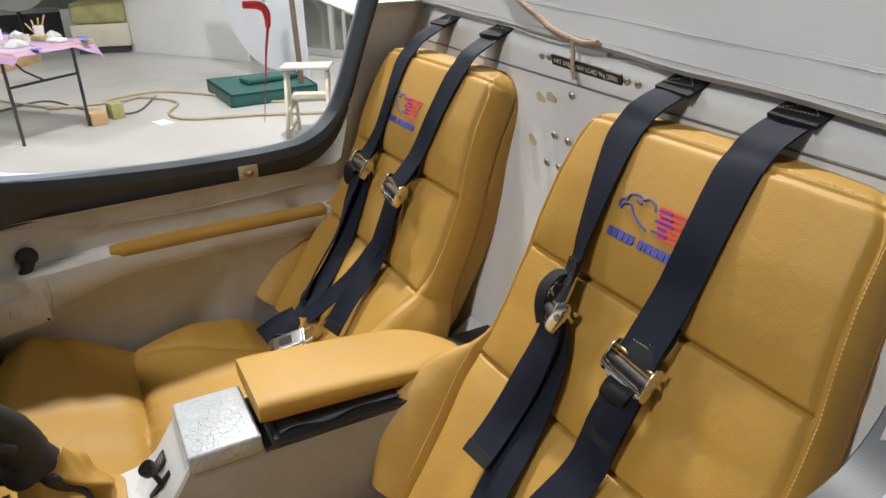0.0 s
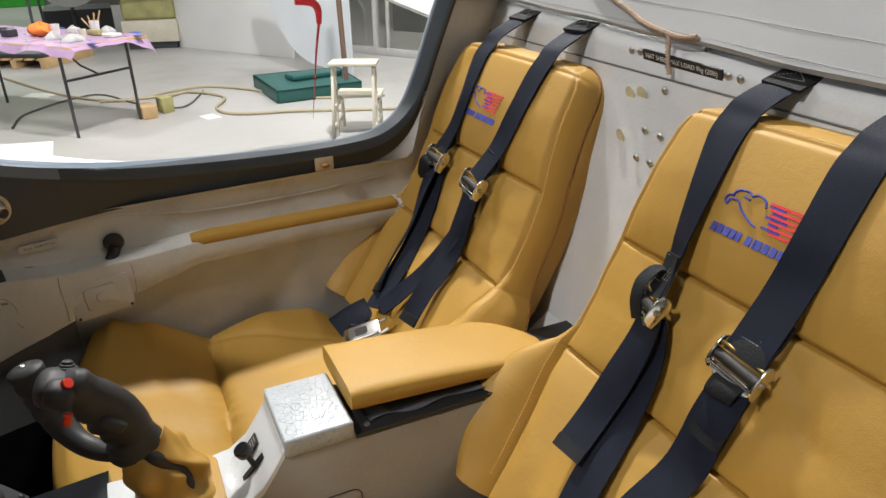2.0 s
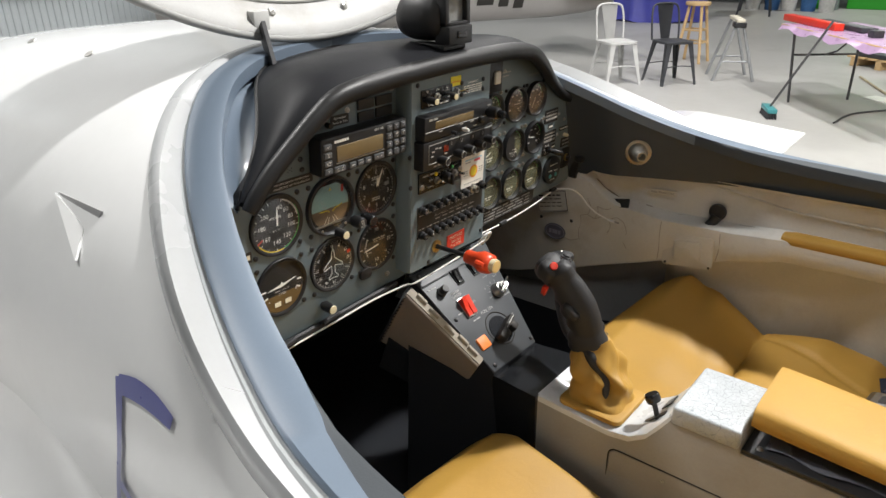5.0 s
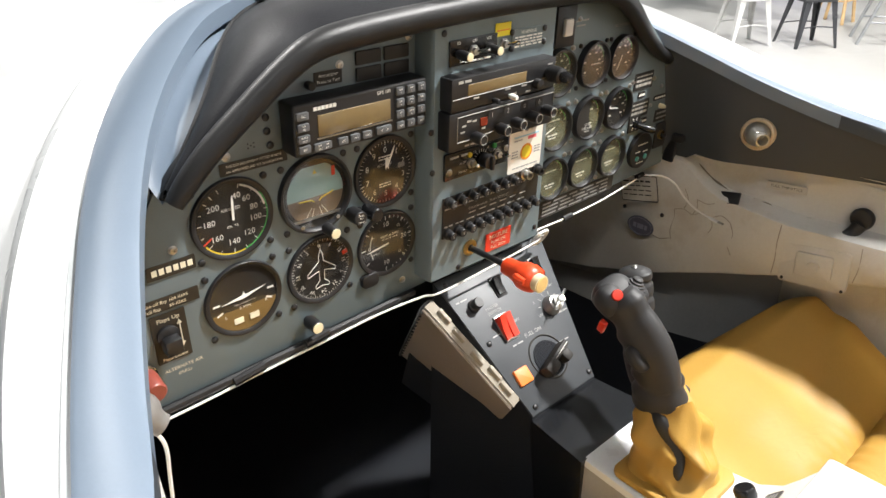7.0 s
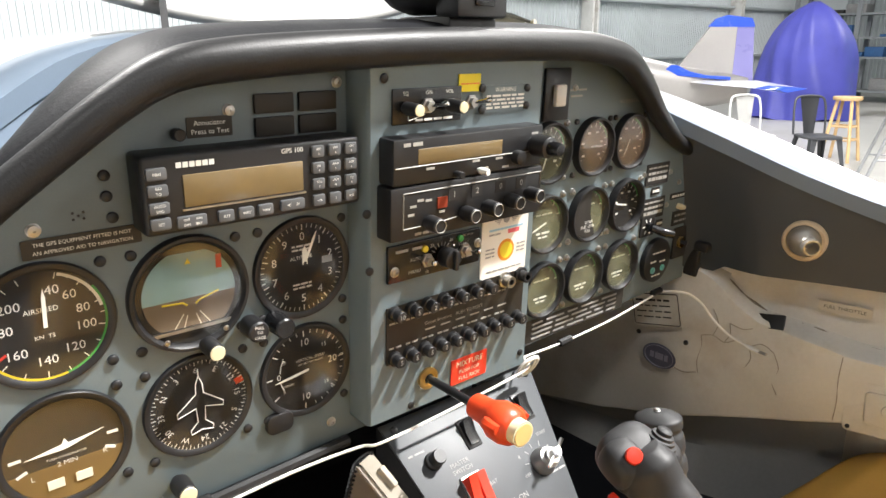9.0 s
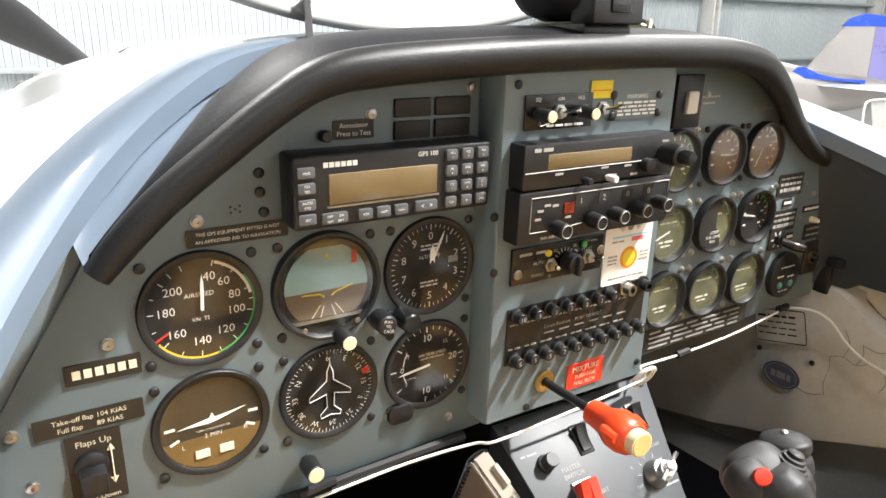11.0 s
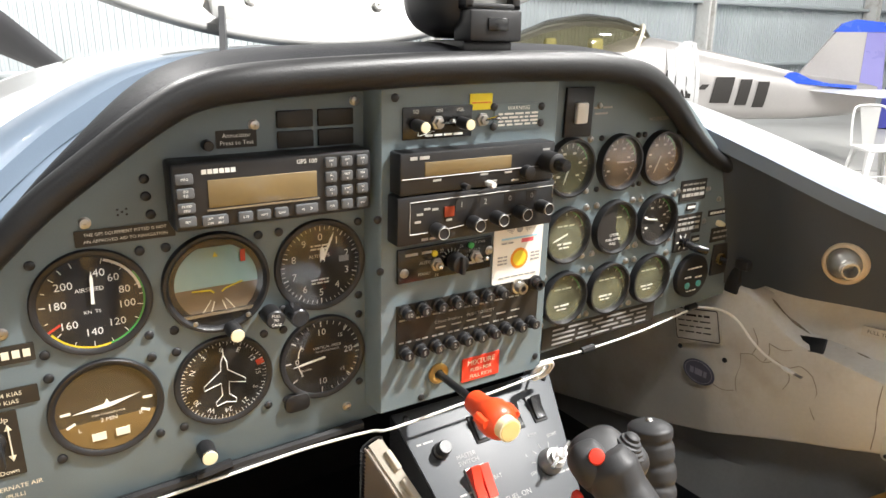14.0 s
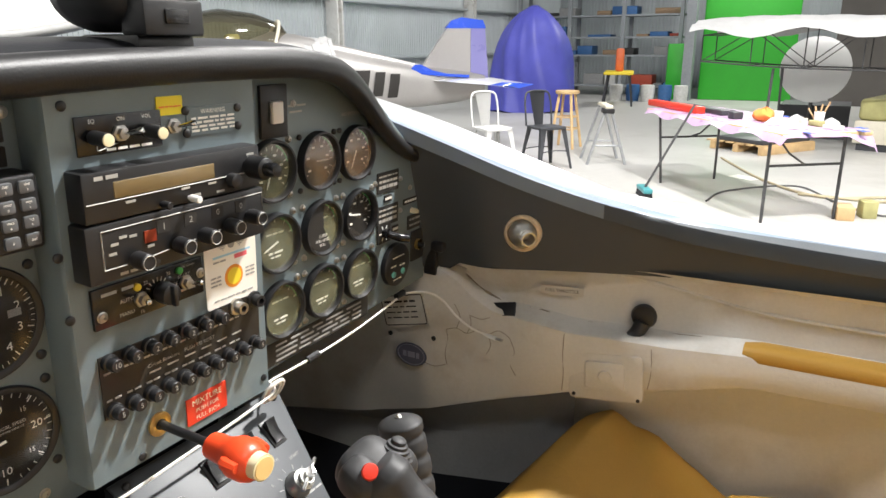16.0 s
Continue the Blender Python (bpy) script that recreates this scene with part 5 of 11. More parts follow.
def left_side_plates():
    placard("gps_placard", -0.339, 0.0855, -0.271, 0.0975, [("THE GPS EQUIPMENT FITTED IS NOT", 0.3, 0.0034), ("AN APPROVED AID TO NAVIGATION", 0.72, 0.0034)], label="small engraved placard about navigation equipment")
    placard("annunciator_placard", -0.236, 0.149, -0.205, 0.1625, [("Annuciator", 0.3, 0.0048), ("Press to Test", 0.72, 0.0048)], label="small engraved placard by a test button")
    knob(PANEL_THING, -0.2435, 0.153, 0, 0.0042, 0.010, BLACK, None, "test_button")
    # registration plate: plain bars
    ob = placard("registration_plate", -0.419, 0.0065, -0.374, 0.0205, [], label="engraved plate with a row of plain bars")
    b = bm_new()
    for k in range(6):
        box(b, -0.4145 + 0.0066 * k, 0.0105, 0.0013, -0.4098 + 0.0066 * k, 0.0165, 0.0016)
    part("plate_bars", b, CREAM_INK, ob, smooth=0)
    ob = placard("flap_speed_placard", -0.4405, -0.0265, -0.376, -0.0125, [("Take-off flap 104 KIAS", 0.32, 0.0048), ("Full flap      89 KIAS", 0.75, 0.0048)], ink=CREAM_INK, label="engraved flap speed placard")
    ob = placard("flap_switch_plate", -0.4250, -0.0830, -0.3920, -0.0295, [("Flaps Up", 0.12, 0.0062), ("Flaps Down", 0.93, 0.0050)], ink=CREAM_INK, label="flap switch plate with an arrow")
    b = bm_new()
    lathe(b, [(0.0105, 0.0), (0.0105, 0.004), (0.0075, 0.006), (0.0, 0.006)], 20, at(-0.4115, -0.053))
    box(b, -0.4195, -0.0680, 0.0012, -0.4035, -0.0510, 0.017, 0.002)
    part("flap_switch", b, BLACK, ob, "black paddle switch")
    b = bm_new()
    tube(b, [(-0.399, -0.042, 0.0015), (-0.399, -0.069, 0.0015)], 0.0006, 5, smooth=False)
    for s, v in ((1, -0.042), (-1, -0.069)):
        prism(b, [(-0.399 - 0.0025, v - s * 0.003), (-0.399 + 0.0025, v - s * 0.003), (-0.399, v + s * 0.002)], 0.0013, 0.0016)
    part("arrow", b, CREAM_INK, ob, smooth=0)
    t = bm_new()
    words(t, "ALTERNATE AIR", -0.402, -0.0935, 0.0052, 0.0006)
    words(t, "(PULL)", -0.402, -0.1005, 0.0046, 0.0006)
    part("panel_lettering", t, CREAM_INK, PANEL_THING, "engraved lettering", smooth=0)
    k = knob(PANEL_THING, -0.441, -0.085, 0.0, 0.011, 0.035, material("maroon_knob", (0.22, 0.05, 0.035), rough=0.35, bump=0), None, "alternate_air_knob", label="dark red pull knob with a steel collar")
    b = bm_new()
    lathe(b, [(0.0125, 0.0), (0.0125, 0.007), (0.009, 0.009)], 20, at(-0.441, -0.085))
    part("collar", b, CHROME, k)
    # annunciator block
    for i, (a, c) in enumerate(((-0.189, -0.159), (-0.155, -0.124))):
        for j, (d, e) in enumerate(((0.162, 0.1755), (0.146, 0.1595))):
            b = bm_new()
            box(b, a, d, 0.0, c, e, 0.0035, 0.0012)
            part("annunciator_lamp", b, BLACK_FACE, PANEL_THING, "unlit dark annunciator lamp")
    screws([(-0.392, 0.030), (-0.331, 0.1030), (-0.2065, 0.1655), (-0.452, -0.0185), (-0.446, -0.058), (-0.122, 0.181), (-0.133, -0.1035)], 0.0, SILVER)
    b = bm_new()
    for du, dv in ((0, 0), (0.003, 0.002), (-0.003, 0.002), (0.003, -0.002), (-0.003, -0.002)):
        lathe(b, [(0.0009, 0.0002), (0, 0.0004)], 8, at(-0.306 + du, 0.108 + dv))
    part("sounder_holes", b, BLACK, PANEL_THING, smooth=0)


left_side_plates()


def gps_unit():
    N = 0.026
    b = bm_new()
    box(b, -0.2755, 0.0945, 0.0, -0.1190, 0.1450, N, 0.003, 3)
    ob = part("gps_receiver", b, BLACK, PANEL_THING, "black GPS receiver with an amber screen and grey keys")
    b = bm_new()
    box(b, -0.2505, 0.1105, N - 0.002, -0.1665, 0.1315, N + 0.0008, 0.0008)
    part("screen", b, SCREEN, ob, "unlit amber display")
    b = bm_new()
    box(b, -0.2520, 0.1086, N - 0.002, -0.1650, 0.1098, N + 0.0012)
    part("screen_trim", b, STEEL, ob, smooth=0)

    def key(u, v, w, h, text, size=0.0026):
        k = bm_new()
        prism(k, round_rect(u - w / 2, v - h / 2, u + w / 2, v + h / 2, 0.0016, 3), N - 0.001, N + 0.0024, 0.0007)
        kb = part("key", k, KEY_GREY, ob)
        t = bm_new()
        rows = text.split("|")
        for i, r in enumerate(rows):
            words(t, r, u, v + (0.0017 * (len(rows) - 1)) - 0.0034 * i, size, N + 0.0027)
        part("legend", t, WHITE_INK, kb, smooth=0)

    for t, v in (("MSG", 0.1340), ("GO|TO", 0.1235), ("AUTO|STO", 0.1125), ("SET", 0.1025)):
        key(-0.2665, v, 0.0125, 0.0076, t)
    key(-0.2470, 0.1015, 0.0190, 0.0078, "OFF      ON|DIM     BRT", 0.0024)
    for t, u in (("RTE", -0.2245), ("WPT", -0.2105), ("NAV", -0.1965)):
        key(u, 0.1015, 0.0110, 0.0078, t)
    key(-0.1760, 0.1020, 0.0185, 0.0078, "<   >", 0.0048)
    names = (("ABC|1", "DEF|2", "GHI|3"), ("JKL|4", "MNO|5", "PQR|6"), ("STU|7", "VWX|8", "YZ|9"), ("CLR", "0", "ENT"))
    for j, row in enumerate(names):
        for i, t in enumerate(row):
            key(-0.1550 + 0.0135 * i, 0.1372 - 0.0117 * j, 0.0098, 0.0082, t, 0.0022)
    t = bm_new()
    words(t, "GPS 100", -0.1745, 0.1395, 0.0048, N + 0.0006)
    for k in range(6):
        box(t, -0.2540 + 0.0042 * k, 0.1362, N, -0.2506 + 0.0042 * k, 0.1396, N + 0.0005)
    part("legend", t, WHITE_INK, ob, smooth=0)
    screws([(-0.289, 0.131), (-0.287, 0.104), (-0.289, 0.118)])


gps_unit()


def centre_stack():
    S = STACK_N
    # intercom
    b = bm_new()
    box(b, -0.0925, 0.1505, S, -0.0240, 0.1775, S + 0.002, 0.0008)
    ob = part("intercom", b, BLACK_GLOSS, PANEL_THING, "black intercom plate with two knobs and a switch")
    t = bm_new()
    for w_, u in (("SQ", -0.0805), ("ON", -0.0580), ("VOL", -0.0370)):
        words(t, w_, u, 0.1738, 0.0042, S + 0.0024)
    bars(t, -0.071, -0.034, 0.1535, 0.0018, S + 0.0024, 4, 5)
    tube(t, [(-0.078, 0.1535, S + 0.0024), (-0.078, 0.158, S + 0.0024), (-0.062, 0.157, S + 0.0024), (-0.077, 0.1535, S + 0.0024)], 0.0004, 4, smooth=False)
    part("lettering", t, WHITE_INK, ob, smooth=0)
    for u in (-0.082, -0.0385):
        knob(ob, u, 0.1635, S + 0.001, 0.0052, 0.020, BLACK, IVORY)

    def toggle(parent, u, v, n, tilt=20):
        k = bm_new()
        lathe(k, [(0.0062, n), (0.0062, n + 0.0022), (0.0042, n + 0.0026), (0.0042, n + 0.006), (0.0, n + 0.006)], 6, at(u, v))
        tb = part("toggle_switch", k, STEEL, parent, "steel toggle switch")
        k = bm_new()
        lathe(k, [(0.0012, 0), (0.0017, 0.010), (0.0024, 0.013), (0.0018, 0.0155), (0, 0.016)], 10, at(u, v, n + 0.005) @ Matrix.Rotation(radians(tilt), 4, "Y") @ Matrix.Rotation(radians(-14), 4, "X"))
        part("bat", k, CHROME, tb)
        return tb

    toggle(ob, -0.0595, 0.1640, S + 0.002)
    toggle(PANEL_THING, -0.0125, 0.1640, S, 25)
    lab = placard("yellow_sticker", -0.0265, 0.1725, -0.0030, 0.1865, [(None, 0.55, 0.0012)], S, YELLOW_LABEL, ORANGE_TAB, "bright yellow paper sticker")
    w = placard("warning_placard", 0.0000, 0.1545, 0.0530, 0.1765, [("WARNING", 0.18, 0.0052), (None, 0.40, 0.0017), (None, 0.55, 0.0017), (None, 0.70, 0.0017), (None, 0.84, 0.0017)], S, PANEL_GREY, WHITE_INK, "grey warning placard held by four screws")
    screws([(-0.0012, 0.1745), (-0.0008, 0.157), (0.0525, 0.173), (0.0525, 0.158)], S + 0.001)
    # navigation / communication radio
    N = S + 0.018
    b = bm_new()
    box(b, -0.1030, 0.1075, S - 0.01, 0.0590, 0.1430, N, 0.002)
    ob = part("com_radio", b, BLACK, PANEL_THING, "black communication radio with a long amber display")
    b = bm_new()
    box(b, -0.0800, 0.1225, N - 0.003, 0.0090, 0.1345, N + 0.0006, 0.0006)
    part("display", b, SCREEN, ob, "unlit amber display")
    b = bm_new()
    tube(b, [(-0.1015, 0.1215, N + 0.0004), (0.052, 0.1215, N + 0.0004)], 0.0005, 4, smooth=False)
    bars(b, -0.094, -0.076, 0.1385, 0.0028, N + 0.0002, 2, 3)
    for u, v in ((-0.068, 0.1185), (-0.020, 0.1195), (0.006, 0.1190), (-0.010, 0.1125), (0.014, 0.111), (0.048, 0.1365)):
        bars(b, u - 0.004, u + 0.004, v, 0.0018, N + 0.0002, 1, 2)
    part("lettering", b, SOFT_INK, ob, smooth=0)
    k = knob(ob, 0.045, 0.127, N, 0.0098, 0.022, BLACK, None, "tuning_knob")
    b = bm_new()
    lathe(b, [(0.0062, N + 0.020), (0.0062, N + 0.030), (0.005, N + 0.033), (0, N + 0.0335)], 18, at(0.045, 0.127))
    part("inner_knob", b, BLACK_GLOSS, k, "small glossy inner knob")
    knob(ob, 0.024, 0.1185, N, 0.0062, 0.010, BLACK)
    knob(ob, -0.0425, 0.1115, N, 0.0030, 0.010, BLACK, None, "push_knob")
    knob(ob, -0.017, 0.1115, N, 0.0030, 0.012, WHITE_PLASTIC, None, "push_knob", label="white push knob")
    # transponder
    b = bm_new()
    box(b, -0.1050, 0.0640, S - 0.01, 0.0620, 0.1065, N, 0.002)
    ob = part("transponder", b, BLACK, PANEL_THING, "black transponder with five selector knobs reading 1200")
    b = bm_new()
    o = [(-0.0935, 0.0745), (-0.0935, 0.1015), (0.0590, 0.1015), (0.0590, 0.0860), (-0.0935 + 0.02, 0.0745)]
    for p, q in (((-0.0935, 0.0735), (-0.0935, 0.1015)), ((-0.0935, 0.1015), (0.0595, 0.1015)), ((0.0595, 0.1015), (0.0595, 0.0900)), ((-0.0935, 0.0735), (-0.076, 0.0735)), ((-0.064, 0.0735), (-0.039, 0.0755)), ((-0.027, 0.0762), (-0.014, 0.0772)), ((-0.002, 0.078), (0.012, 0.0792)), ((0.024, 0.0800), (0.036, 0.081))):
        tube(b, [(*p, N + 0.0003), (*q, N + 0.0003)], 0.0005, 4, smooth=False)
    for t_, u in (("1", -0.0425), ("2", -0.0175), ("0", 0.0095), ("0", 0.0345)):
        words(b, t_, u, 0.0945, 0.0072, N + 0.0008)
    for u, v in ((-0.084, 0.0905), (-0.077, 0.0945), (-0.069, 0.0935), (-0.086, 0.084), (-0.055, 0.0825)):
        bars(b, u - 0.003, u + 0.003, v, 0.0020, N + 0.0002, 1, 3)
    bars(b, -0.082, -0.062, 0.0680, 0.0022, N + 0.0002, 3, 9)
    part("lettering", b, SOFT_INK, ob, smooth=0)
    b = bm_new()
    box(b, -0.060, 0.0855, N, -0.050, 0.0945, N + 0.001)
    part("reply_lamp", b, material("dull_red_lamp", (0.25, 0.035, 0.015), rough=0.3, bump=0), ob)
    for u in (-0.0425, -0.0175, 0.0095, 0.0345):
        b = bm_new()
        box(b, u - 0.006, 0.0895, N - 0.001, u + 0.006, 0.0995, N + 0.0004)
        part("digit_window", b, BLACK_FACE, ob)
    for u, v in ((-0.070, 0.0765), (-0.033, 0.0785), (-0.008, 0.0800), (0.018, 0.0820), (0.0425, 0.0845)):
        k = knob(ob, u, v, N, 0.0066, 0.017, BLACK, None, "selector_knob")
        b = bm_new()
        tube(b, [(u + 0.0052 * math.cos(a), v + 0.0052 * math.sin(a), N + 0.0174) for a in np.linspace(0, 2 * math.pi, 15)], 0.00038, 4, smooth=False)
        part("ring_mark", b, SOFT_INK, k)
    for u in (-0.050, -0.022):
        b = bm_new()
        lathe(b, [(0.0022, N + 0.0002), (0, N + 0.0005)], 12, at(u, 0.0685))
        part("screw_hole", b, BLACK_FACE, ob)
    # propeller controller
    b = bm_new()
    box(b, -0.0965, 0.0240, S, 0.0030, 0.0555, S + 0.0035, 0.0008)
    ob = part("propeller_control", b, BLACK_GLOSS, PANEL_THING, "black propeller speed controller with a rotary knob")
    t = bm_new()
    Z = S + 0.0039
    for t_, u, v, s in (("mt-propeller", -0.076, 0.0500, 0.0042), ("AUTO", -0.0690, 0.0405, 0.0044), ("MANU", -0.0700, 0.0300, 0.0044), ("22", -0.0520, 0.0490, 0.0042), ("26", -0.0310, 0.0505, 0.0042), ("28", -0.0250, 0.0400, 0.0036), ("10", -0.0570, 0.0270, 0.0038), ("START", -0.0165, 0.0445, 0.0042), ("x100 U/min", -0.0130, 0.0520, 0.0032)):
        if t_ == "mt-propeller":
            bars(t, u - 0.0135, u + 0.0135, v, 0.0024, Z - 0.0002, 2, 4)
        else:
            words(t, t_, u, v, s, Z)
    bars(t, -0.022, -0.006, 0.0325, 0.0024, Z - 0.0002, 2, 6)
    for d in (-60, -40, -20, 0, 20, 40, 65):
        q = bm_new()
        box(q, -0.0004, 0.0085, Z - 0.0002, 0.0004, 0.0120, Z)
        merge(t, q, at(-0.0415, 0.0385) @ Matrix.Rotation(radians(-d), 4, "Z"))
    part("lettering", t, SOFT_INK, ob, smooth=0)
    k = knob(ob, -0.0400, 0.0385, S + 0.003, 0.0088, 0.016, BLACK, None, "speed_knob")
    b = bm_new()
    box(b, -0.042, 0.0300, S + 0.018, -0.038, 0.0470, S + 0.0235, 0.0012, m=at(0, 0))
    part("grip_bar", b, BLACK, k)
    toggle(ob, -0.0575, 0.0375, S + 0.0035, -25)
    toggle(ob, -0.0155, 0.0385, S + 0.0035, 0)
    for u, v, c in ((-0.060, 0.0480, YELLOW_INK), (-0.021, 0.0500, GREEN_INK)):
        b = bm_new()
        lathe(b, [(0.0030, S + 0.003), (0.0030, S + 0.0055), (0, S + 0.0065)], 14, at(u, v))
        part("indicator_lamp", b, c, ob, "small unlit coloured lamp")
    for u, v in ((-0.090, 0.0335), (0.0005, 0.0415)):
        piece("screw", SILVER, PANEL_THING, at(u, v, S + 0.003))
    # service sticker
    b = bm_new()
    prism(b, round_rect(0.0070, 0.0035, 0.0660, 0.0645, 0.003), S + 0.0008, S + 0.0016, m=None)
    ob = part("service_sticker", b, STICKER_WHITE, PANEL_THING, "cream inspection card with an orange disc and a wing emblem", smooth=0)
    for nm, c, r in (("disc_rim", material("orange_print", (0.72, 0.25, 0.02), rough=0.6, bump=0), 0.0105), ("disc", YELLOW_INK, 0.0078)):
        b = bm_new()
        prism(b, disc_outline(r, 28, 0.0385, 0.0275), S + 0.0016, S + (0.0019 if r > 0.009 else 0.0022))
        part(nm, b, c, ob, smooth=0)
    b = bm_new()
    for s in (-1, 1):
        for k in range(5):
            box(b, 0.0370 + s * (0.004 + 0.0012 * k) - 0.0 * k, 0.0600 - 0.0016 * k, S + 0.0017, 0.0370 + s * (0.020 - 0.0025 * k), 0.0608 - 0.0016 * k, S + 0.0019)
    prism(b, disc_outline(0.0038, 16, 0.0370, 0.0575), S + 0.0016, S + 0.0020)
    bars(b, 0.016, 0.030, 0.0445, 0.0016, S + 0.0017, 2, 2)
    for v in (0.031, 0.0275, 0.024):
        bars(b, 0.0125, 0.0235, v, 0.0015, S + 0.0017, 2, int(v * 1e4))
        bars(b, 0.0525, 0.0630, v, 0.0015, S + 0.0017, 2, int(v * 2e4))
    bars(b, 0.015, 0.060, 0.0095, 0.0014, S + 0.0017, 6, 11)
    part("print", b, GREY_INK, ob, smooth=0)
    b = bm_new()
    box(b, 0.0160, 0.0478, S + 0.0016, 0.0590, 0.0497, S + 0.0019)
    part("blue_line", b, material("pale_blue_print", (0.30, 0.52, 0.66), rough=0.6, bump=0), ob, smooth=0)
    b = bm_new()
    box(b, 0.0400, 0.0430, S + 0.0016, 0.0545, 0.0470, S + 0.0019)
    part("red_box", b, material("pink_red_print", (0.68, 0.12, 0.14), rough=0.6, bump=0), ob, smooth=0)
    # circuit breakers
    b = bm_new()
    box(b, -0.0960, -0.0500, S, 0.0665, 0.0020, S + 0.0012)
    ob = part("breaker_plate", b, BROWN_FACE, PANEL_THING, "dark engraved circuit breaker plate")
    t = bm_new()
    for row, v in ((0, -0.0125), (1, -0.0350)):
        for k in range(8):
            bars(t, -0.0935 + 0.0175 * k, -0.0935 + 0.0175 * k + 0.0125, v, 0.0016, S + 0.0014, 2, 31 * row + k)
    words(t, "Circuit Breakers    PUSH TO RESET", -0.022, -0.0215, 0.0046, S + 0.0018)
    for k in range(6):
        bars(t, -0.055 + 0.0175 * k, -0.044 + 0.0175 * k, -0.0275, 0.0014, S + 0.0014, 1, 70 + k)
    part("lettering", t, SOFT_INK, ob, smooth=0)
    for row, v, vals in ((0, -0.0035, ("10", "5", "2", "2", "2", "2", "1")), (1, -0.0445, ("5", "5", "5", "2", "5", "5", "1", "5", "5", "5"))):
        for k, amp in enumerate(vals):
            u = -0.0885 + (0.0175 if row == 0 else 0.0163) * k
            q = bm_new()
            lathe(q, [(0.0066, S + 0.001), (0.0066, S + 0.005), (0.0052, S + 0.0058), (0.0052, S + 0.012), (0.0046, S + 0.0128), (0, S + 0.0128)], 16, at(u, v))
            br = part("circuit_breaker", q, BLACK, ob)
            q = bm_new()
            words(q, amp, u, v, 0.0060, S + 0.0132)
            part("rating", q, SOFT_INK, br, smooth=0)
    for u, kind in ((0.0385, STEEL), (0.0600, BLACK)):
        q = bm_new()
        lathe(q, [(0.0078, S + 0.001), (0.0078, S + 0.004), (0.0055, S + 0.0045), (0.0055, S + 0.012), (0.0030, S + 0.012), (0.0030, S + 0.004)], 18, at(u, -0.0020))
        part("headset_socket", q, kind, ob, "round headset socket")
    # mixture
    placard("mixture_placard", -0.0225, -0.0945, 0.0220, -0.0690, [("MIXTURE", 0.24, 0.0080), ("PUSH FOR", 0.55, 0.0056), ("FULL RICH", 0.82, 0.0056)], S, RED_PLASTIC, CREAM_INK, "bright red engraved mixture placard")
    b = bm_new()
    lathe(b, [(0.0105, S), (0.0105, S + 0.0022), (0.0085, S + 0.003), (0.0050, S + 0.003), (0.0050, S + 0.001)], 20, at(-0.0500, -0.0765))
    col = part("mixture_collar", b, BRASS, PANEL_THING, "worn brass collar")
    a = Vector((-0.0500, -0.0765, S))
    k0 = Vector((-0.051, -0.073, S + 0.062))
    k1 = Vector((-0.053, -0.071, S + 0.112))
    b = bm_new()
    tube(b, [a, k0], 0.0038, 12, smooth=False)
    part("plunger_rod", b, BLACK, col)
    b = bm_new()
    d = (k1 - k0).normalized()
    path = [k0 + d * (k1 - k0).length * f for f in (0, 0.05, 0.35, 0.5, 0.62, 0.80, 0.95, 1.0)]
    tube(b, path, [0.008, 0.0105, 0.0115, 0.0140, 0.0165, 0.0165, 0.0145, 0.0115], 20, smooth=False)
    for s in (-1, 1):
        tube(b, [k0 + d * 0.030 + Vector((s * 0.010, 0.002, 0)), k0 + d * 0.033 + Vector((s * 0.0155, 0.004, 0)), k0 + d * 0.045 + Vector((s * 0.0150, 0.003, 0))], [0.004, 0.0050, 0.004], 8)
    part("mixture_knob", b, ORANGE_PLASTIC, col, "orange-red mixture knob")
    b = bm_new()
    tube(b, [k1 - d * 0.002, k1 + d * 0.008], [0.0106, 0.0104], 20, smooth=False)
    part("push_button", b, IVORY, col, "ivory button in the knob's end")
    b = bm_new()
    tube(b, [k1 + d * 0.0075, k1 + d * 0.0086], [0.0092, 0.0088], 20, smooth=False)
    part("button_face", b, material("amber_button_face", (0.72, 0.50, 0.20), rough=0.4, vary=0.05, bump=0), col, "amber face of the button")
    screws([(-0.068, -0.098), (0.070, -0.088), (-0.0985, 0.094), (-0.0985, 0.0655), (-0.099, 0.1855), (-0.1145, 0.085), (-0.112, 0.038)], S * 0.98)


centre_stack()


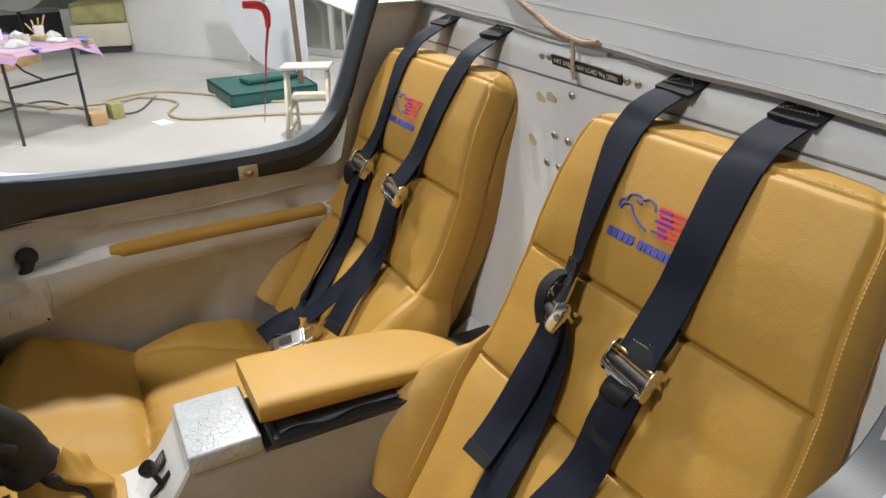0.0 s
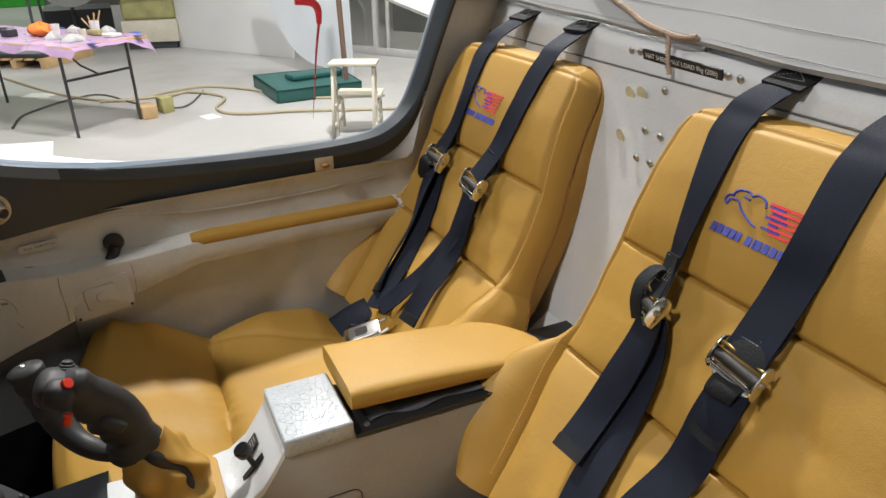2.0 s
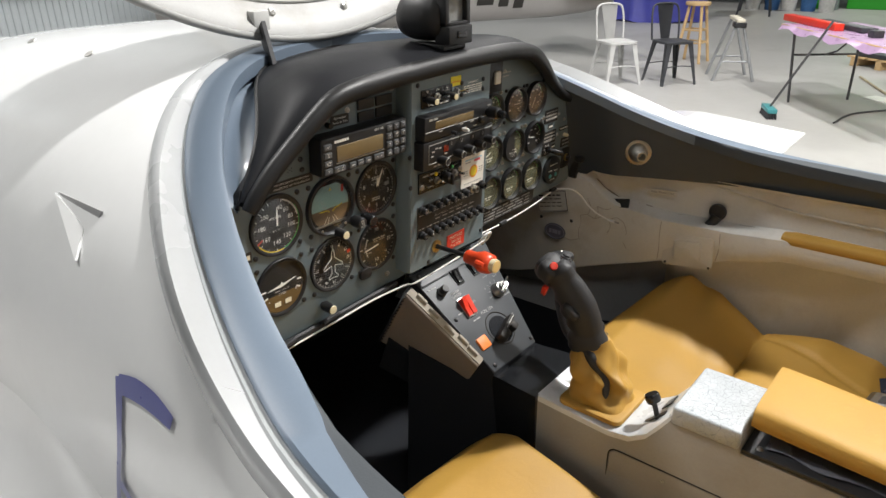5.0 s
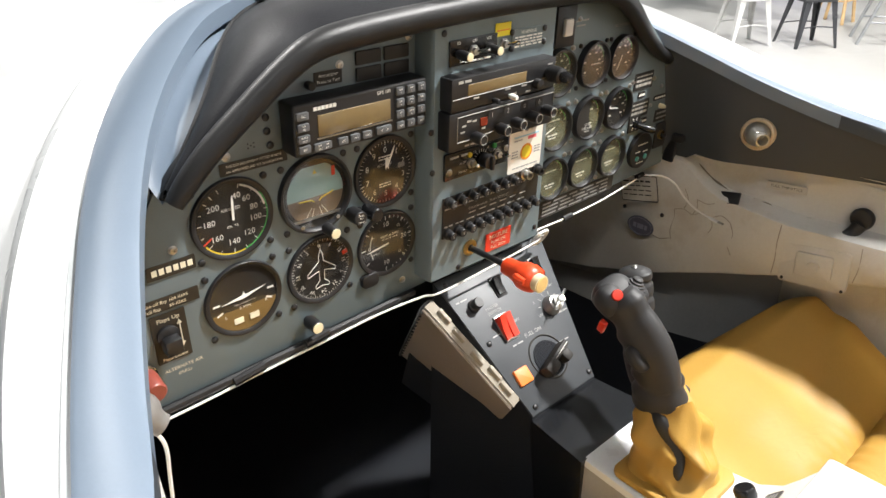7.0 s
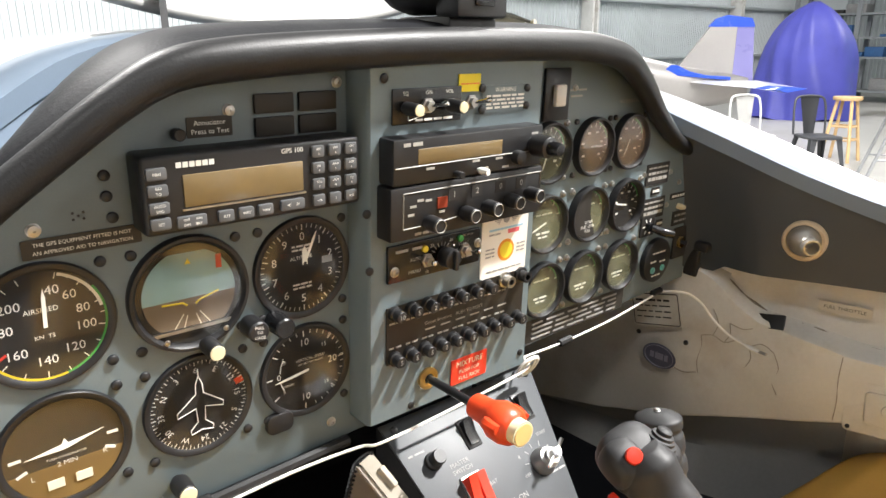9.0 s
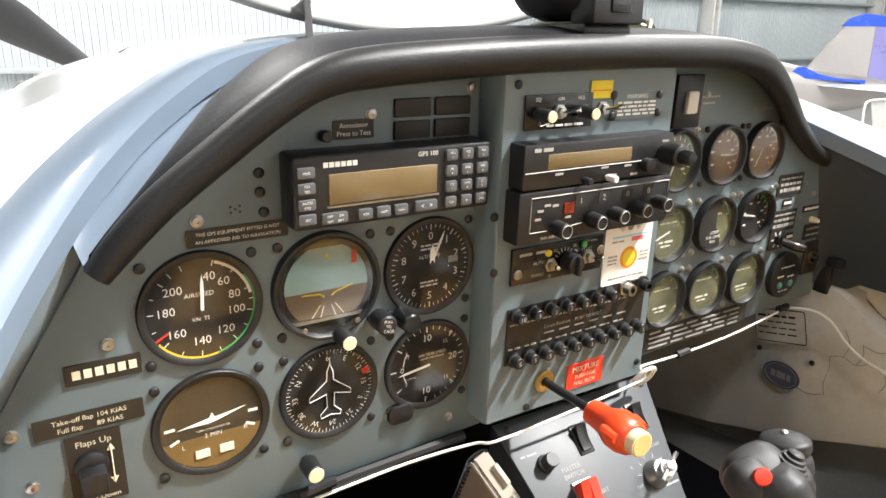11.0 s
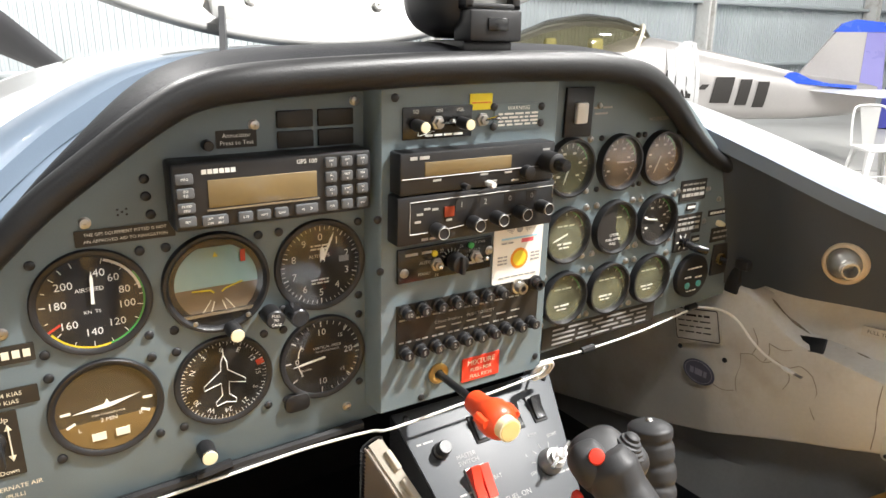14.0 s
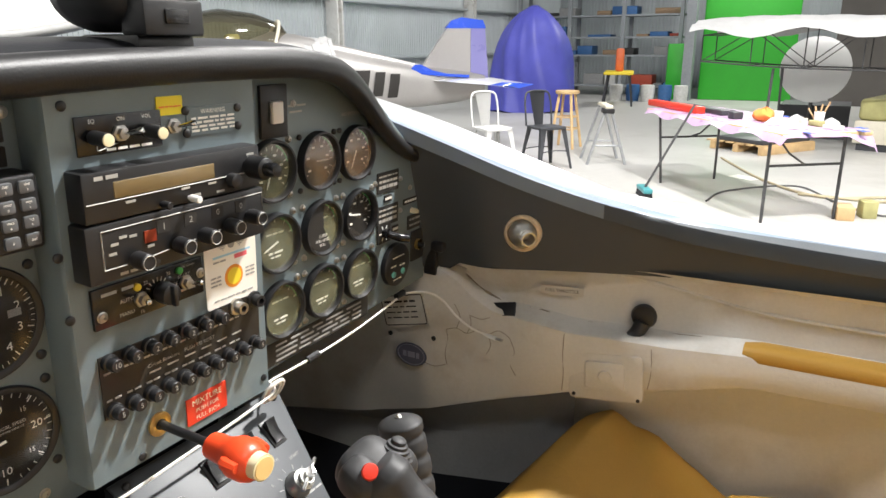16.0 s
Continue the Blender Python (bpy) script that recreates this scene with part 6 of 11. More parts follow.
def right_gauges():
    R = 0.0305
    cols = {1: (0.1180, 0.1885, 0.2530), 2: (0.1215, 0.1915, 0.2590), 3: (0.1255, 0.1920, 0.2600)}
    rows = {1: 0.1045, 2: 0.0310, 3: -0.0420}
    tan = material("dial_olive_black", (0.030, 0.030, 0.018), rough=0.5, vary=0.2, bump=0)
    kinds = {(1, 0): ("manifold_gauge", "twin-needle pressure gauge behind reflecting glass"), (1, 1): ("engine_gauge", "engine gauge with a white pointer"), (1, 2): ("tachometer", "engine speed gauge with a white pointer"),
             (2, 0): ("temperature_gauge", "temperature gauge behind reflecting glass"), (2, 1): ("fuel_gauge", "fuel level gauge marked full"), (2, 2): ("clock", "round panel clock with fine figures"),
             (3, 0): ("oil_gauge", "oil gauge behind reflecting glass"), (3, 1): ("amp_gauge", "electrical gauge behind reflecting glass"), (3, 2): ("volt_gauge", "electrical gauge with green marks")}
    for (r, c), (nm, lb) in kinds.items():
        u, v = cols[r][c], rows[r]
        ob = dial(nm, lb, u, v, R, bezel=0.009, lip=0.004, face=tan if c < 2 or r == 3 else BLACK_FACE, glass=TAN_REFLECTION_GLASS if (r, c) in ((1, 1), (1, 2)) else GLASS if (r, c) == (2, 2) else OLIVE_REFLECTION_GLASS)
        ink = bm_new()
        if r == 1 or (r, c) == (2, 2):
            ticks(ink, u, v, R * 0.66, R * 0.80, range(-130, 131, 20), 0.0007)
            for k in range(6):
                x, y = polar(u, v, R * 0.52, -125 + 50 * k)
                bars(ink, x - 0.0022, x + 0.0022, y, 0.0022, Z_INK, 1, k)
        else:
            ticks(ink, u, v, R * 0.70, R * 0.82, [-70, -35, 0, 35, 70], 0.0008)
            bars(ink, u - 0.012, u + 0.012, v + 0.010, 0.0018, Z_INK, 3, r * 5 + c)
            bars(ink, u - 0.010, u + 0.010, v - 0.010, 0.0022, Z_INK, 2, r * 7 + c)
            bars(ink, u - 0.007, u + 0.007, v - 0.0145, 0.0018, Z_INK, 2, r * 9 + c)
        part("markings", ink, WHITE_INK, ob, smooth=0)
        if (r, c) == (2, 1):
            # black sector added above the glass for the half without a reflection
            b = bm_new()
            prism(b, [(u, v)] + [polar(u, v, R - 0.0045, d) for d in range(-205, 1, 5)][::-1], 0.0052, 0.0056)
            mask = part("dial_dark_sector", b, BLACK_FACE, ob, "black sector added where the glass shows no reflection")
            t = bm_new()
            words(t, "LITRES", u - 0.001, v - 0.0085, 0.0046, 0.0058)
            words(t, "FUEL LEVEL", u - 0.002, v - 0.0135, 0.0046, 0.0058)
            words(t, "FULL", u - 0.002, v - 0.0185, 0.0046, 0.0058)
            part("sector_lettering", t, WHITE_INK, mask, smooth=0)
        elif r != 3:
            needle(ob, u, v, {(1, 0): 200, (1, 1): 92, (1, 2): 205, (2, 0): 250, (2, 1): 235, (2, 2): 280}[(r, c)], R * 0.62, 0.0018, 0.15)
        b = bm_new()
        arc(b, u, v, R * 0.80, R * 0.85, 20, 75)
        part("green_arc", b, GREEN_INK, ob, smooth=0)
        d = 0.0275
        for k, (sx, sy) in enumerate(((-1, -1), (-1, 1), (1, -1), (1, 1))):
            p = (u + sx * d, v + sy * d)
            piece("screw", SCREW if r == 1 and c else SILVER, PANEL_THING, at(*p, 0.0, 20 * k) @ Matrix.Diagonal((0.85, 0.85, 1.3, 1)))
    # the small trim indicator with a flat top
    u, v = 0.3370, -0.0520
    b = bm_new()
    prism(b, disc_outline(0.0285, 40, u, v), 0.0, 0.007, 0.0015)
    ob = part("trim_indicator", b, BLACK, PANEL_THING, "black round trim indicator with two teal lamps")
    teal = material("teal_lamp", (0.10, 0.38, 0.36), rough=0.3, bump=0)
    for du in (-0.010, 0.011):
        b = bm_new()
        lathe(b, [(0.0042, 0.007), (0.0042, 0.0085), (0, 0.0095)], 14, at(u + du, v - 0.011))
        part("lamp", b, teal, ob, "teal lamp")
    b = bm_new()
    bars(b, u - 0.012, u + 0.014, v + 0.011, 0.0016, 0.0071, 4, 1)
    bars(b, u - 0.016, u - 0.004, v + 0.000, 0.0022, 0.0071, 2, 2)
    bars(b, u + 0.004, u + 0.016, v - 0.002, 0.0022, 0.0071, 2, 3)
    bars(b, u - 0.010, u + 0.008, v - 0.019, 0.0016, 0.0071, 3, 4)
    part("lettering", b, WHITE_INK, ob, smooth=0)
    # key switch over it
    b = bm_new()
    box(b, 0.2990, -0.0170, 0.0, 0.3260, 0.0085, 0.002)
    ob = part("lamp_switch_plate", b, BLACK_FACE, PANEL_THING, "black plate with white marks and a lever switch")
    b = bm_new()
    for a in range(0, 360, 60):
        q = bm_new()
        box(q, 0.006, -0.0008, 0.002, 0.0105, 0.0008, 0.0023)
        merge(b, q, at(0.3125, -0.0045) @ Matrix.Rotation(radians(a), 4, "Z"))
    part("marks", b, WHITE_INK, ob, smooth=0)
    b = bm_new()
    lathe(b, [(0.006, 0.0), (0.006, 0.008), (0.0, 0.009)], 16, at(0.3125, -0.0045))
    tube(b, [(0.3125, -0.0045, 0.008), (0.3200, -0.0085, 0.020), (0.3290, -0.0110, 0.027)], [0.0045, 0.0055, 0.0050], 10)
    part("lever", b, BLACK_GLOSS, ob)
    # placards on the right
    placard("limits_placard", 0.2975, 0.0470, 0.3435, 0.0725, [(None, 0.2, 0.0020), (None, 0.45, 0.0030), (None, 0.72, 0.0040)], 0, BLACK_FACE, SOFT_INK, "small black placard with white bars")
    placard("limits_placard", 0.2975, 0.0045, 0.3435, 0.0300, [(None, 0.2, 0.0020), (None, 0.45, 0.0030), (None, 0.72, 0.0040)], 0, BLACK_FACE, SOFT_INK, "small black placard with white bars")
    for v in (0.0385, -0.0045):
        placard("tiny_placard", 0.3310 if v < 0 else 0.3130, v - 0.0045, 0.3450 if v < 0 else 0.3290, v + 0.0045, [(None, 0.5, 0.0032)], 0, BLACK_FACE, WHITE_INK, "tiny black placard")
    for u, v in ((0.294, 0.061), (0.349, 0.0585), (0.293, 0.017), (0.350, 0.017), (0.372, 0.043), (0.322, 0.115), (0.154, 0.166)):
        piece("screw", SILVER, PANEL_THING, at(u, v) @ Matrix.Diagonal((0.8, 0.8, 1, 1)))
    placard("flight_rules_placard", 0.1020, -0.1020, 0.2790, -0.0760, [(None, 0.18, 0.0022), (None, 0.40, 0.0022), (None, 0.62, 0.0022), (None, 0.84, 0.0022)], 0, BROWN_FACE, GREY_INK, "long dark placard with four lines of small print")
    b = bm_new()
    box(b, 0.1060, 0.1360, 0.0, 0.1420, 0.1860, 0.004, 0.001)
    ob = part("rocker_switch", b, BLACK, PANEL_THING, "black rocker switch with a worn white key")
    b = bm_new()
    box(b, 0.1170, 0.1500, 0.003, 0.1320, 0.1710, 0.009, 0.002, m=None)
    part("rocker", b, WHITE_PLASTIC, ob, "worn white rocker key")
    t = bm_new()
    words(t, "NO SMOKING", 0.248, 0.1485, 0.0058, 0.0006)
    bars(t, 0.146, 0.172, 0.164, 0.0020, 0.0004, 2, 3)
    bars(t, 0.148, 0.166, 0.158, 0.0020, 0.0004, 1, 4)
    part("panel_lettering", t, SOFT_INK, PANEL_THING, "faded engraved lettering", smooth=0)
    placard("power_placard", 0.3560, 0.0220, 0.3890, 0.0295, [(None, 0.5, 0.0030)], 0, BLACK_FACE, WHITE_INK, "narrow black placard")
    b = bm_new()
    lathe(b, [(0.004, 0), (0.004, 0.004), (0.0025, 0.010), (0, 0.011)], 12, at(0.378, 0.0110))
    part("push_pin", b, IVORY, PANEL_THING, "small ivory push pin")
    placard("socket_placard", 0.3670, -0.0140, 0.4170, 0.0050, [(None, 0.3, 0.0026), (None, 0.7, 0.0026)], 0, BLACK_FACE, GREY_INK, "black socket placard")
    b = bm_new()
    box(b, 0.3760, -0.0600, 0.0, 0.4060, -0.0180, 0.003, 0.0008)
    ob = part("phone_plate", b, BLACK_FACE, PANEL_THING, "black plate with a brass-ringed socket")
    b = bm_new()
    lathe(b, [(0.0075, 0.003), (0.0075, 0.006), (0.0045, 0.006), (0.0045, 0.003)], 18, at(0.3900, -0.0380))
    part("ring", b, BRASS, ob)
    b = bm_new()
    tube(b, [(0.3900, -0.0380, 0.003), (0.3915, -0.0385, 0.008), (0.3930, -0.0390, 0.012)], [0.0028, 0.0030, 0.0036], 10)
    part("toggle", b, BLACK, ob)
    b = bm_new()
    box(b, 0.4120, -0.0880, 0.0, 0.4420, -0.0300, 0.020, 0.003)
    box(b, 0.4050, -0.0500, 0.014, 0.4480, -0.0360, 0.034, 0.004)
    box(b, 0.4400, -0.0440, 0.010, 0.4560, -0.0300, 0.026, 0.003)
    part("locking_lever", b, BLACK, PANEL_THING, "black angular locking lever on a block")


right_gauges()


def panel_wire():
    """White lead tied along the panel's lower edge, ending in a plug that hangs free."""
    th = thing("charging_lead", label="white charging lead tied along the panel's lower edge", category="cable")
    pw = lambda u, v, n: tuple(PANEL @ Vector((u, v, n)))
    b = bm_new()
    tube(b, [pw(-0.47, -0.142, 0.008), pw(-0.40, -0.139, 0.010), pw(-0.30, -0.136, 0.008), pw(-0.26, -0.133, 0.010), pw(-0.18, -0.128, 0.012), pw(-0.12, -0.123, 0.022), pw(-0.105, -0.117, 0.036), pw(-0.03, -0.112, 0.038), pw(0.04, -0.107, 0.038), pw(0.075, -0.104, 0.036), pw(0.088, -0.106, 0.020), pw(0.10, -0.110, 0.010), pw(0.16, -0.111, 0.010), pw(0.24, -0.108, 0.010), pw(0.31, -0.100, 0.010), pw(0.345, -0.093, 0.012)], 0.0014, 8, 5)
    part("lead", b, WHITE_PLASTIC, th)
    b = bm_new()
    tube(b, [pw(0.345, -0.093, 0.012), (0.362, -0.031, 1.1735), (0.384, -0.042, 1.158), (0.395, -0.058, 1.134), (0.397, -0.078, 1.121), (0.399, -0.098, 1.1145), (0.3985, -0.110, 1.1125)], 0.0015, 8, 6)
    part("hanging_end", b, WHITE_PLASTIC, th)
    b = bm_new()
    tube(b, [(0.399, -0.100, 1.114), (0.3985, -0.106, 1.113), (0.398, -0.117, 1.1117)], [0.0026, 0.0040, 0.0040], 10, smooth=False, flat=0.6)
    pl = part("plug", b, WHITE_PLASTIC, th)
    b = bm_new()
    tube(b, [(0.398, -0.117, 1.1117), (0.3975, -0.126, 1.111)], 0.0037, 4, smooth=False, flat=0.6)
    part("plug_tip", b, STEEL, pl, "steel plug tip")
    for a, c in ((0.155, 0.172), (0.330, 0.346)):
        b = bm_new()
        tube(b, [pw(a, -0.111 + 0.10 * max(0.0, a - 0.155), 0.010), pw(c, -0.111 + 0.10 * max(0.0, c - 0.155), 0.011)], 0.0042, 8, smooth=False)
        part("tape", b, BLACK, th, "black tape")
    for a, c in ((-0.46, -0.43), (-0.36, -0.325), (-0.275, -0.245)):
        b = bm_new()
        tube(b, [pw(a, -0.140 + 0.016 * (a + 0.46) / 0.2, 0.010), pw(c, -0.139 + 0.016 * (c + 0.46) / 0.2, 0.010)], 0.0048, 8, smooth=False)
        part("tape", b, BLACK, th, "black tape")
    b = bm_new()
    for u in (0.074, 0.079):
        tube(b, [pw(u + 0.010 * math.cos(a), -0.104 + 0.012 * math.sin(a), 0.034 + 0.006 * math.sin(a)) for a in np.linspace(0, 6.28, 14)], 0.0020, 7, 2)
    part("coil", b, WHITE_PLASTIC, th)


panel_wire()


# ---- glareshield ----
LIP = [(-0.395, 0.088), (-0.382, 0.103), (-0.358, 0.126), (-0.322, 0.153), (-0.285, 0.179), (-0.255, 0.1945), (-0.215, 0.201), (-0.14, 0.2055), (-0.05, 0.2085), (0.06, 0.209), (0.13, 0.2065), (0.185, 0.196), (0.235, 0.170), (0.29, 0.132), (0.345, 0.098), (0.392, 0.078)]


def glareshield():
    th = thing("glareshield", label="black padded glareshield with a rolled vinyl edge over the panel", category="glareshield")
    b = bm_new()
    tube(b, [tuple(PANEL @ Vector((u, v, 0.034 - 0.03 * ease(0.15, 0.36, u)))) for u, v in LIP], [0.0080, 0.0098, 0.0106, 0.0110, 0.0116, 0.0126] + [0.0135] * 5 + [0.0128, 0.0118, 0.0105, 0.0092, 0.0075], 16, 6)
    part("rolled_edge", b, HOOD_VINYL, th)
    # vinyl top from the rolled edge forwards; its outer hem stops short of the rail at the sides, over a blue shelf
    lip = smooth_path([tuple(PANEL @ Vector((u, v + 0.007, 0.030 - 0.03 * ease(0.15, 0.36, u)))) for u, v in LIP], 6)
    rl = [o for o, w in rim_frames(-1)][::-1]
    rl = [o for o in rl if o.y > 0.03]
    rr = [o for o, w in rim_frames(1) if o.y > 0.03]
    rim = rl + rr[1:]
    n = len(lip)
    top, shelf, hem = [], [], []
    for i, p in enumerate(lip):
        f = i / (n - 1) * (len(rim) - 1)
        q = rim[int(f)].lerp(rim[min(int(f) + 1, len(rim) - 1)], f - int(f))
        q = Vector((q.x * 0.955, q.y - 0.02, q.z - 0.010))
        mid = 1 - abs(i / (n - 1) - 0.5) * 2
        e = 0.28 + 0.64 * ease(0.20, 0.80, mid)
        row = []
        for k in range(10):
            t = k / 9
            c = p.lerp(q, t * e)
            c.z += (0.013 * ease(0.15, 0.6, mid) + 0.004) * math.sin(math.pi * t ** 0.7) - 0.012 * t * t * (1 - ease(0.1, 0.5, mid))
            row.append(c)
        top.append(row)
        hem.append(row[-1])
        edge = row[-1]
        drop = 0.005 + 0.011 * ease(0.10, 0.45, mid)
        low = [edge + Vector((0, 0, -0.004)), edge + Vector((0, 0.002, -drop))]
        for k in range(1, 7):
            t = k / 6
            c = edge.lerp(q, t)
            c.z = edge.z - drop + (q.z - edge.z + drop) * t - 0.5 * drop * math.sin(math.pi * t)
            low.append(c)
        shelf.append(low)
    b = bm_new()
    loft(b, top, closed=False)
    part("top_cover", b, HOOD_TOP, th, "satin black vinyl top of the glareshield", smooth=60)
    b = bm_new()
    tube(b, hem, 0.0026, 8, smooth=False)
    part("hem", b, HOOD_VINYL, th, "rolled black hem")
    b = bm_new()
    loft(b, shelf, closed=False)
    part("side_shelf", b, SILL_BLUE, th, "slate blue shelf between the hood and the rail", smooth=60)
    b = bm_new()
    loft(b, [[PANEL @ Vector((u, v + 0.004, 0.030 - 0.03 * ease(0.15, 0.36, u))), PANEL @ Vector((u, v + 0.002, -0.002))] for u, v in LIP], closed=False)
    part("underside", b, BLACK, th)


glareshield()


# ---- centre console ----
CON = Matrix.Translation((0, -0.150, 1.006)) @ Matrix.Rotation(math.atan2(0.674, 0.739), 4, "X")
CONSOLE = thing("centre_console", CON, "black sloping centre console with switches and a fuel selector", "console")
CONSOLE_INV = CON.inverted()


def console():
    inv = CONSOLE_INV
    b = bm_new()
    top = [(-0.0905, 0.0, 1.1435), (0.108, 0.0, 1.1435), (0.0575, -0.150, 1.006), (-0.0625, -0.150, 1.006)]
    low = [(-0.0905, 0.02, 0.70), (0.108, 0.02, 0.70), (0.060, -0.21, 0.70), (-0.066, -0.21, 0.70)]
    flat = [(0.050, -0.236, 1.016), (-0.080, -0.236, 1.016)]
    rings = []
    for f in (0.0, 0.012, 0.5, 1.0):
        rings.append([Vector(t).lerp(Vector(l), f) + (Vector((0, 0, -0.004)) if 0 < f < 0.1 else Vector()) for t, l in zip(top, low)])
    loft(b, rings)
    b.transform(inv)
    part("pedestal", b, CARPET, CONSOLE, "black carpeted pedestal")
    b = bm_new()
    prism(b, [(-0.0895, 0.2025), (-0.0620, 0.0015), (0.0570, 0.0015), (0.1070, 0.2025)][::-1], 0.0006, 0.0030, 0.0012)
    part("face_plate", b, CONSOLE_FACE, CONSOLE, "satin grey-black face plate")
    b = bm_new()
    pts = [(-0.0635, -0.148, 1.004), (0.0590, -0.148, 1.004), (0.056, -0.240, 1.014), (-0.083, -0.240, 1.014)]
    loft(b, [[Vector(p) for p in pts], [Vector((p[0], p[1], p[2] - 0.012)) for p in pts], [Vector((p[0], p[1] - 0.01, 0.72)) for p in pts]])
    b.transform(inv)
    part("black_tray", b, material("gloss_black_tray", (0.014, 0.015, 0.017), rough=0.2, vary=0.2, bump=0.05), CONSOLE, "glossy black flat tray")

    N = 0.003

    def rocker(x, y):
        b = bm_new()
        box(b, x - 0.0085, y - 0.0145, N - 0.001, x + 0.0085, y + 0.0145, N + 0.002, 0.0008)
        ob = part("rocker_switch", b, BLACK, CONSOLE)
        b = bm_new()
        prism(b, [(-0.0115, 0.0), (-0.0115, 0.0035), (0.0, 0.0045), (0.0115, 0.0095), (0.0115, 0.0)], -0.0060, 0.0060, 0.0006, m=at(x, y, N + 0.001) @ Matrix.Rotation(radians(90), 4, "Z") @ Matrix.Rotation(radians(90), 4, "X"))
        part("rocker", b, BLACK_GLOSS, ob)

    for x, y in ((-0.006, 0.1640), (0.038, 0.1645), (0.0685, 0.1650)):
        rocker(x, y)
    b = bm_new()
    box(b, -0.0400, 0.0945, N - 0.001, -0.0170, 0.1305, N + 0.003, 0.001)
    ob = part("master_switch", b, STEEL, CONSOLE, "split red master switch in a steel frame")
    for k, x in enumerate((-0.0345, -0.0225)):
        b = bm_new()
        prism(b, [(-0.0155, 0.0), (-0.0155, 0.004), (-0.002, 0.006), (0.0155, 0.0145 if k == 0 else 0.010), (0.0155, 0.0)], -0.0050, 0.0050, 0.0008, m=at(x, 0.1125, N + 0.002) @ Matrix.Rotation(radians(90), 4, "Z") @ Matrix.Rotation(radians(90), 4, "X"))
        part("rocker", b, RED_PLASTIC, ob, "red rocker key")
    b = bm_new()
    lathe(b, [(0.0135, N), (0.0135, N + 0.003), (0.0115, N + 0.006), (0.0105, N + 0.014), (0.0075, N + 0.015), (0.0075, N + 0.020), (0.0, N + 0.020)], 24, at(0.0555, 0.1090))
    ob = part("ignition_switch", b, STEEL, CONSOLE, "steel ignition key switch")
    b = bm_new()
    box(b, -0.019, -0.0020, N + 0.019, 0.019, 0.0020, N + 0.023, 0.001, m=at(0.0575, 0.1095) @ Matrix.Rotation(radians(28), 4, "Z"))
    lathe(b, [(0.0055, N + 0.019), (0.0055, N + 0.025), (0.0, N + 0.0255)], 16, at(0.0575, 0.1095))
    part("key_bar", b, CHROME, ob)
    b = bm_new()
    lathe(b, [(0.0085, N), (0.0085, N + 0.004), (0.0066, N + 0.005), (0.0070, N + 0.014), (0.0062, N + 0.0155), (0, N + 0.0155)], 18, at(-0.0555, 0.1545))
    part("fuse_knob", b, BLACK, CONSOLE)
    # fuel selector: a dished well with a bar handle
    b = bm_new()
    lathe(b, [(0.0300, N + 0.0008), (0.0290, N + 0.0014), (0.0280, N + 0.0008), (0.0270, N - 0.0015), (0.0, N - 0.0018)], 36, at(0.0070, 0.0540))
    ob = part("fuel_selector", b, BLACK_FACE, CONSOLE, "round black fuel selector with a bar handle")
    b = bm_new()
    prism(b, disc_outline(0.0235, 36, 0.0070, 0.0520), N + 0.0002, N + 0.0012)
    part("selector_well", b, CARPET, ob, "dark selector well")
    b = bm_new()
    q = at(0.0070, 0.0500, N) @ Matrix.Rotation(radians(20), 4, "Z")
    box(b, -0.0260, -0.0045, 0.0, 0.0260, 0.0045, 0.020, 0.002, m=q)
    box(b, -0.0320, -0.0110, 0.006, -0.0080, 0.0060, 0.024, 0.005, m=q)
    box(b, 0.004, -0.018, 0.004, 0.020, -0.002, 0.020, 0.004, m=q)
    part("handle", b, BLACK_FACE, ob)
    b = bm_new()
    box(b, -0.028, -0.0004, 0.0205, 0.024, 0.0004, 0.0208, 0, m=q)
    part("handle_mark", b, WHITE_INK, ob, smooth=0)
    b = bm_new()
    prism(b, round_rect(-0.0560, 0.0390, -0.0335, 0.0600, 0.002), N, N + 0.004, 0.001)
    part("orange_tab", b, ORANGE_TAB, CONSOLE, "orange plastic tab")
    t = bm_new()
    for s_, x, y, z in (("MASTER", -0.0310, 0.1430, 0.0062), ("SWITCH", -0.0310, 0.1365, 0.0062), ("BAT", -0.0075, 0.1140, 0.0055), ("FUEL ON", 0.0060, 0.0905, 0.0075), ("BOTH", 0.0500, 0.1405, 0.0042), ("START", 0.0725, 0.1340, 0.0045), ("R", 0.0330, 0.1225, 0.0045), ("OFF", 0.0320, 0.1040, 0.0045)):
        words(t, s_, x, y, z, N + 0.0004)
    for x, y, k in ((-0.068, 0.1665, 1), (0.0690, 0.0960, 2), (-0.0250, 0.0870, 3), (0.044, 0.062, 4), (-0.045, 0.1085, 5)):
        bars(t, x - 0.009, x + 0.009, y, 0.0018, N + 0.0002, 2, k)
    for d in (-75, -40, -10, 25, 55):
        q = bm_new()
        box(q, -0.0004, 0.016, N, 0.0004, 0.021, N + 0.0003)
        merge(t, q, at(0.0555, 0.1090) @ Matrix.Rotation(radians(-d), 4, "Z"))
    part("lettering", t, GREY_INK, CONSOLE, smooth=0)
    for x, y in ((0.0955, 0.1945), (0.0525, 0.0105), (-0.0520, 0.0105), (-0.0640, 0.1040), (-0.077, 0.1945)):
        piece("screw", SCREW, CONSOLE, at(x, y, N))


console()


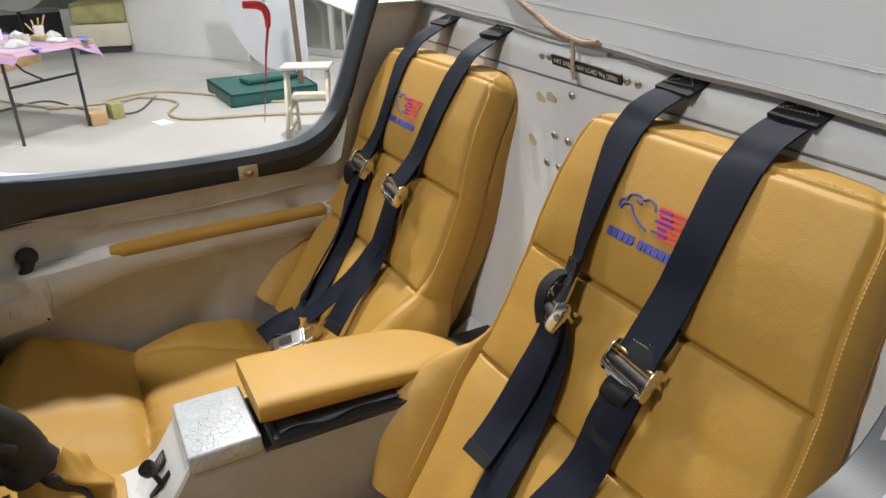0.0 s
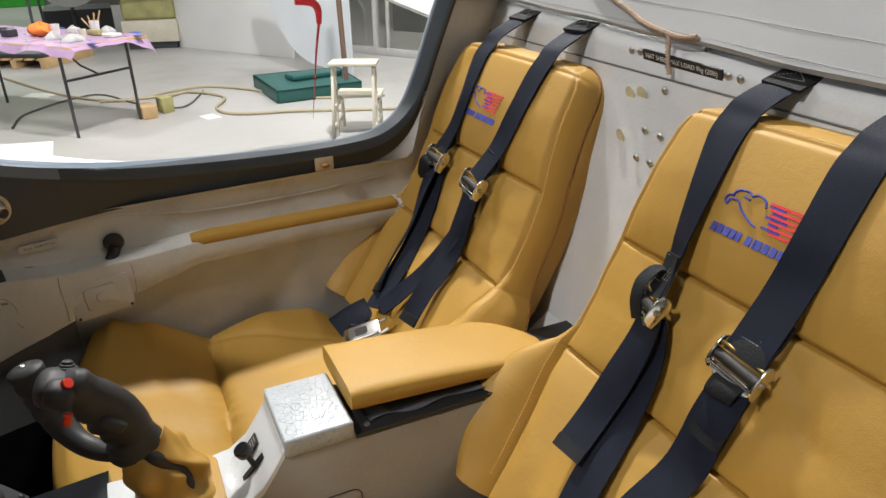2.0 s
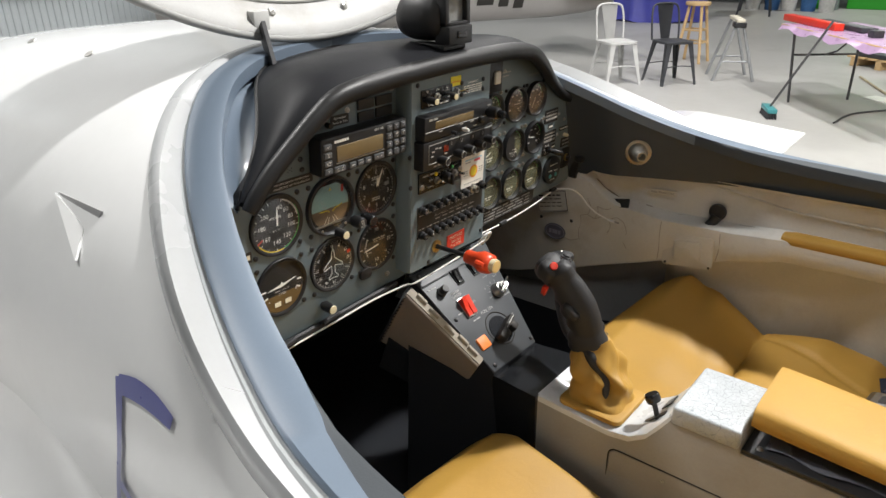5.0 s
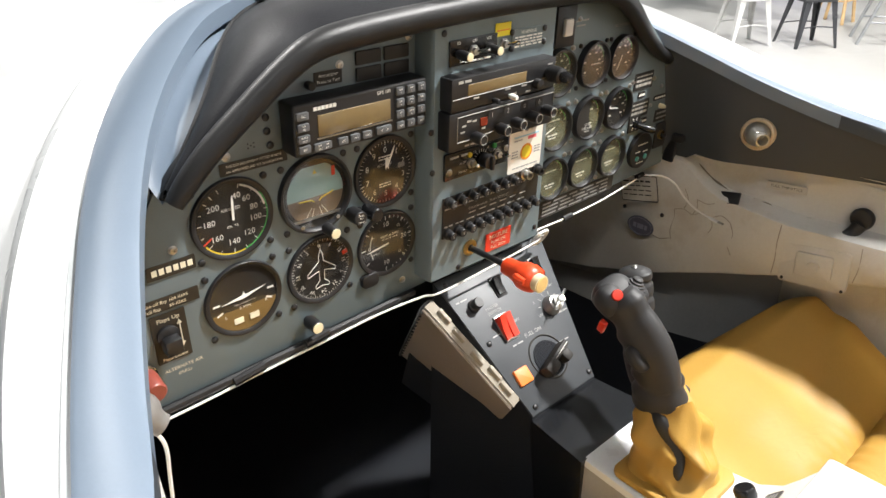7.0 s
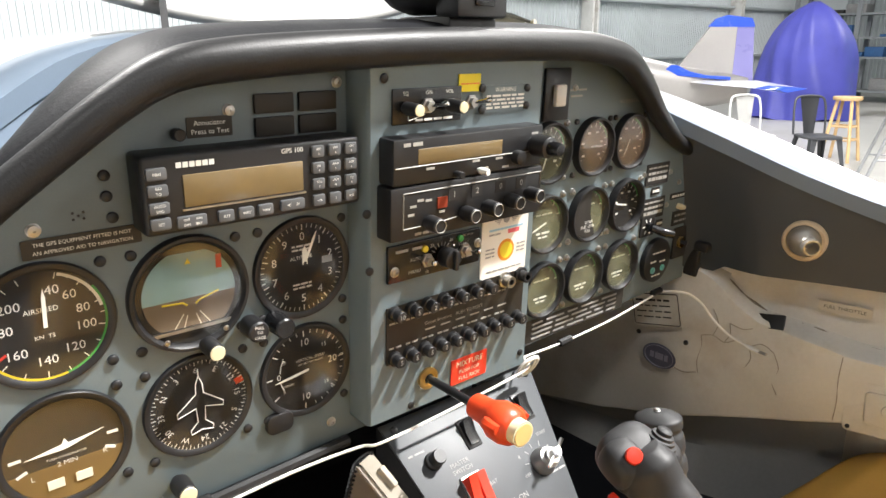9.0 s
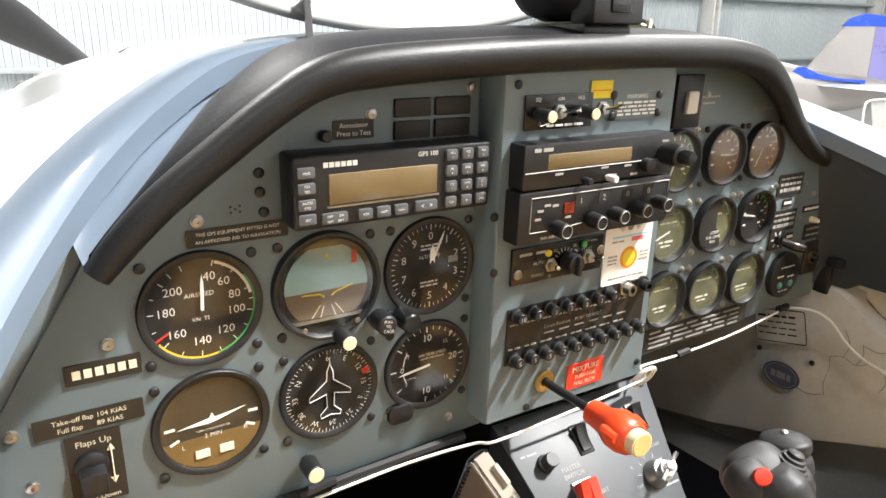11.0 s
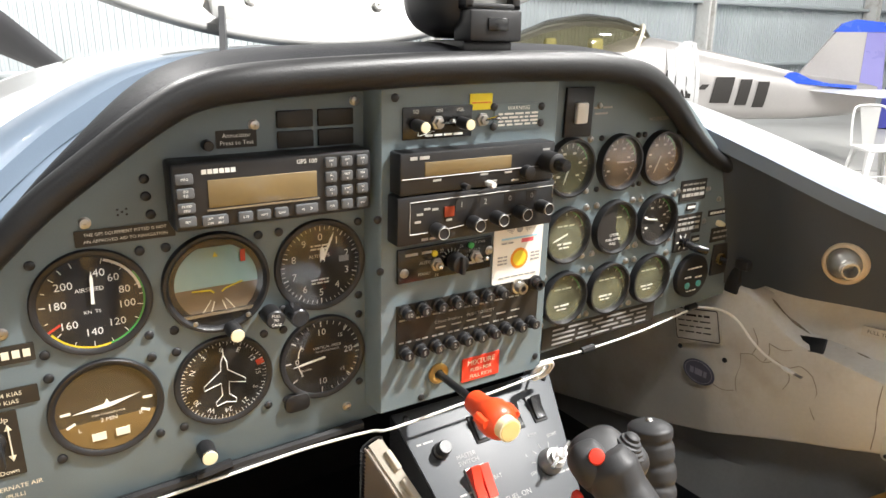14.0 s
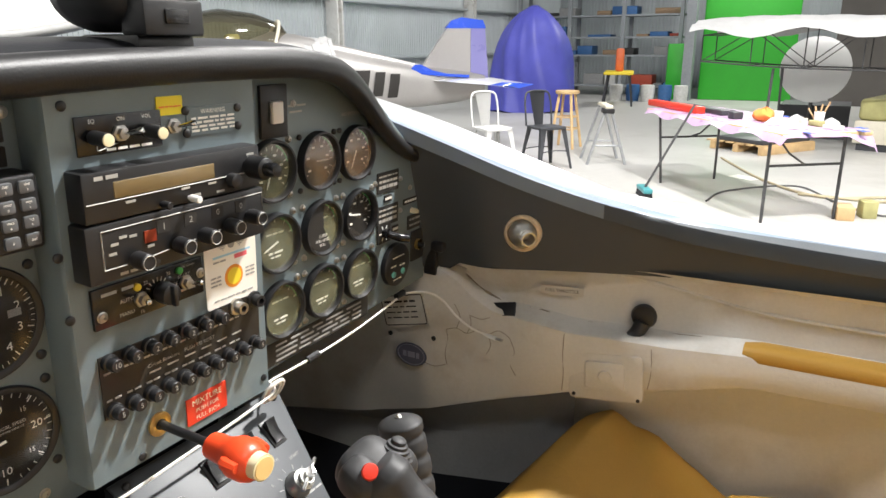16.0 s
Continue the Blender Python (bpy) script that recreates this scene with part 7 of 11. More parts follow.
def flight_manual():
    """A ring-bound manual stuck in the pocket on the console's flank."""
    th = thing("flight_manual", label="worn brown ring-bound flight manual in the console's side pocket", category="book")
    A, B, C, D = Vector((-0.130, -0.030, 1.138)), Vector((-0.086, -0.138, 1.029)), Vector((-0.086, 0.076, 0.994)), Vector((-0.058, -0.088, 0.956))
    out = (B - A).cross(C - A).normalized()
    if out.x > 0:
        out = -out
    for nm, mat, t0, t1, lb in (("cover", DOC_PAPER, 0.0, 0.003, "creased brown cover"), ("page_block", PAPER, -0.016, 0.0, "cream page block")):
        b = bm_new()
        loft(b, [[p + out * t for p in (A, B, D, C)] for t in (t0, t1)])
        bmesh.ops.bevel(b, geom=b.edges[:], offset=0.002, segments=2, affect="EDGES")
        part(nm, b, mat, th, lb)
    b = bm_new()
    for k in range(16):
        p = A.lerp(C, 0.03 + 0.94 * k / 15) - out * 0.006
        d = (A - B).normalized()
        ring = [p + d * 0.004 * math.cos(a) + out * 0.012 * math.sin(a) for a in np.linspace(0, 6.28, 10)]
        tube(b, ring, 0.0012, 5, smooth=False)
    part("ring_binding", b, BLACK, th, "black comb binding")
    b = bm_new()
    for k, f in enumerate((0.15, 0.33, 0.55, 0.72, 0.86)):
        p = A.lerp(B, f) - out * (0.012 - 0.002 * (k % 3))
        d = (B - A).normalized()
        box(b, -0.010, -0.003, -0.003, 0.010, 0.003, 0.004, 0.001, m=Matrix.Translation(p) @ d.to_track_quat("X", "Z").to_matrix().to_4x4())
    part("page_tab", b, PAPER, th, "curled page tabs")
    b = bm_new()
    loft(b, [[p + out * t + Vector((0, 0, -0.02)) for p in (A.lerp(C, 0.72), B.lerp(D, 0.85), D + Vector((0.01, 0, -0.05)), C + Vector((0.01, 0.02, -0.05)))] for t in (-0.002, -0.006)])
    part("pocket", b, CARPET, th, "black pocket")


flight_manual()


# ---- tunnel between the seats ----
def tunnel():
    th = thing("centre_tunnel", label="grey painted tunnel between the seats with a crazed silver box", category="tunnel")
    prof = [(-0.236, 1.010), (-0.30, 1.006), (-0.355, 1.003), (-0.385, 1.008), (-0.408, 1.024), (-0.425, 1.048), (-0.440, 1.070), (-0.525, 1.070), (-0.527, 1.058), (-1.0, 1.052)]
    b = bm_new()
    rings = []
    for y, z in prof:
        xl, xr = -0.0765, 0.036
        rings.append([(xl + 0.006, y, z), (xl + 0.0015, y, z - 0.002), (xl, y, z - 0.007), (xl - 0.004, y, 0.93), (xl - 0.008, y, 0.72), (xr + 0.008, y, 0.72), (xr + 0.004, y, 0.93), (xr, y, z - 0.007), (xr - 0.0015, y, z - 0.002), (xr - 0.006, y, z)])
    loft(b, rings)
    part("tunnel_body", b, TUNNEL_GREY, th)
    b = bm_new()
    pl = [(-0.238, 1.0145), (-0.30, 1.0105), (-0.355, 1.0075), (-0.385, 1.0125), (-0.408, 1.0285), (-0.425, 1.0525), (-0.4385, 1.0740)]
    loft(b, [[(-0.0765, y, z - 0.010), (-0.0755, y, z - 0.002), (-0.072, y, z), (0.031, y, z), (0.0345, y, z - 0.002), (0.0355, y, z - 0.010)] for y, z in pl])
    part("white_cover", b, TUNNEL_WHITE, th, "glossy white painted cover")
    b = bm_new()
    box(b, -0.0785, -0.5245, 1.060, 0.0385, -0.4385, 1.0865, 0.004, 3)
    part("crackled_box", b, CRACKLE, th, "silver box lid with crazed paint")
    # tray under the arm rest
    b = bm_new()
    box(b, -0.0765, -0.98, 1.0585, 0.036, -0.5270, 1.0640, 0.001)
    ob = part("tray", b, CONSOLE_BLACK, th, "dark tray rim")
    piece("screw", SILVER, ob, Matrix.Translation((-0.063, -0.545, 1.064)))
    b = bm_new()
    rings = [[(-0.062 + 0.004 * math.sin(0.7 * k) + 0.016 * i, -0.55 - 0.010 * k, 1.0662 + 0.0012 * math.sin(1.3 * i + 0.9 * k)) for i in range(6)] for k in range(28)]
    loft(b, rings, closed=False)
    part("plastic_sleeve", b, material("grey_plastic_sleeve", (0.10, 0.105, 0.12), rough=0.25, vary=0.2, bump=0), ob, "crumpled grey plastic sleeve")
    # access panel on the flank
    b = bm_new()
    prism(b, round_rect(-0.525, 0.850, -0.361, 0.981, 0.012), 0.0, 0.0016, 0.0006, m=Matrix(((0, 0, -1, -0.0782), (1, 0, 0, 0), (0, 1, 0, 0), (0, 0, 0, 1))))
    ob = part("access_panel", b, TUNNEL_GREY, th)
    b = bm_new()
    rr = [(-0.0795, y, z) for y, z in round_rect(-0.5265, 0.8485, -0.3595, 0.9825, 0.0125)]
    tube(b, rr + [rr[0]], 0.0009, 5, smooth=False)
    part("panel_gap", b, BROWN_FACE, ob)
    for y, z in ((-0.44, 0.966), (-0.505, 0.900), (-0.44, 0.880)):
        piece("screw", SILVER, ob, Matrix.Translation((-0.0798, y, z)) @ Matrix.Rotation(radians(-90), 4, "Y") @ Matrix.Diagonal((0.6, 0.6, 0.6, 1)))
    # trim lever in its slot
    b = bm_new()
    box(b, -0.0045, -0.026, -0.001, 0.0045, 0.022, 0.0012, m=Matrix.Translation((-0.037, -0.400, 1.0245)) @ Matrix.Rotation(radians(-46), 4, "X"))
    ob = part("lever_slot", b, BLACK, th, "black lever slot")
    b = bm_new()
    tube(b, [(-0.037, -0.408, 1.026), (-0.035, -0.402, 1.042), (-0.034, -0.398, 1.052)], 0.0036, 8)
    lv = part("lever", b, BLACK, ob)
    b = bm_new()
    lathe(b, [(0.0, -0.004), (0.0095, -0.004), (0.0105, -0.001), (0.0105, 0.006), (0.009, 0.0085), (0, 0.0085)], 18, Matrix.Translation((-0.034, -0.397, 1.054)) @ Matrix.Rotation(radians(-30), 4, "X"))
    part("lever_knob", b, BLACK_GLOSS, lv, "glossy black lever knob")
    b = bm_new()
    q = Matrix.Translation((-0.004, -0.4105, 1.0375)) @ Matrix.Rotation(radians(-52), 4, "X")
    box(b, -0.011, -0.010, -0.001, 0.011, 0.010, 0.0008, m=q)
    ob = part("lever_placard", b, BLACK_FACE, th, "black engraved lever placard")
    b = bm_new()
    for k in range(4):
        box(b, -0.007 + 0.003 * (k % 2), 0.0055 - 0.0042 * k, 0.0009, 0.007, 0.0072 - 0.0042 * k, 0.0011, m=q)
    part("plate_bars", b, GREY_INK, ob, smooth=0)


tunnel()


def arm_rest():
    th = thing("arm_rest", label="padded tan leather centre arm rest raised over its tray", category="arm rest")
    b = bm_new()
    rings = []
    for k in range(25):
        f = k / 24
        y = -0.529 - 0.300 * f
        e = 1 - 0.55 * ease(0.94, 1.0, f) - 0.10 * ease(0.03, 0.0, f)
        xc = 0.004 - 0.004 * f - 0.028 * max(0.0, (f - 0.72) / 0.28) ** 2
        w = 0.064 * (1 - 0.04 * f) * (1 - 0.55 * max(0.0, (f - 0.72) / 0.28) ** 2)
        z0, z1 = 1.082 - 0.016 * f, 1.116 - 0.032 * f + 0.004 * math.sin(math.pi * f)
        zc, h = (z0 + z1) / 2, (z1 - z0) / 2 * e
        ring = []
        for i in range(28):
            a = 2 * math.pi * i / 28
            c, s = math.cos(a), math.sin(a)
            ring.append((xc + w * math.copysign(abs(c) ** 0.42, c), y, zc + h * math.copysign(abs(s) ** (0.55 if s > 0 else 0.35), s)))
        rings.append(ring)
    loft(b, rings)
    part("pad", b, LEATHER, th, smooth=60)
    b = bm_new()
    box(b, -0.04, -0.80, 1.0630, 0.020, -0.70, 1.0720)
    part("hinge_block", b, BLACK, th)


arm_rest()


def control_stick():
    th = thing("control_stick", label="dark grey moulded control stick grip in a tan leather boot", category="control stick")
    b = bm_new()
    prism(b, round_rect(-0.070, -0.367, 0.024, -0.268, 0.012, 5), 1.0115, 1.0185, 0.003)
    part("boot_flange", b, LEATHER, th, "stitched tan leather flange")
    b = bm_new()
    rings = []
    for k in range(22):
        f = k / 21
        cx, cy = -0.023 + 0.010 * f, -0.316 + 0.026 * f
        r = 0.040 - 0.003 * f - 0.013 * ease(0.35, 1.0, f)
        ring = []
        for i in range(96):
            a = 2 * math.pi * i / 96
            sq = 1 + 0.13 * (1 - f) ** 2 * math.cos(4 * a) * -1
            fold = 1 + 0.13 * math.sin(4 * a + 5.5 * f + 0.6) * math.sin(math.pi * min(1, f * 1.1)) + 0.07 * math.sin(7 * a - 9 * f) * math.sin(math.pi * f) + 0.06 * math.sin(15 * f + 2 * a) * math.sin(math.pi * f) + 0.10 * math.exp(-((f - 0.35) / 0.2) ** 2) * math.cos(a + 0.9)
            # the open lacing
            slit = groove(((a - 3.55 - 0.55 * math.sin(5 * f) + math.pi) % (2 * math.pi)) - math.pi, 0.20) * ease(0.05, 0.25, f)
            ring.append((cx + r * sq * fold * math.cos(a) * (1 - 0.42 * slit), cy + 1.12 * r * sq * fold * math.sin(a) * (1 - 0.42 * slit), 1.018 + 0.086 * f + 0.005 * math.sin(3 * a + 7 * f) * f))
        rings.append(ring)
    loft(b, rings)
    part("boot", b, LEATHER, th, "gathered tan leather boot", smooth=70)
    # shade inside the lacing gap, put in as a black tube
    b = bm_new()
    tube(b, [(-0.047, -0.330, 1.026), (-0.044, -0.331, 1.040), (-0.037, -0.324, 1.055), (-0.035, -0.312, 1.070), (-0.034, -0.300, 1.084), (-0.030, -0.292, 1.090)], [0.001, 0.0055, 0.008, 0.0095, 0.010, 0.009], 10)
    part("boot_gap_shade", b, BLACK, th, "black tube for the shade in the boot's lacing gap")
    # grip: flared foot, waisted palm swell, thumb ledge and an overhanging head
    b = bm_new()
    path = [(-0.010, -0.288, 1.070), (-0.012, -0.287, 1.080), (-0.015, -0.285, 1.090), (-0.018, -0.284, 1.102), (-0.020, -0.282, 1.116), (-0.024, -0.277, 1.135), (-0.028, -0.269, 1.155), (-0.031, -0.258, 1.175), (-0.034, -0.247, 1.190), (-0.037, -0.238, 1.203), (-0.039, -0.232, 1.212)]
    wide = [0.016, 0.023, 0.028, 0.026, 0.0215, 0.0235, 0.0245, 0.0225, 0.0205, 0.022, 0.016]
    sp = smooth_path(path, 5)
    rings = []
    for i, p in enumerate(sp):
        f = i / (len(sp) - 1) * (len(wide) - 1)
        r = float(np.interp(f, range(len(wide)), wide))
        d = (sp[min(i + 1, len(sp) - 1)] - sp[max(i - 1, 0)]).normalized()
        sx = d.cross(Vector((0, 1, 0))).normalized()
        sy = sx.cross(d).normalized()
        ring = []
        for k in range(36):
            a = 2 * math.pi * k / 36
            rr = r
            # finger grooves down the front
            fr = max(0.0, math.sin(a + 0.25)) ** 2
            if 1.100 < p.z < 1.195:
                rr *= 1 + 0.085 * fr * math.sin((p.z - 1.100) * 2 * math.pi / 0.023)
            ring.append(p + sx * rr * math.cos(a) * 0.88 + sy * rr * math.sin(a) * 1.16)
        rings.append(ring)
    loft(b, rings)
    part("grip", b, GRIP_GREY, th, smooth=60)

    def blob(nm, c, ax, rot, mat, label="", p=2.9):
        t = bm_new()
        q = Matrix.Translation(c) @ rot
        rr = []
        for j in range(1, 16):
            v = math.pi * j / 16
            rr.append([q @ Vector((ax[0] * math.sin(v) ** (2 / p) * math.copysign(abs(math.cos(u)) ** (2 / p), math.cos(u)), ax[1] * math.sin(v) ** (2 / p) * math.copysign(abs(math.sin(u)) ** (2 / p), math.sin(u)), ax[2] * math.copysign(abs(math.cos(v)) ** (2 / p), math.cos(v)))) for u in np.linspace(0, 2 * math.pi, 28, endpoint=False)])
        loft(t, rr)
        return part(nm, t, mat, th, label, smooth=70)

    tilt = Matrix.Rotation(radians(28), 4, "X") @ Matrix.Rotation(radians(-16), 4, "Y")
    blob("grip_head", (-0.034, -0.228, 1.202), (0.0225, 0.0225, 0.017), tilt, GRIP_GREY, "moulded grip head")
    blob("button_boss", (-0.047, -0.229, 1.204), (0.0135, 0.0155, 0.015), tilt, GRIP_GREY, "raised button boss")
    blob("thumb_ledge", (-0.046, -0.270, 1.154), (0.011, 0.015, 0.008), Matrix.Rotation(radians(40), 4, "X"), GRIP_GREY, "thumb ledge")
    blob("back_lobe", (-0.016, -0.236, 1.201), (0.013, 0.016, 0.014), Matrix.Rotation(radians(20), 4, "X") @ Matrix.Rotation(radians(-8), 4, "Y"), GRIP_GREY, "raised rear lobe of the head", 2.4)
    blob("palm_swell", (-0.018, -0.292, 1.118), (0.019, 0.013, 0.016), Matrix.Rotation(radians(24), 4, "X"), GRIP_GREY, "palm swell", 2.2)
    b = bm_new()
    q = Matrix.Translation((-0.020, -0.238, 1.2120)) @ Matrix.Rotation(radians(14), 4, "X") @ Matrix.Rotation(radians(14), 4, "Y")
    lathe(b, [(0.0145, -0.008), (0.0140, 0.0), (0.0120, 0.0008), (0.0118, 0.0028), (0.0098, 0.0034), (0.0096, 0.0054), (0.0078, 0.0060), (0.0075, 0.0080), (0.0056, 0.0086), (0.0054, 0.0110), (0.0040, 0.0122), (0, 0.0126)], 22, q)
    part("trim_hat", b, GRIP_GREY, th, "ribbed trim hat")
    b = bm_new()
    lathe(b, [(0.0, -0.003), (0.0058, -0.003), (0.0058, 0.005), (0.0050, 0.0064), (0, 0.0068)], 20, Matrix.Translation((-0.0495, -0.2380, 1.2145)) @ Vector((-0.62, -0.55, 0.62)).to_track_quat("Z", "Y").to_matrix().to_4x4())
    part("red_button", b, RED_PLASTIC, th, "round red push button")
    b = bm_new()
    box(b, -0.003, -0.004, -0.008, 0.003, 0.004, 0.008, 0.0015, m=Matrix.Translation((-0.060, -0.232, 1.180)) @ Matrix.Rotation(radians(20), 4, "X") @ Matrix.Rotation(radians(-12), 4, "Y"))
    part("trigger", b, RED_PLASTIC, th, "red trigger")
    # brake lever beyond the grip: ribbed upright with a domed top, bent back to the grip's foot
    b = bm_new()
    col = smooth_path([(0.066, -0.184, 1.182), (0.066, -0.187, 1.168), (0.065, -0.193, 1.146), (0.062, -0.199, 1.124), (0.052, -0.207, 1.102), (0.032, -0.222, 1.086), (0.014, -0.244, 1.078), (-0.006, -0.272, 1.080)], 12)
    rings = []
    for i, p in enumerate(col):
        f = i / (len(col) - 1)
        d = (col[min(i + 1, len(col) - 1)] - col[max(i - 1, 0)]).normalized()
        sx = d.cross(Vector((0, 1, 0))).normalized()
        sy = sx.cross(d).normalized()
        r = 0.0175 * math.sqrt(min(1.0, f / 0.07 + 0.05)) * (1 - 0.35 * ease(0.45, 0.75, f))
        if 0.1 < f < 0.56:
            r *= 1 - 0.10 * groove(((f - 0.1) / 0.115) % 1.0 - 0.5, 0.16)
        rings.append([p + sx * r * math.cos(a) + sy * r * 1.15 * math.sin(a) for a in np.linspace(0, 2 * math.pi, 22, endpoint=False)])
    loft(b, rings)
    lever = part("brake_lever", b, GRIP_GREY, th, "ribbed dark grey brake lever beside the grip", smooth=60)
    piece("screw", SILVER, lever, Matrix.Translation((0.066, -0.1835, 1.1825)) @ Matrix.Diagonal((0.7, 0.7, 0.7, 1)))
    b = bm_new()
    tube(b, [(0.000, -0.288, 1.088), (0.014, -0.292, 1.090), (0.022, -0.293, 1.094)], [0.014, 0.009, 0.004], 8)
    part("hand_stop", b, GRIP_GREY, th)


control_stick()


# ---- harnesses ----
def strip(bm, pts, width, across, thick=0.0016, steps=6, taper=None):
    """A woven strap along pts, lying flat with its width along across."""
    path = smooth_path(pts, steps)
    rings = []
    n = len(path)
    for i, p in enumerate(path):
        d = (path[min(i + 1, n - 1)] - path[max(i - 1, 0)]).normalized()
        a = Vector(across)
        a = (a - d * a.dot(d)).normalized()
        o = a.cross(d).normalized()
        w = width / 2
        ring = []
        for s in (-1, -0.86, -0.6, -0.2, 0.2, 0.6, 0.86, 1):
            ring.append(p + a * w * s + o * (thick * (1.0 if abs(s) < 0.9 else 0.6)) + o * 0.0008 * math.sin(5 * s + 0.3 * i))
        for s in (1, 0.86, 0.6, 0.2, -0.2, -0.6, -0.86, -1):
            ring.append(p + a * w * s - o * thick * 0.6)
        rings.append(ring)
    loft(bm, rings)


def belt(pts, width=0.047, thick=0.0016, steps=6):
    """Webbing through (x, h, z, twist in degrees, width factor), in a seat's frame; twist turns it about its own run."""
    rows = [Vector(p[:3]) for p in pts]
    path = smooth_path(rows, steps)
    n = len(path)
    f = [i * (len(pts) - 1) / (n - 1) for i in range(n)]
    tw = np.interp(f, range(len(pts)), [p[3] if len(p) > 3 else 0.0 for p in pts])
    wf = np.interp(f, range(len(pts)), [p[4] if len(p) > 4 else 1.0 for p in pts])
    b = bm_new()
    rings = []
    for i, p in enumerate(path):
        d = (path[min(i + 1, n - 1)] - path[max(i - 1, 0)]).normalized()
        a = Vector((1, 0, 0))
        a = (a - d * a.dot(d)).normalized()
        o = a.cross(d).normalized()
        c, s_ = math.cos(radians(tw[i])), math.sin(radians(tw[i]))
        a, o = a * c + o * s_, o * c - a * s_
        w = width / 2 * wf[i]
        bow = 0.0022 * math.sin(0.23 * i + 1.3 * pts[0][0] * 40)
        ring = [p + a * w * q + o * (thick * (1.0 if abs(q) < 0.9 else 0.55) + bow * (1 - q * q) + 0.0005 * math.sin(6 * q + 0.4 * i)) for q in (-1, -0.88, -0.82, -0.6, -0.2, 0.2, 0.6, 0.82, 0.88, 1)]
        ring += [p + a * w * q - o * (thick * 0.6 - bow * (1 - q * q)) for q in (1, 0.88, 0.82, 0.6, 0.2, -0.2, -0.6, -0.82, -0.88, -1)]
        rings.append(ring)
    loft(b, rings)
    return b


def thread_rows(b, p, lines):
    """Short runs of pale thread in the plane of p: (x0, y0, x1, y1)."""
    for x0, y0, x1, y1 in lines:
        ln = math.hypot(x1 - x0, y1 - y0)
        k = max(2, int(ln / 0.004))
        for i in range(k):
            f0, f1 = i / k, (i + 0.6) / k
            tube(b, [p @ Vector((x0 + (x1 - x0) * f0, y0 + (y1 - y0) * f0, 0)), p @ Vector((x0 + (x1 - x0) * f1, y0 + (y1 - y0) * f1, 0))], 0.00035, 4, smooth=False)


def buckle(parent, m):
    """Chromed strap adjuster: two tall rounded cheeks, a knurled dark bar, a slotted lower plate and a spring bar."""
    b = bm_new()
    prism(b, [(-0.0275, -0.016), (-0.018, -0.0225), (-0.008, -0.020), (0.008, -0.020), (0.018, -0.0225), (0.0275, -0.016), (0.0275, -0.009), (-0.0275, -0.009)], -0.001, 0.0012, 0.0004, m=m)
    ob = part("adjuster", b, CHROME, parent, "chromed strap adjuster")
    cheek = [(-0.019, -0.004), (0.010, -0.004), (0.017, 0.000), (0.0195, 0.007), (0.017, 0.0135), (0.010, 0.0165), (0.001, 0.0145), (-0.008, 0.0135), (-0.016, 0.010), (-0.0195, 0.003)]
    for s in (-1, 1):
        b = bm_new()
        prism(b, cheek, -0.0011, 0.0011, 0.0005, m=m @ Matrix.Translation((s * 0.0285, 0, 0)) @ Matrix.Rotation(radians(90), 4, "Y") @ Matrix.Rotation(radians(90), 4, "Z"))
        ck = part("cheek", b, CHROME, ob)
        b = bm_new()
        lathe(b, [(0.0040, 0.0), (0.0040, 0.0016), (0.0028, 0.0024), (0.0, 0.0026)], 14, m @ Matrix.Translation((s * 0.0296, -0.001, 0.0065)) @ Matrix.Rotation(radians(90 * s), 4, "Y"))
        part("rivet_head", b, STEEL, ob)
    b = bm_new()
    ring = [[m @ Vector((x, -0.002 + r * math.cos(a) * (1 + 0.05 * (k % 2)), 0.0065 + r * math.sin(a) * (1 + 0.05 * (k % 2)))) for k, a in enumerate(np.linspace(0, 2 * math.pi, 24, endpoint=False))] for x, r in ((-0.0272, 0.0052), (-0.0262, 0.0062), (0.0262, 0.0062), (0.0272, 0.0052))]
    loft(b, ring)
    part("grip_bar", b, BLACK_FACE, ob, "dark knurled bar")
    for y, z, r in ((0.0105, 0.0075, 0.0024), (-0.013, 0.004, 0.0018)):
        b = bm_new()
        tube(b, [m @ Vector((-0.0275, y, z)), m @ Vector((0.0275, y, z))], r, 12, smooth=False)
        part("pin", b, BRASS if y > 0 else CHROME, ob)


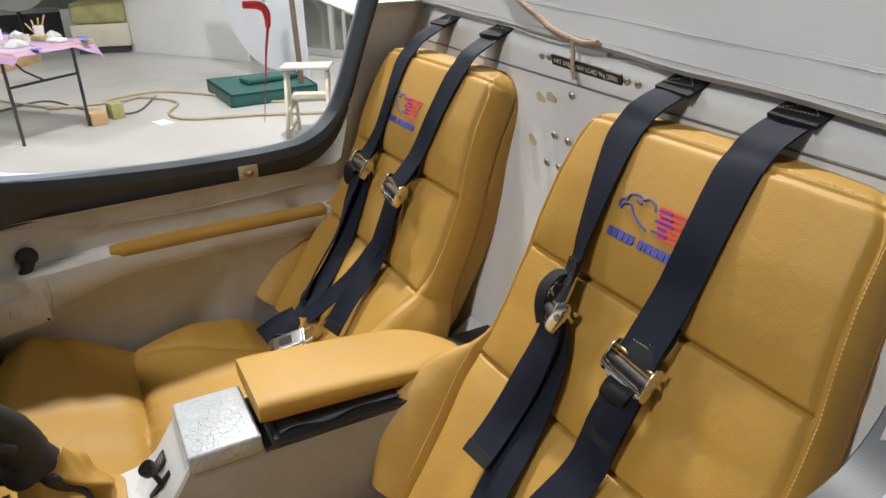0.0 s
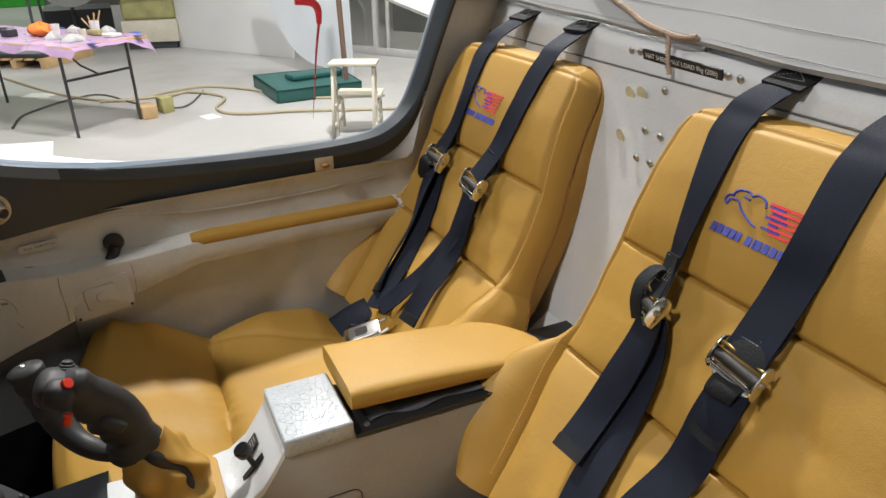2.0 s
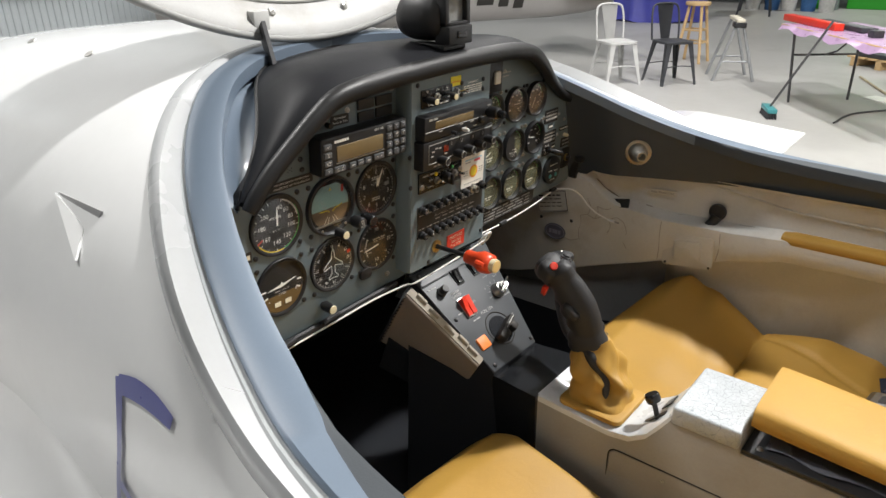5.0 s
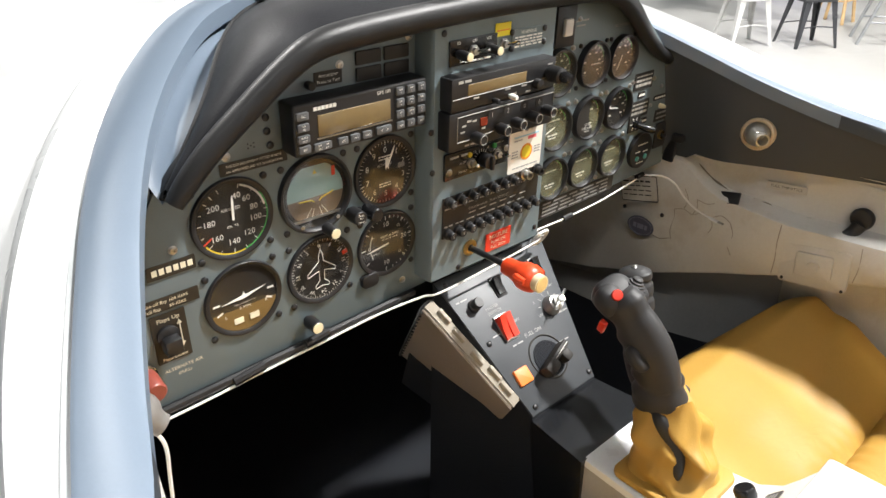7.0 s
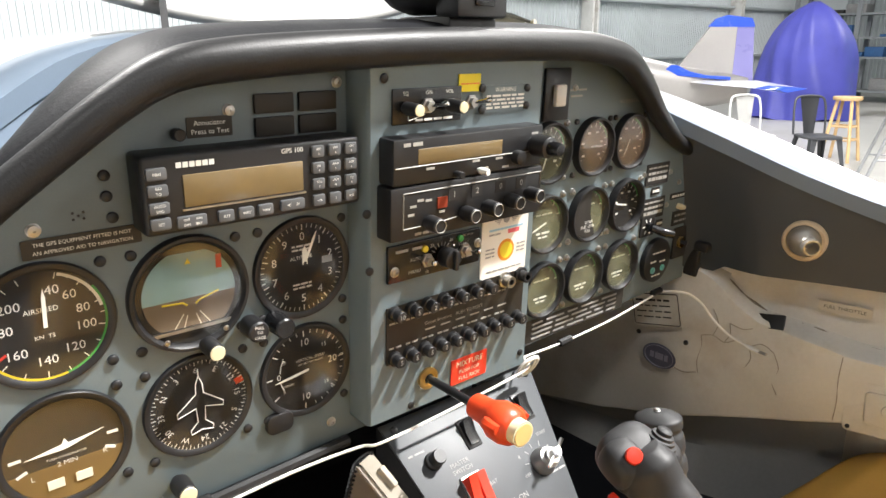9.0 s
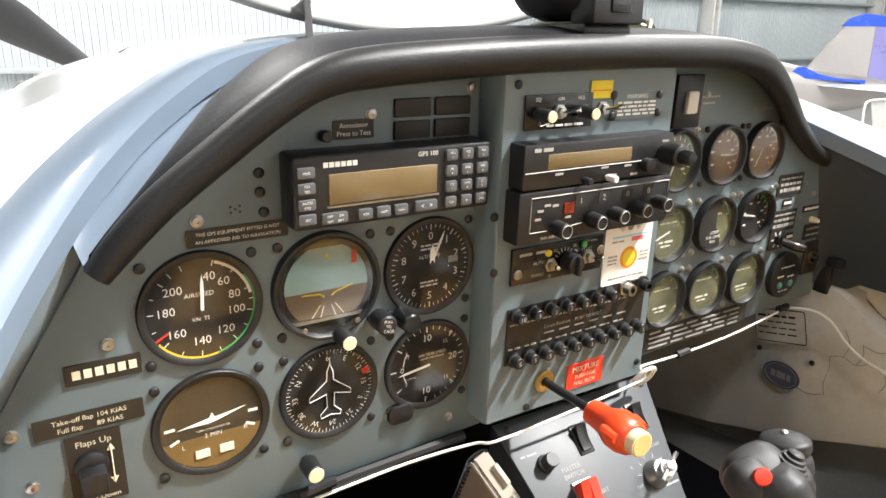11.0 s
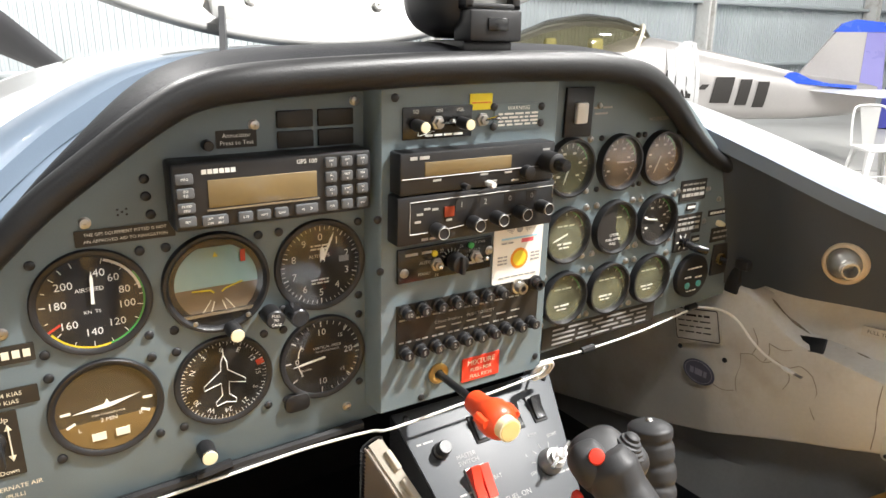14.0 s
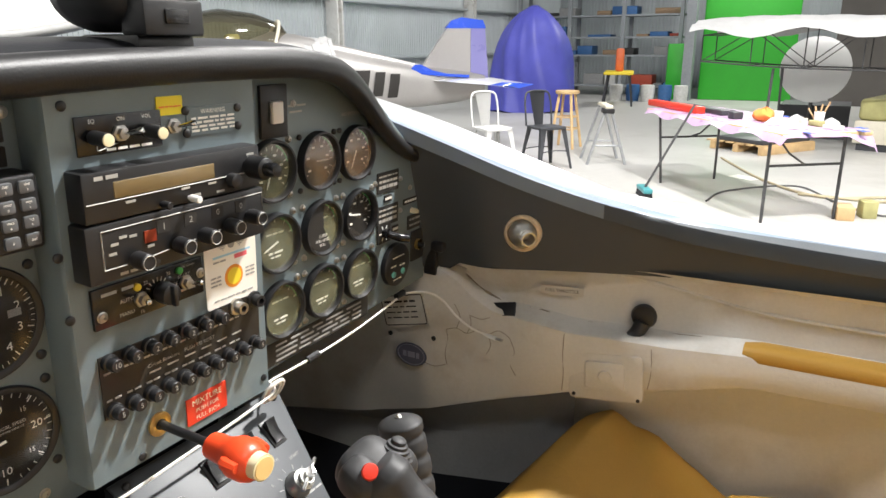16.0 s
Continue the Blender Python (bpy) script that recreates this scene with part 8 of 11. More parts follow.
def harness(seat_ob, label, straps, lap, drop, ahead):
    """straps: for each shoulder its pad, run down to the adjuster, adjuster turn, runs of webbing below, and sewn ends."""
    th = thing("seat_harness", seat_ob.matrix_basis.copy(), label, "seat belt", "seat harnesses")
    dep = lambda x, h: back_depth(x, max(0.0, min(h, SEAT_H - 0.03)))
    for pad_x, run, (bx, bh, bz, turn, lean), lows, tail in straps:
        x0 = run[0][0]
        top = [(pad_x, 0.672 - drop, -0.034 + ahead), (pad_x, 0.655 - drop, -0.012 + ahead), (pad_x * 0.8 + x0 * 0.2, 0.634 - drop * 0.9, 0.008 + ahead * 0.8), (pad_x * 0.5 + x0 * 0.5, 0.610 - drop * 0.6, 0.027 + ahead * 0.5), (pad_x * 0.2 + x0 * 0.8, 0.585 - drop * 0.35, 0.043 + ahead * 0.15), (x0, 0.566 - drop * 0.2, 0.048)]
        up = top + [(x, h, dep(x, h) + lift, tw, wf) for x, h, lift, tw, wf in run] + [(bx, bh + 0.012, dep(bx, bh) + bz + 0.006, lean, 0.98)]
        st = part("shoulder_strap", belt(up, 0.048), WEBBING, th)
        # sewn pad on the shelf
        b = bm_new()
        strip(b, [(pad_x, 0.684 - drop, -0.050 + ahead), (pad_x, 0.676 - drop, -0.034 + ahead), (pad_x, 0.660 - drop, -0.012 + ahead), (pad_x, 0.641 - drop, 0.006 + ahead), (pad_x * 0.9 + x0 * 0.1, 0.626 - drop, 0.0195 + ahead * 0.9)], 0.055, (1, 0, 0), 0.0034)
        pd = part("leather_pad", b, PAD_BLACK, st, "black leather pad with crossed stitching")
        b = bm_new()
        slope = Matrix.Translation((pad_x, 0.651 - drop, -0.0035 + ahead + 0.0052)) @ Matrix.Rotation(radians(-47), 4, "X")
        thread_rows(b, slope, ((-0.020, -0.018, 0.020, 0.018), (0.020, -0.018, -0.020, 0.018), (-0.022, -0.020, 0.022, -0.020), (-0.022, 0.020, 0.022, 0.020)))
        part("pad_stitching", b, SOFT_INK, pd, smooth=0)
        # doubled and sewn end above the adjuster
        hs = bh + 0.062
        xs_ = run[-1][0]
        tws = run[-1][3]
        ov = [(xs_ + (bx - xs_) * (hs - h) / (hs - bh), h, dep(xs_, h) + run[-1][2] + 0.0026 + (bz - run[-1][2] + 0.004) * ((hs - h) / (hs - bh)), tws + (lean - tws) * (hs - h) / (hs - bh), run[-1][4] * 0.99) for h in (hs, hs - 0.02, hs - 0.038, bh + 0.008)]
        so = part("sewn_overlap", belt(ov, 0.048, 0.0019, 4), WEBBING_DARK, st, "black stitched overlap")
        b = bm_new()
        q = Matrix.Translation(Vector(ov[1][:3]) + Vector((0, 0, 0.0030))) @ Matrix.Rotation(radians(lean * 0.5), 4, "Y") @ Matrix.Rotation(radians(-12), 4, "X")
        w = 0.020 * run[-1][4]
        thread_rows(b, q, [(-w, 0.018, w, 0.018)] + [(0.004 + 0.0042 * k, 0.014, 0.004 + 0.0042 * k, -0.012) for k in range(4) if 0.004 + 0.0042 * k < w] + [(-w, -0.014, w * 0.3, -0.014)])
        part("overlap_stitching", b, SOFT_INK, so, smooth=0)
        buckle(th, Matrix.Translation((bx, bh, dep(bx, bh) + bz)) @ Matrix.Rotation(radians(turn), 4, "Z") @ Matrix.Rotation(radians(lean), 4, "Y") @ Matrix.Rotation(radians(-10), 4, "X"))
        for nm, lb, pts, hem in lows:
            run_ = [(x, h, dep(x, h) + lift, tw, wf) for x, h, lift, tw, wf in pts]
            ob = part(nm, belt(run_, 0.047), WEBBING, th, lb)
            if hem:
                a, c = Vector(run_[-1][:3]), Vector(run_[-2][:3])
                d = (c - a).normalized()
                tw = run_[-1][3]
                wf = run_[-1][4]
                part("tail_hem", belt([(*(a + d * 0.016), tw, wf), (*(a + d * 0.008), tw, wf), (*(a - d * 0.001), tw, wf)], 0.048, 0.0032, 3), WEBBING_DARK, ob, "doubled and stitched strap end")
        if tail:
            pts, wd = tail
            part("strap_loop", belt([(x, h, dep(x, h) + lift, tw, wf) for x, h, lift, tw, wf in pts], wd, 0.0014), WEBBING_DARK, th, "folded black webbing loop")
    if lap:
        x, h, z = lap
        q = Matrix.Translation((x, h, z)) @ Matrix.Rotation(radians(-22), 4, "Z") @ Matrix.Rotation(radians(-38), 4, "X")
        b = bm_new()
        prism(b, round_rect(-0.019, -0.040, 0.019, 0.026, 0.007), -0.006, 0.006, 0.003, m=q)
        ob = part("lap_lock", b, CHROME, th, "chromed lap lock")
        b = bm_new()
        prism(b, round_rect(-0.015, -0.030, 0.015, 0.022, 0.004), 0.0062, 0.0092, 0.0015, m=q)
        part("release_flap", b, STEEL, ob)
        b = bm_new()
        prism(b, round_rect(-0.008, -0.018, 0.008, 0.004, 0.003), 0.0093, 0.0100, m=q)
        part("flap_recess", b, BLACK_FACE, ob)
        b = bm_new()
        for dx in (-0.013, 0.013):
            tube(b, [q @ Vector((dx, 0.024, 0.0)), q @ Vector((dx * 0.9, 0.040, 0.004))], 0.0028, 8, smooth=False)
        part("tongue", b, STEEL, ob)
        part("lap_strap", belt([(x - 0.014, h - 0.004, z + 0.004, 60), (x - 0.034, h - 0.004, z + 0.004, 68), (x - 0.055, h - 0.014, z - 0.004, 75), (x - 0.075, h - 0.030, z - 0.020, 80), (x - 0.085, h - 0.055, z - 0.040, 80)], 0.028), WEBBING, th)
        part("lap_strap", belt([(-0.060, 0.030, 0.045, 30), (-0.062, 0.000, 0.070, 35), (-0.060, -0.030, 0.090, 40)], 0.044), WEBBING, th)
    return th


harness(SEAT_R, "navy shoulder harness with chromed adjusters and a chromed lap lock", [
    (-0.088, [(-0.086, 0.535, 0.004, 0, 0.95), (-0.076, 0.47, 0.004, -6, 0.86), (-0.082, 0.405, 0.007, -4, 0.84)], (-0.084, 0.338, 0.016, -4, 0),
     [("lower_strap", "", [(-0.078, 0.330, 0.012, 0, 0.8), (-0.070, 0.27, 0.010, 20, 0.8), (-0.058, 0.19, 0.012, 30, 0.75), (-0.030, 0.10, 0.016, 20, 0.8), (-0.008, 0.050, 0.03, 0, 0.8)], False),
      ("strap_tail", "loose navy strap tail", [(-0.086, 0.328, 0.020, 0, 0.8), (-0.086, 0.27, 0.022, -10, 0.8), (-0.080, 0.20, 0.022, -25, 0.75), (-0.062, 0.13, 0.022, -30, 0.7), (-0.038, 0.072, 0.026, -20, 0.7)], True)],
     ([(-0.094, 0.334, 0.022, 10, 1), (-0.102, 0.322, 0.030, 20, 1), (-0.110, 0.296, 0.018, 30, 0.9), (-0.100, 0.318, 0.012, 20, 0.9)], 0.030)),
    (0.089, [(0.100, 0.535, 0.004, 0, 1.0), (0.096, 0.47, 0.004, 0, 0.95), (0.080, 0.405, 0.007, 0, 0.92)], (0.066, 0.334, 0.016, -6, 0),
     [("lower_strap", "", [(0.074, 0.322, 0.012, 0, 0.85), (0.068, 0.26, 0.012, 0, 0.8), (0.044, 0.17, 0.014, 5, 0.8), (0.022, 0.10, 0.018, 8, 0.8), (0.008, 0.058, 0.026, 10, 0.8)], False),
      ("strap_tail", "loose navy strap tail", [(0.070, 0.325, 0.020, 0, 1.0), (0.072, 0.28, 0.019, 6, 0.95), (0.076, 0.21, 0.020, 22, 0.85), (0.084, 0.14, 0.021, 30, 0.75), (0.092, 0.075, 0.021, 20, 0.75)], True)], None)],
    (0.050, 0.022, 0.090), 0.0, 0.0)
harness(SEAT_L, "navy shoulder harness with chromed adjusters and loose hanging tails", [
    (-0.094, [(-0.108, 0.535, 0.004, 0, 0.98), (-0.100, 0.475, 0.005, -10, 0.85), (-0.096, 0.415, 0.009, -22, 0.76), (-0.096, 0.388, 0.012, -28, 0.74)], (-0.090, 0.330, 0.018, -8, -22),
     [("lower_strap", "", [(-0.082, 0.318, 0.013, -12, 0.9), (-0.066, 0.27, 0.011, -5, 1.0), (-0.058, 0.19, 0.012, 0, 1.0), (-0.043, 0.11, 0.014, 0, 1.0), (-0.020, 0.02, 0.02, 0, 1.0), (-0.010, -0.03, 0.03, 0, 1.0)], False),
      ("strap_tail", "loose navy strap tail", [(-0.082, 0.318, 0.022, -10, 0.85), (-0.080, 0.285, 0.022, -6, 0.95), (-0.084, 0.24, 0.022, 0, 1.0), (-0.089, 0.18, 0.023, 0, 1.0), (-0.084, 0.126, 0.024, 0, 1.0)], True)],
     ([(-0.100, 0.374, 0.017, -18, 0.95), (-0.107, 0.366, 0.024, -14, 1), (-0.110, 0.346, 0.030, -10, 1), (-0.107, 0.324, 0.028, -8, 1), (-0.099, 0.306, 0.022, -8, 0.9)], 0.022)),
    (0.058, [(0.049, 0.535, 0.004, 0, 1.02), (0.051, 0.466, 0.005, 0, 1.0), (0.047, 0.410, 0.008, 0, 1.0)], (0.044, 0.325, 0.018, -6, 4),
     [("lower_strap", "", [(0.042, 0.312, 0.013, 4, 1.0), (0.039, 0.26, 0.012, 4, 1.05), (0.036, 0.20, 0.012, 2, 1.05), (0.028, 0.14, 0.014, 0, 1.05), (0.012, 0.05, 0.02, 0, 1.0), (0.000, -0.03, 0.03, 0, 1.0)], False),
      ("strap_tail", "short navy strap end folded under the adjuster", [(0.048, 0.314, 0.022, 4, 0.85), (0.048, 0.290, 0.021, 4, 0.85), (0.046, 0.262, 0.018, 4, 0.85), (0.044, 0.240, 0.017, 4, 0.85)], True)],
     ([(0.044, 0.312, 0.022, 0, 1), (0.042, 0.300, 0.028, 5, 1), (0.040, 0.288, 0.026, 8, 0.9), (0.041, 0.298, 0.019, 6, 0.9)], 0.034))],
    None, 0.019, 0.012)


# ---- side wall fittings ----
def wall_fittings():
    # padded rail
    th = thing("arm_pad", label="long tan padded arm rail on the cabin wall ledge", category="arm rest")
    b = bm_new()
    rings = []
    for k in range(21):
        f = k / 20
        y = -0.410 - 0.40 * f
        e = ease(0, 0.02, f) * 0.25 + 0.75
        ring = []
        for i in range(18):
            a = 2 * math.pi * i / 18
            ring.append((CX + wall_x(y) - 0.013 + 0.018 * e * math.copysign(abs(math.cos(a)) ** 0.7, math.cos(a)), y, 1.124 - 0.006 * f + 0.0125 * e * math.copysign(abs(math.sin(a)) ** 0.7, math.sin(a))))
        rings.append(ring)
    loft(b, rings)
    part("pad", b, LEATHER, th)
    # air vent
    th = thing("air_vent", Matrix.Translation((0.4310, -0.137, 1.2520)) @ Matrix.Rotation(radians(-90), 4, "Y") @ Matrix.Rotation(radians(12), 4, "X") @ Matrix.Scale(0.88, 4), "beige round eyeball air vent with a steel nozzle in the sill", "air vent")
    b = bm_new()
    lathe(b, [(0.028, -0.012), (0.028, 0.003), (0.0258, 0.0055), (0.0222, 0.0055), (0.0212, 0.001), (0.0205, -0.004)], 32)
    part("vent_ring", b, material("vent_beige_plastic", (0.60, 0.47, 0.31), rough=0.5, vary=0.12, scale=40, bump=0.1), th)
    b = bm_new()
    lathe(b, [(0.0, -0.010), (0.0200, -0.008), (0.0212, 0.000), (0.0198, 0.008), (0.0160, 0.0145), (0.0128, 0.017), (0.0120, 0.019), (0.0120, 0.022), (0.0110, 0.0225), (0.0108, 0.029), (0.0088, 0.029), (0.0082, 0.008), (0.0, 0.008)], 28, Matrix.Rotation(radians(-6), 4, "Y") @ Matrix.Rotation(radians(30), 4, "X"))
    ob = part("nozzle", b, material("satin_grey_nozzle", (0.52, 0.50, 0.46), rough=0.36, metal=0.75, vary=0.1, bump=0.05), th, "grey nozzle")
    # black ball and socket hook
    th = thing("headset_hook", label="round black plastic hook on the beige cabin wall", category="hook")
    b = bm_new()
    xw = CX + wall_x(-0.286)
    lathe(b, [(0.0, -0.002), (0.016, -0.002), (0.017, 0.003), (0.0145, 0.008), (0.0, 0.009)], 24, Matrix.Translation((xw + 0.002, -0.286, 1.144)) @ Matrix.Rotation(radians(-90), 4, "Y"))
    part("disc", b, BLACK, th)
    b = bm_new()
    tube(b, [(xw - 0.002, -0.286, 1.136), (xw - 0.006, -0.281, 1.124), (xw - 0.012, -0.275, 1.112)], [0.011, 0.010, 0.012], 10)
    part("stem", b, BLACK, th)
    # throttle placard, socket box, moulded plate
    b = bm_new()
    q = Matrix.Translation((CX + wall_x(-0.178) + 0.003, -0.178, 1.166)) @ Matrix.Rotation(radians(11.5), 4, "Z") @ Matrix.Rotation(radians(90), 4, "X") @ Matrix.Rotation(radians(-90), 4, "Y")
    prism(b, round_rect(-0.029, -0.006, 0.029, 0.006, 0.001, 2), 0.0, 0.0016, m=q)
    ob = solo("throttle_placard", b, material("engraved_beige_plate", (0.52, 0.49, 0.43), rough=0.5, vary=0.06, bump=0), "cream engraved throttle placard on the beige cabin wall", "placard", smooth=0)
    b = bm_new()
    letters(b, "FULL THROTTLE", 0.0062, q @ Matrix.Translation((0, 0, 0.0019)))
    part("lettering", b, BLACK_FACE, ob, smooth=0)
    b = bm_new()
    box(b, -0.010, -0.016, -0.004, 0.010, 0.016, 0.001, 0.0008, m=Matrix.Translation((0.4410, -0.108, 1.1375)) @ Matrix.Rotation(radians(-50), 4, "Y") @ Matrix.Rotation(radians(12), 4, "Z"))
    solo("wall_socket", b, BLACK, "small black square socket in the beige cabin wall", "socket")
    th = thing("moulded_cover", label="beige moulded rectangular cover plate screwed to the wall ledge", category="cover plate")
    q = Matrix.Translation((0.4558, -0.250, 1.066)) @ Matrix.Rotation(radians(9), 4, "Z") @ Matrix.Rotation(radians(90), 4, "X") @ Matrix.Rotation(radians(-90), 4, "Y") @ Matrix.Rotation(radians(4), 4, "Z")
    b = bm_new()
    prism(b, round_rect(-0.048, -0.036, 0.048, 0.030, 0.006), -0.004, 0.002, 0.001, m=q)
    part("plate", b, BEIGE_WALL, th)
    b = bm_new()
    prism(b, round_rect(-0.026, -0.021, 0.026, 0.020, 0.005), 0.0022, 0.0055, 0.002, m=q)
    part("raised_field", b, BEIGE_WALL, th)
    b = bm_new()
    lathe(b, [(0.009, 0.0056), (0.008, 0.0075), (0.0, 0.0085)], 20, q)
    part("boss", b, BEIGE_WALL, th, "round moulded boss")
    for x, y in ((-0.042, -0.030), (0.042, -0.032)):
        piece("screw", SCREW, th, q @ Matrix.Translation((x, y, 0.002)) @ Matrix.Diagonal((0.7, 0.7, 0.8, 1)))
    # crease in the upper wall and old cracks in the paint
    b = bm_new()
    tube(b, [(CX + wall_x(y) + 0.0075, y, z) for y, z in ((-0.22, 1.198), (-0.28, 1.192), (-0.36, 1.178), (-0.44, 1.167), (-0.60, 1.164), (-0.80, 1.172))], 0.0026, 8)
    part("wall_crease", b, BEIGE_WALL, bpy.data.objects["wall_right_cabin"], "raised crease in the beige wall")
    crack = material("paint_crack_dark", (0.27, 0.245, 0.21), rough=0.9, bump=0)
    inner = lambda y: CX + wall_x(y) - 0.030 * min(1.0, max(0.0, (0.10 - y) / 0.25)) - 0.0019
    for pts in ([(-0.03, 1.10), (-0.032, 1.085), (-0.028, 1.062), (-0.031, 1.045)], [(-0.03, 1.10), (-0.045, 1.104), (-0.06, 1.098), (-0.075, 1.106)], [(-0.028, 1.045), (-0.012, 1.040), (0.002, 1.043)], [(-0.195, 1.118), (-0.194, 1.09), (-0.196, 1.06), (-0.195, 1.035)], [(-0.06, 1.098), (-0.066, 1.112), (-0.064, 1.126)], [(-0.305, 1.112), (-0.307, 1.08), (-0.304, 1.055)], [(-0.075, 1.106), (-0.09, 1.101), (-0.105, 1.108), (-0.12, 1.10)], [(-0.09, 1.101), (-0.094, 1.085), (-0.088, 1.07)], [(-0.12, 1.10), (-0.128, 1.08), (-0.122, 1.062), (-0.13, 1.045)], [(-0.045, 1.104), (-0.05, 1.122), (-0.042, 1.14)], [(-0.064, 1.126), (-0.08, 1.122), (-0.092, 1.126)], [(0.002, 1.043), (0.015, 1.05), (0.03, 1.046)]):
        b = bm_new()
        tube(b, [(inner(y) + 0.0004, y, z) for y, z in pts], 0.0006, 5, 4)
        part("paint_crack", b, crack, bpy.data.objects["wall_right_cabin"], "dark crack in the paint")
    # uneven dark brown streaks along the ledge's corner
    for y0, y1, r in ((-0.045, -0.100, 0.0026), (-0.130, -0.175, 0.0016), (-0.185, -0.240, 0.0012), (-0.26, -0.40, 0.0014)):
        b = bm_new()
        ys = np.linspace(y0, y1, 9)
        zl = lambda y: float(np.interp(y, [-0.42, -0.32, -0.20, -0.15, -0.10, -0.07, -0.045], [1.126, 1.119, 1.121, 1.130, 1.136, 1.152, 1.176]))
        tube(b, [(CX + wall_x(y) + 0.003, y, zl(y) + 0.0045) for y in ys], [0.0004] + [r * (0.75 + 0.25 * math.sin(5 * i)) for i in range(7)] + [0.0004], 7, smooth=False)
        part("ledge_corner_streak", b, material("ledge_corner_streak", (0.20, 0.175, 0.14), rough=0.9, vary=0.3, scale=90, bump=0.2) if y0 == -0.045 else bpy.data.materials["ledge_corner_streak"], bpy.data.objects["wall_right_cabin"], "uneven dark brown streak along the ledge's corner")
    # latch plate on the sill
    th = thing("latch_keeper", label="small brass canopy latch plate on the charcoal sill", category="latch")
    xl = CX + 0.574 - 0.042
    b = bm_new()
    box(b, -0.018, -0.013, -0.001, 0.018, 0.013, 0.0015, 0.0005, m=Matrix.Translation((xl - 0.003, -0.672, 1.2215)) @ Matrix.Rotation(radians(90), 4, "X") @ Matrix.Rotation(radians(-90), 4, "Y"))
    part("plate", b, material("aged_brass_plate", (0.52, 0.42, 0.28), rough=0.5, metal=0.3, vary=0.2, bump=0.1), th)
    b = bm_new()
    tube(b, [(xl - 0.006, -0.662, 1.221), (xl - 0.010, -0.672, 1.2195), (xl - 0.006, -0.681, 1.219)], [0.002, 0.0055, 0.002], 8)
    part("hook_slot", b, PIPING, th)
    # forward placard and round emblem below the panel
    b = bm_new()
    q = Matrix.Translation((0.4085, 0.032, 1.120)) @ Matrix.Rotation(radians(90), 4, "X") @ Matrix.Rotation(radians(-90), 4, "Y") @ Matrix.Rotation(radians(13), 4, "Z")
    prism(b, round_rect(-0.042, -0.024, 0.036, 0.026, 0.003), 0, 0.0014, m=q)
    ob = solo("frequency_placard", b, BEIGE_WALL, "beige data placard with a black border below the panel", "placard", smooth=0)
    b = bm_new()
    o = round_rect(-0.039, -0.021, 0.033, 0.023, 0.003)
    tube(b, [q @ Vector((x, y, 0.0017)) for x, y in o + [o[0]]], 0.0007, 4, smooth=False)
    for k in range(4):
        t = bm_new()
        bars(t, -0.034, 0.020, 0.014 - 0.008 * k, 0.0030 if k == 0 else 0.0018, 0.0016, 4, 40 + k)
        merge(b, t, q)
    part("print", b, BLACK_FACE, ob, smooth=0)
    b = bm_new()
    q = Matrix.Translation((0.4085, 0.024, 1.053)) @ Matrix.Rotation(radians(90), 4, "X") @ Matrix.Rotation(radians(-90), 4, "Y")
    prism(b, [(1.45 * x, y) for x, y in disc_outline(0.018, 32)], 0, 0.0012, m=q)
    ob = solo("oval_sticker", b, material("oval_sticker_indigo", (0.085, 0.088, 0.125), rough=0.5, bump=0), "oval indigo sticker on the beige cabin wall", "sticker", smooth=0)
    b = bm_new()
    tube(b, [q @ Vector((1.45 * x, y, 0.0014)) for x, y in disc_outline(0.0155, 32) + [(0.0155, 0)]], 0.0006, 4, smooth=False)
    t = bm_new()
    bars(t, -0.014, 0.014, 0.0, 0.009, 0.0013, 3, 8)
    merge(b, t, q)
    for y, z in ((0.060, 1.079), (-0.014, 1.086)):
        piece("screw", SCREW, bpy.data.objects["wall_right_cabin"], Matrix.Translation((0.4090, y, z)) @ Matrix.Rotation(radians(-90), 4, "Y"))
    part("print", b, material("sticker_pale_print", (0.22, 0.22, 0.28), rough=0.5, bump=0), ob, smooth=0)
    # the other eyeball vent, turned down, with a white lead hanging from it
    c = Vector((-0.470, -0.080, 1.206))
    th = thing("air_vent", Matrix.Translation(c) @ Matrix.Scale(0.62, 4), "cream eyeball air vent turned downwards under the rail", "air vent")
    cream = material("vent_cream_plastic", (0.17, 0.16, 0.15), rough=0.35, vary=0.1, scale=30, bump=0.05)
    b = bm_new()
    lathe(b, [(0.0, -0.030), (0.012, -0.028), (0.022, -0.020), (0.0285, -0.006), (0.0290, 0.004), (0.0255, 0.014), (0.0185, 0.022), (0.0165, 0.028), (0.0160, 0.036), (0.0140, 0.036), (0.0135, 0.010), (0.0, 0.008)], 32, Vector((0.62, -0.25, -0.74)).to_track_quat("Z", "Y").to_matrix().to_4x4())
    part("eyeball", b, cream, th)
    b = bm_new()
    lathe(b, [(0.036, -0.004), (0.036, 0.004), (0.030, 0.006), (0.027, 0.0)], 32, Matrix.Translation((-0.008, 0, 0)) @ Matrix.Rotation(radians(90), 4, "Y"))
    part("vent_ring", b, cream, th)
    b = bm_new()
    tube(b, [(0.004, 0.0, -0.026), (0.016, -0.002, -0.045), (0.022, 0.0, -0.075), (0.018, 0.004, -0.13), (0.010, 0.006, -0.22)], 0.0028, 8)
    part("lead", b, WHITE_PLASTIC, th, "white lead hanging down")


wall_fittings()


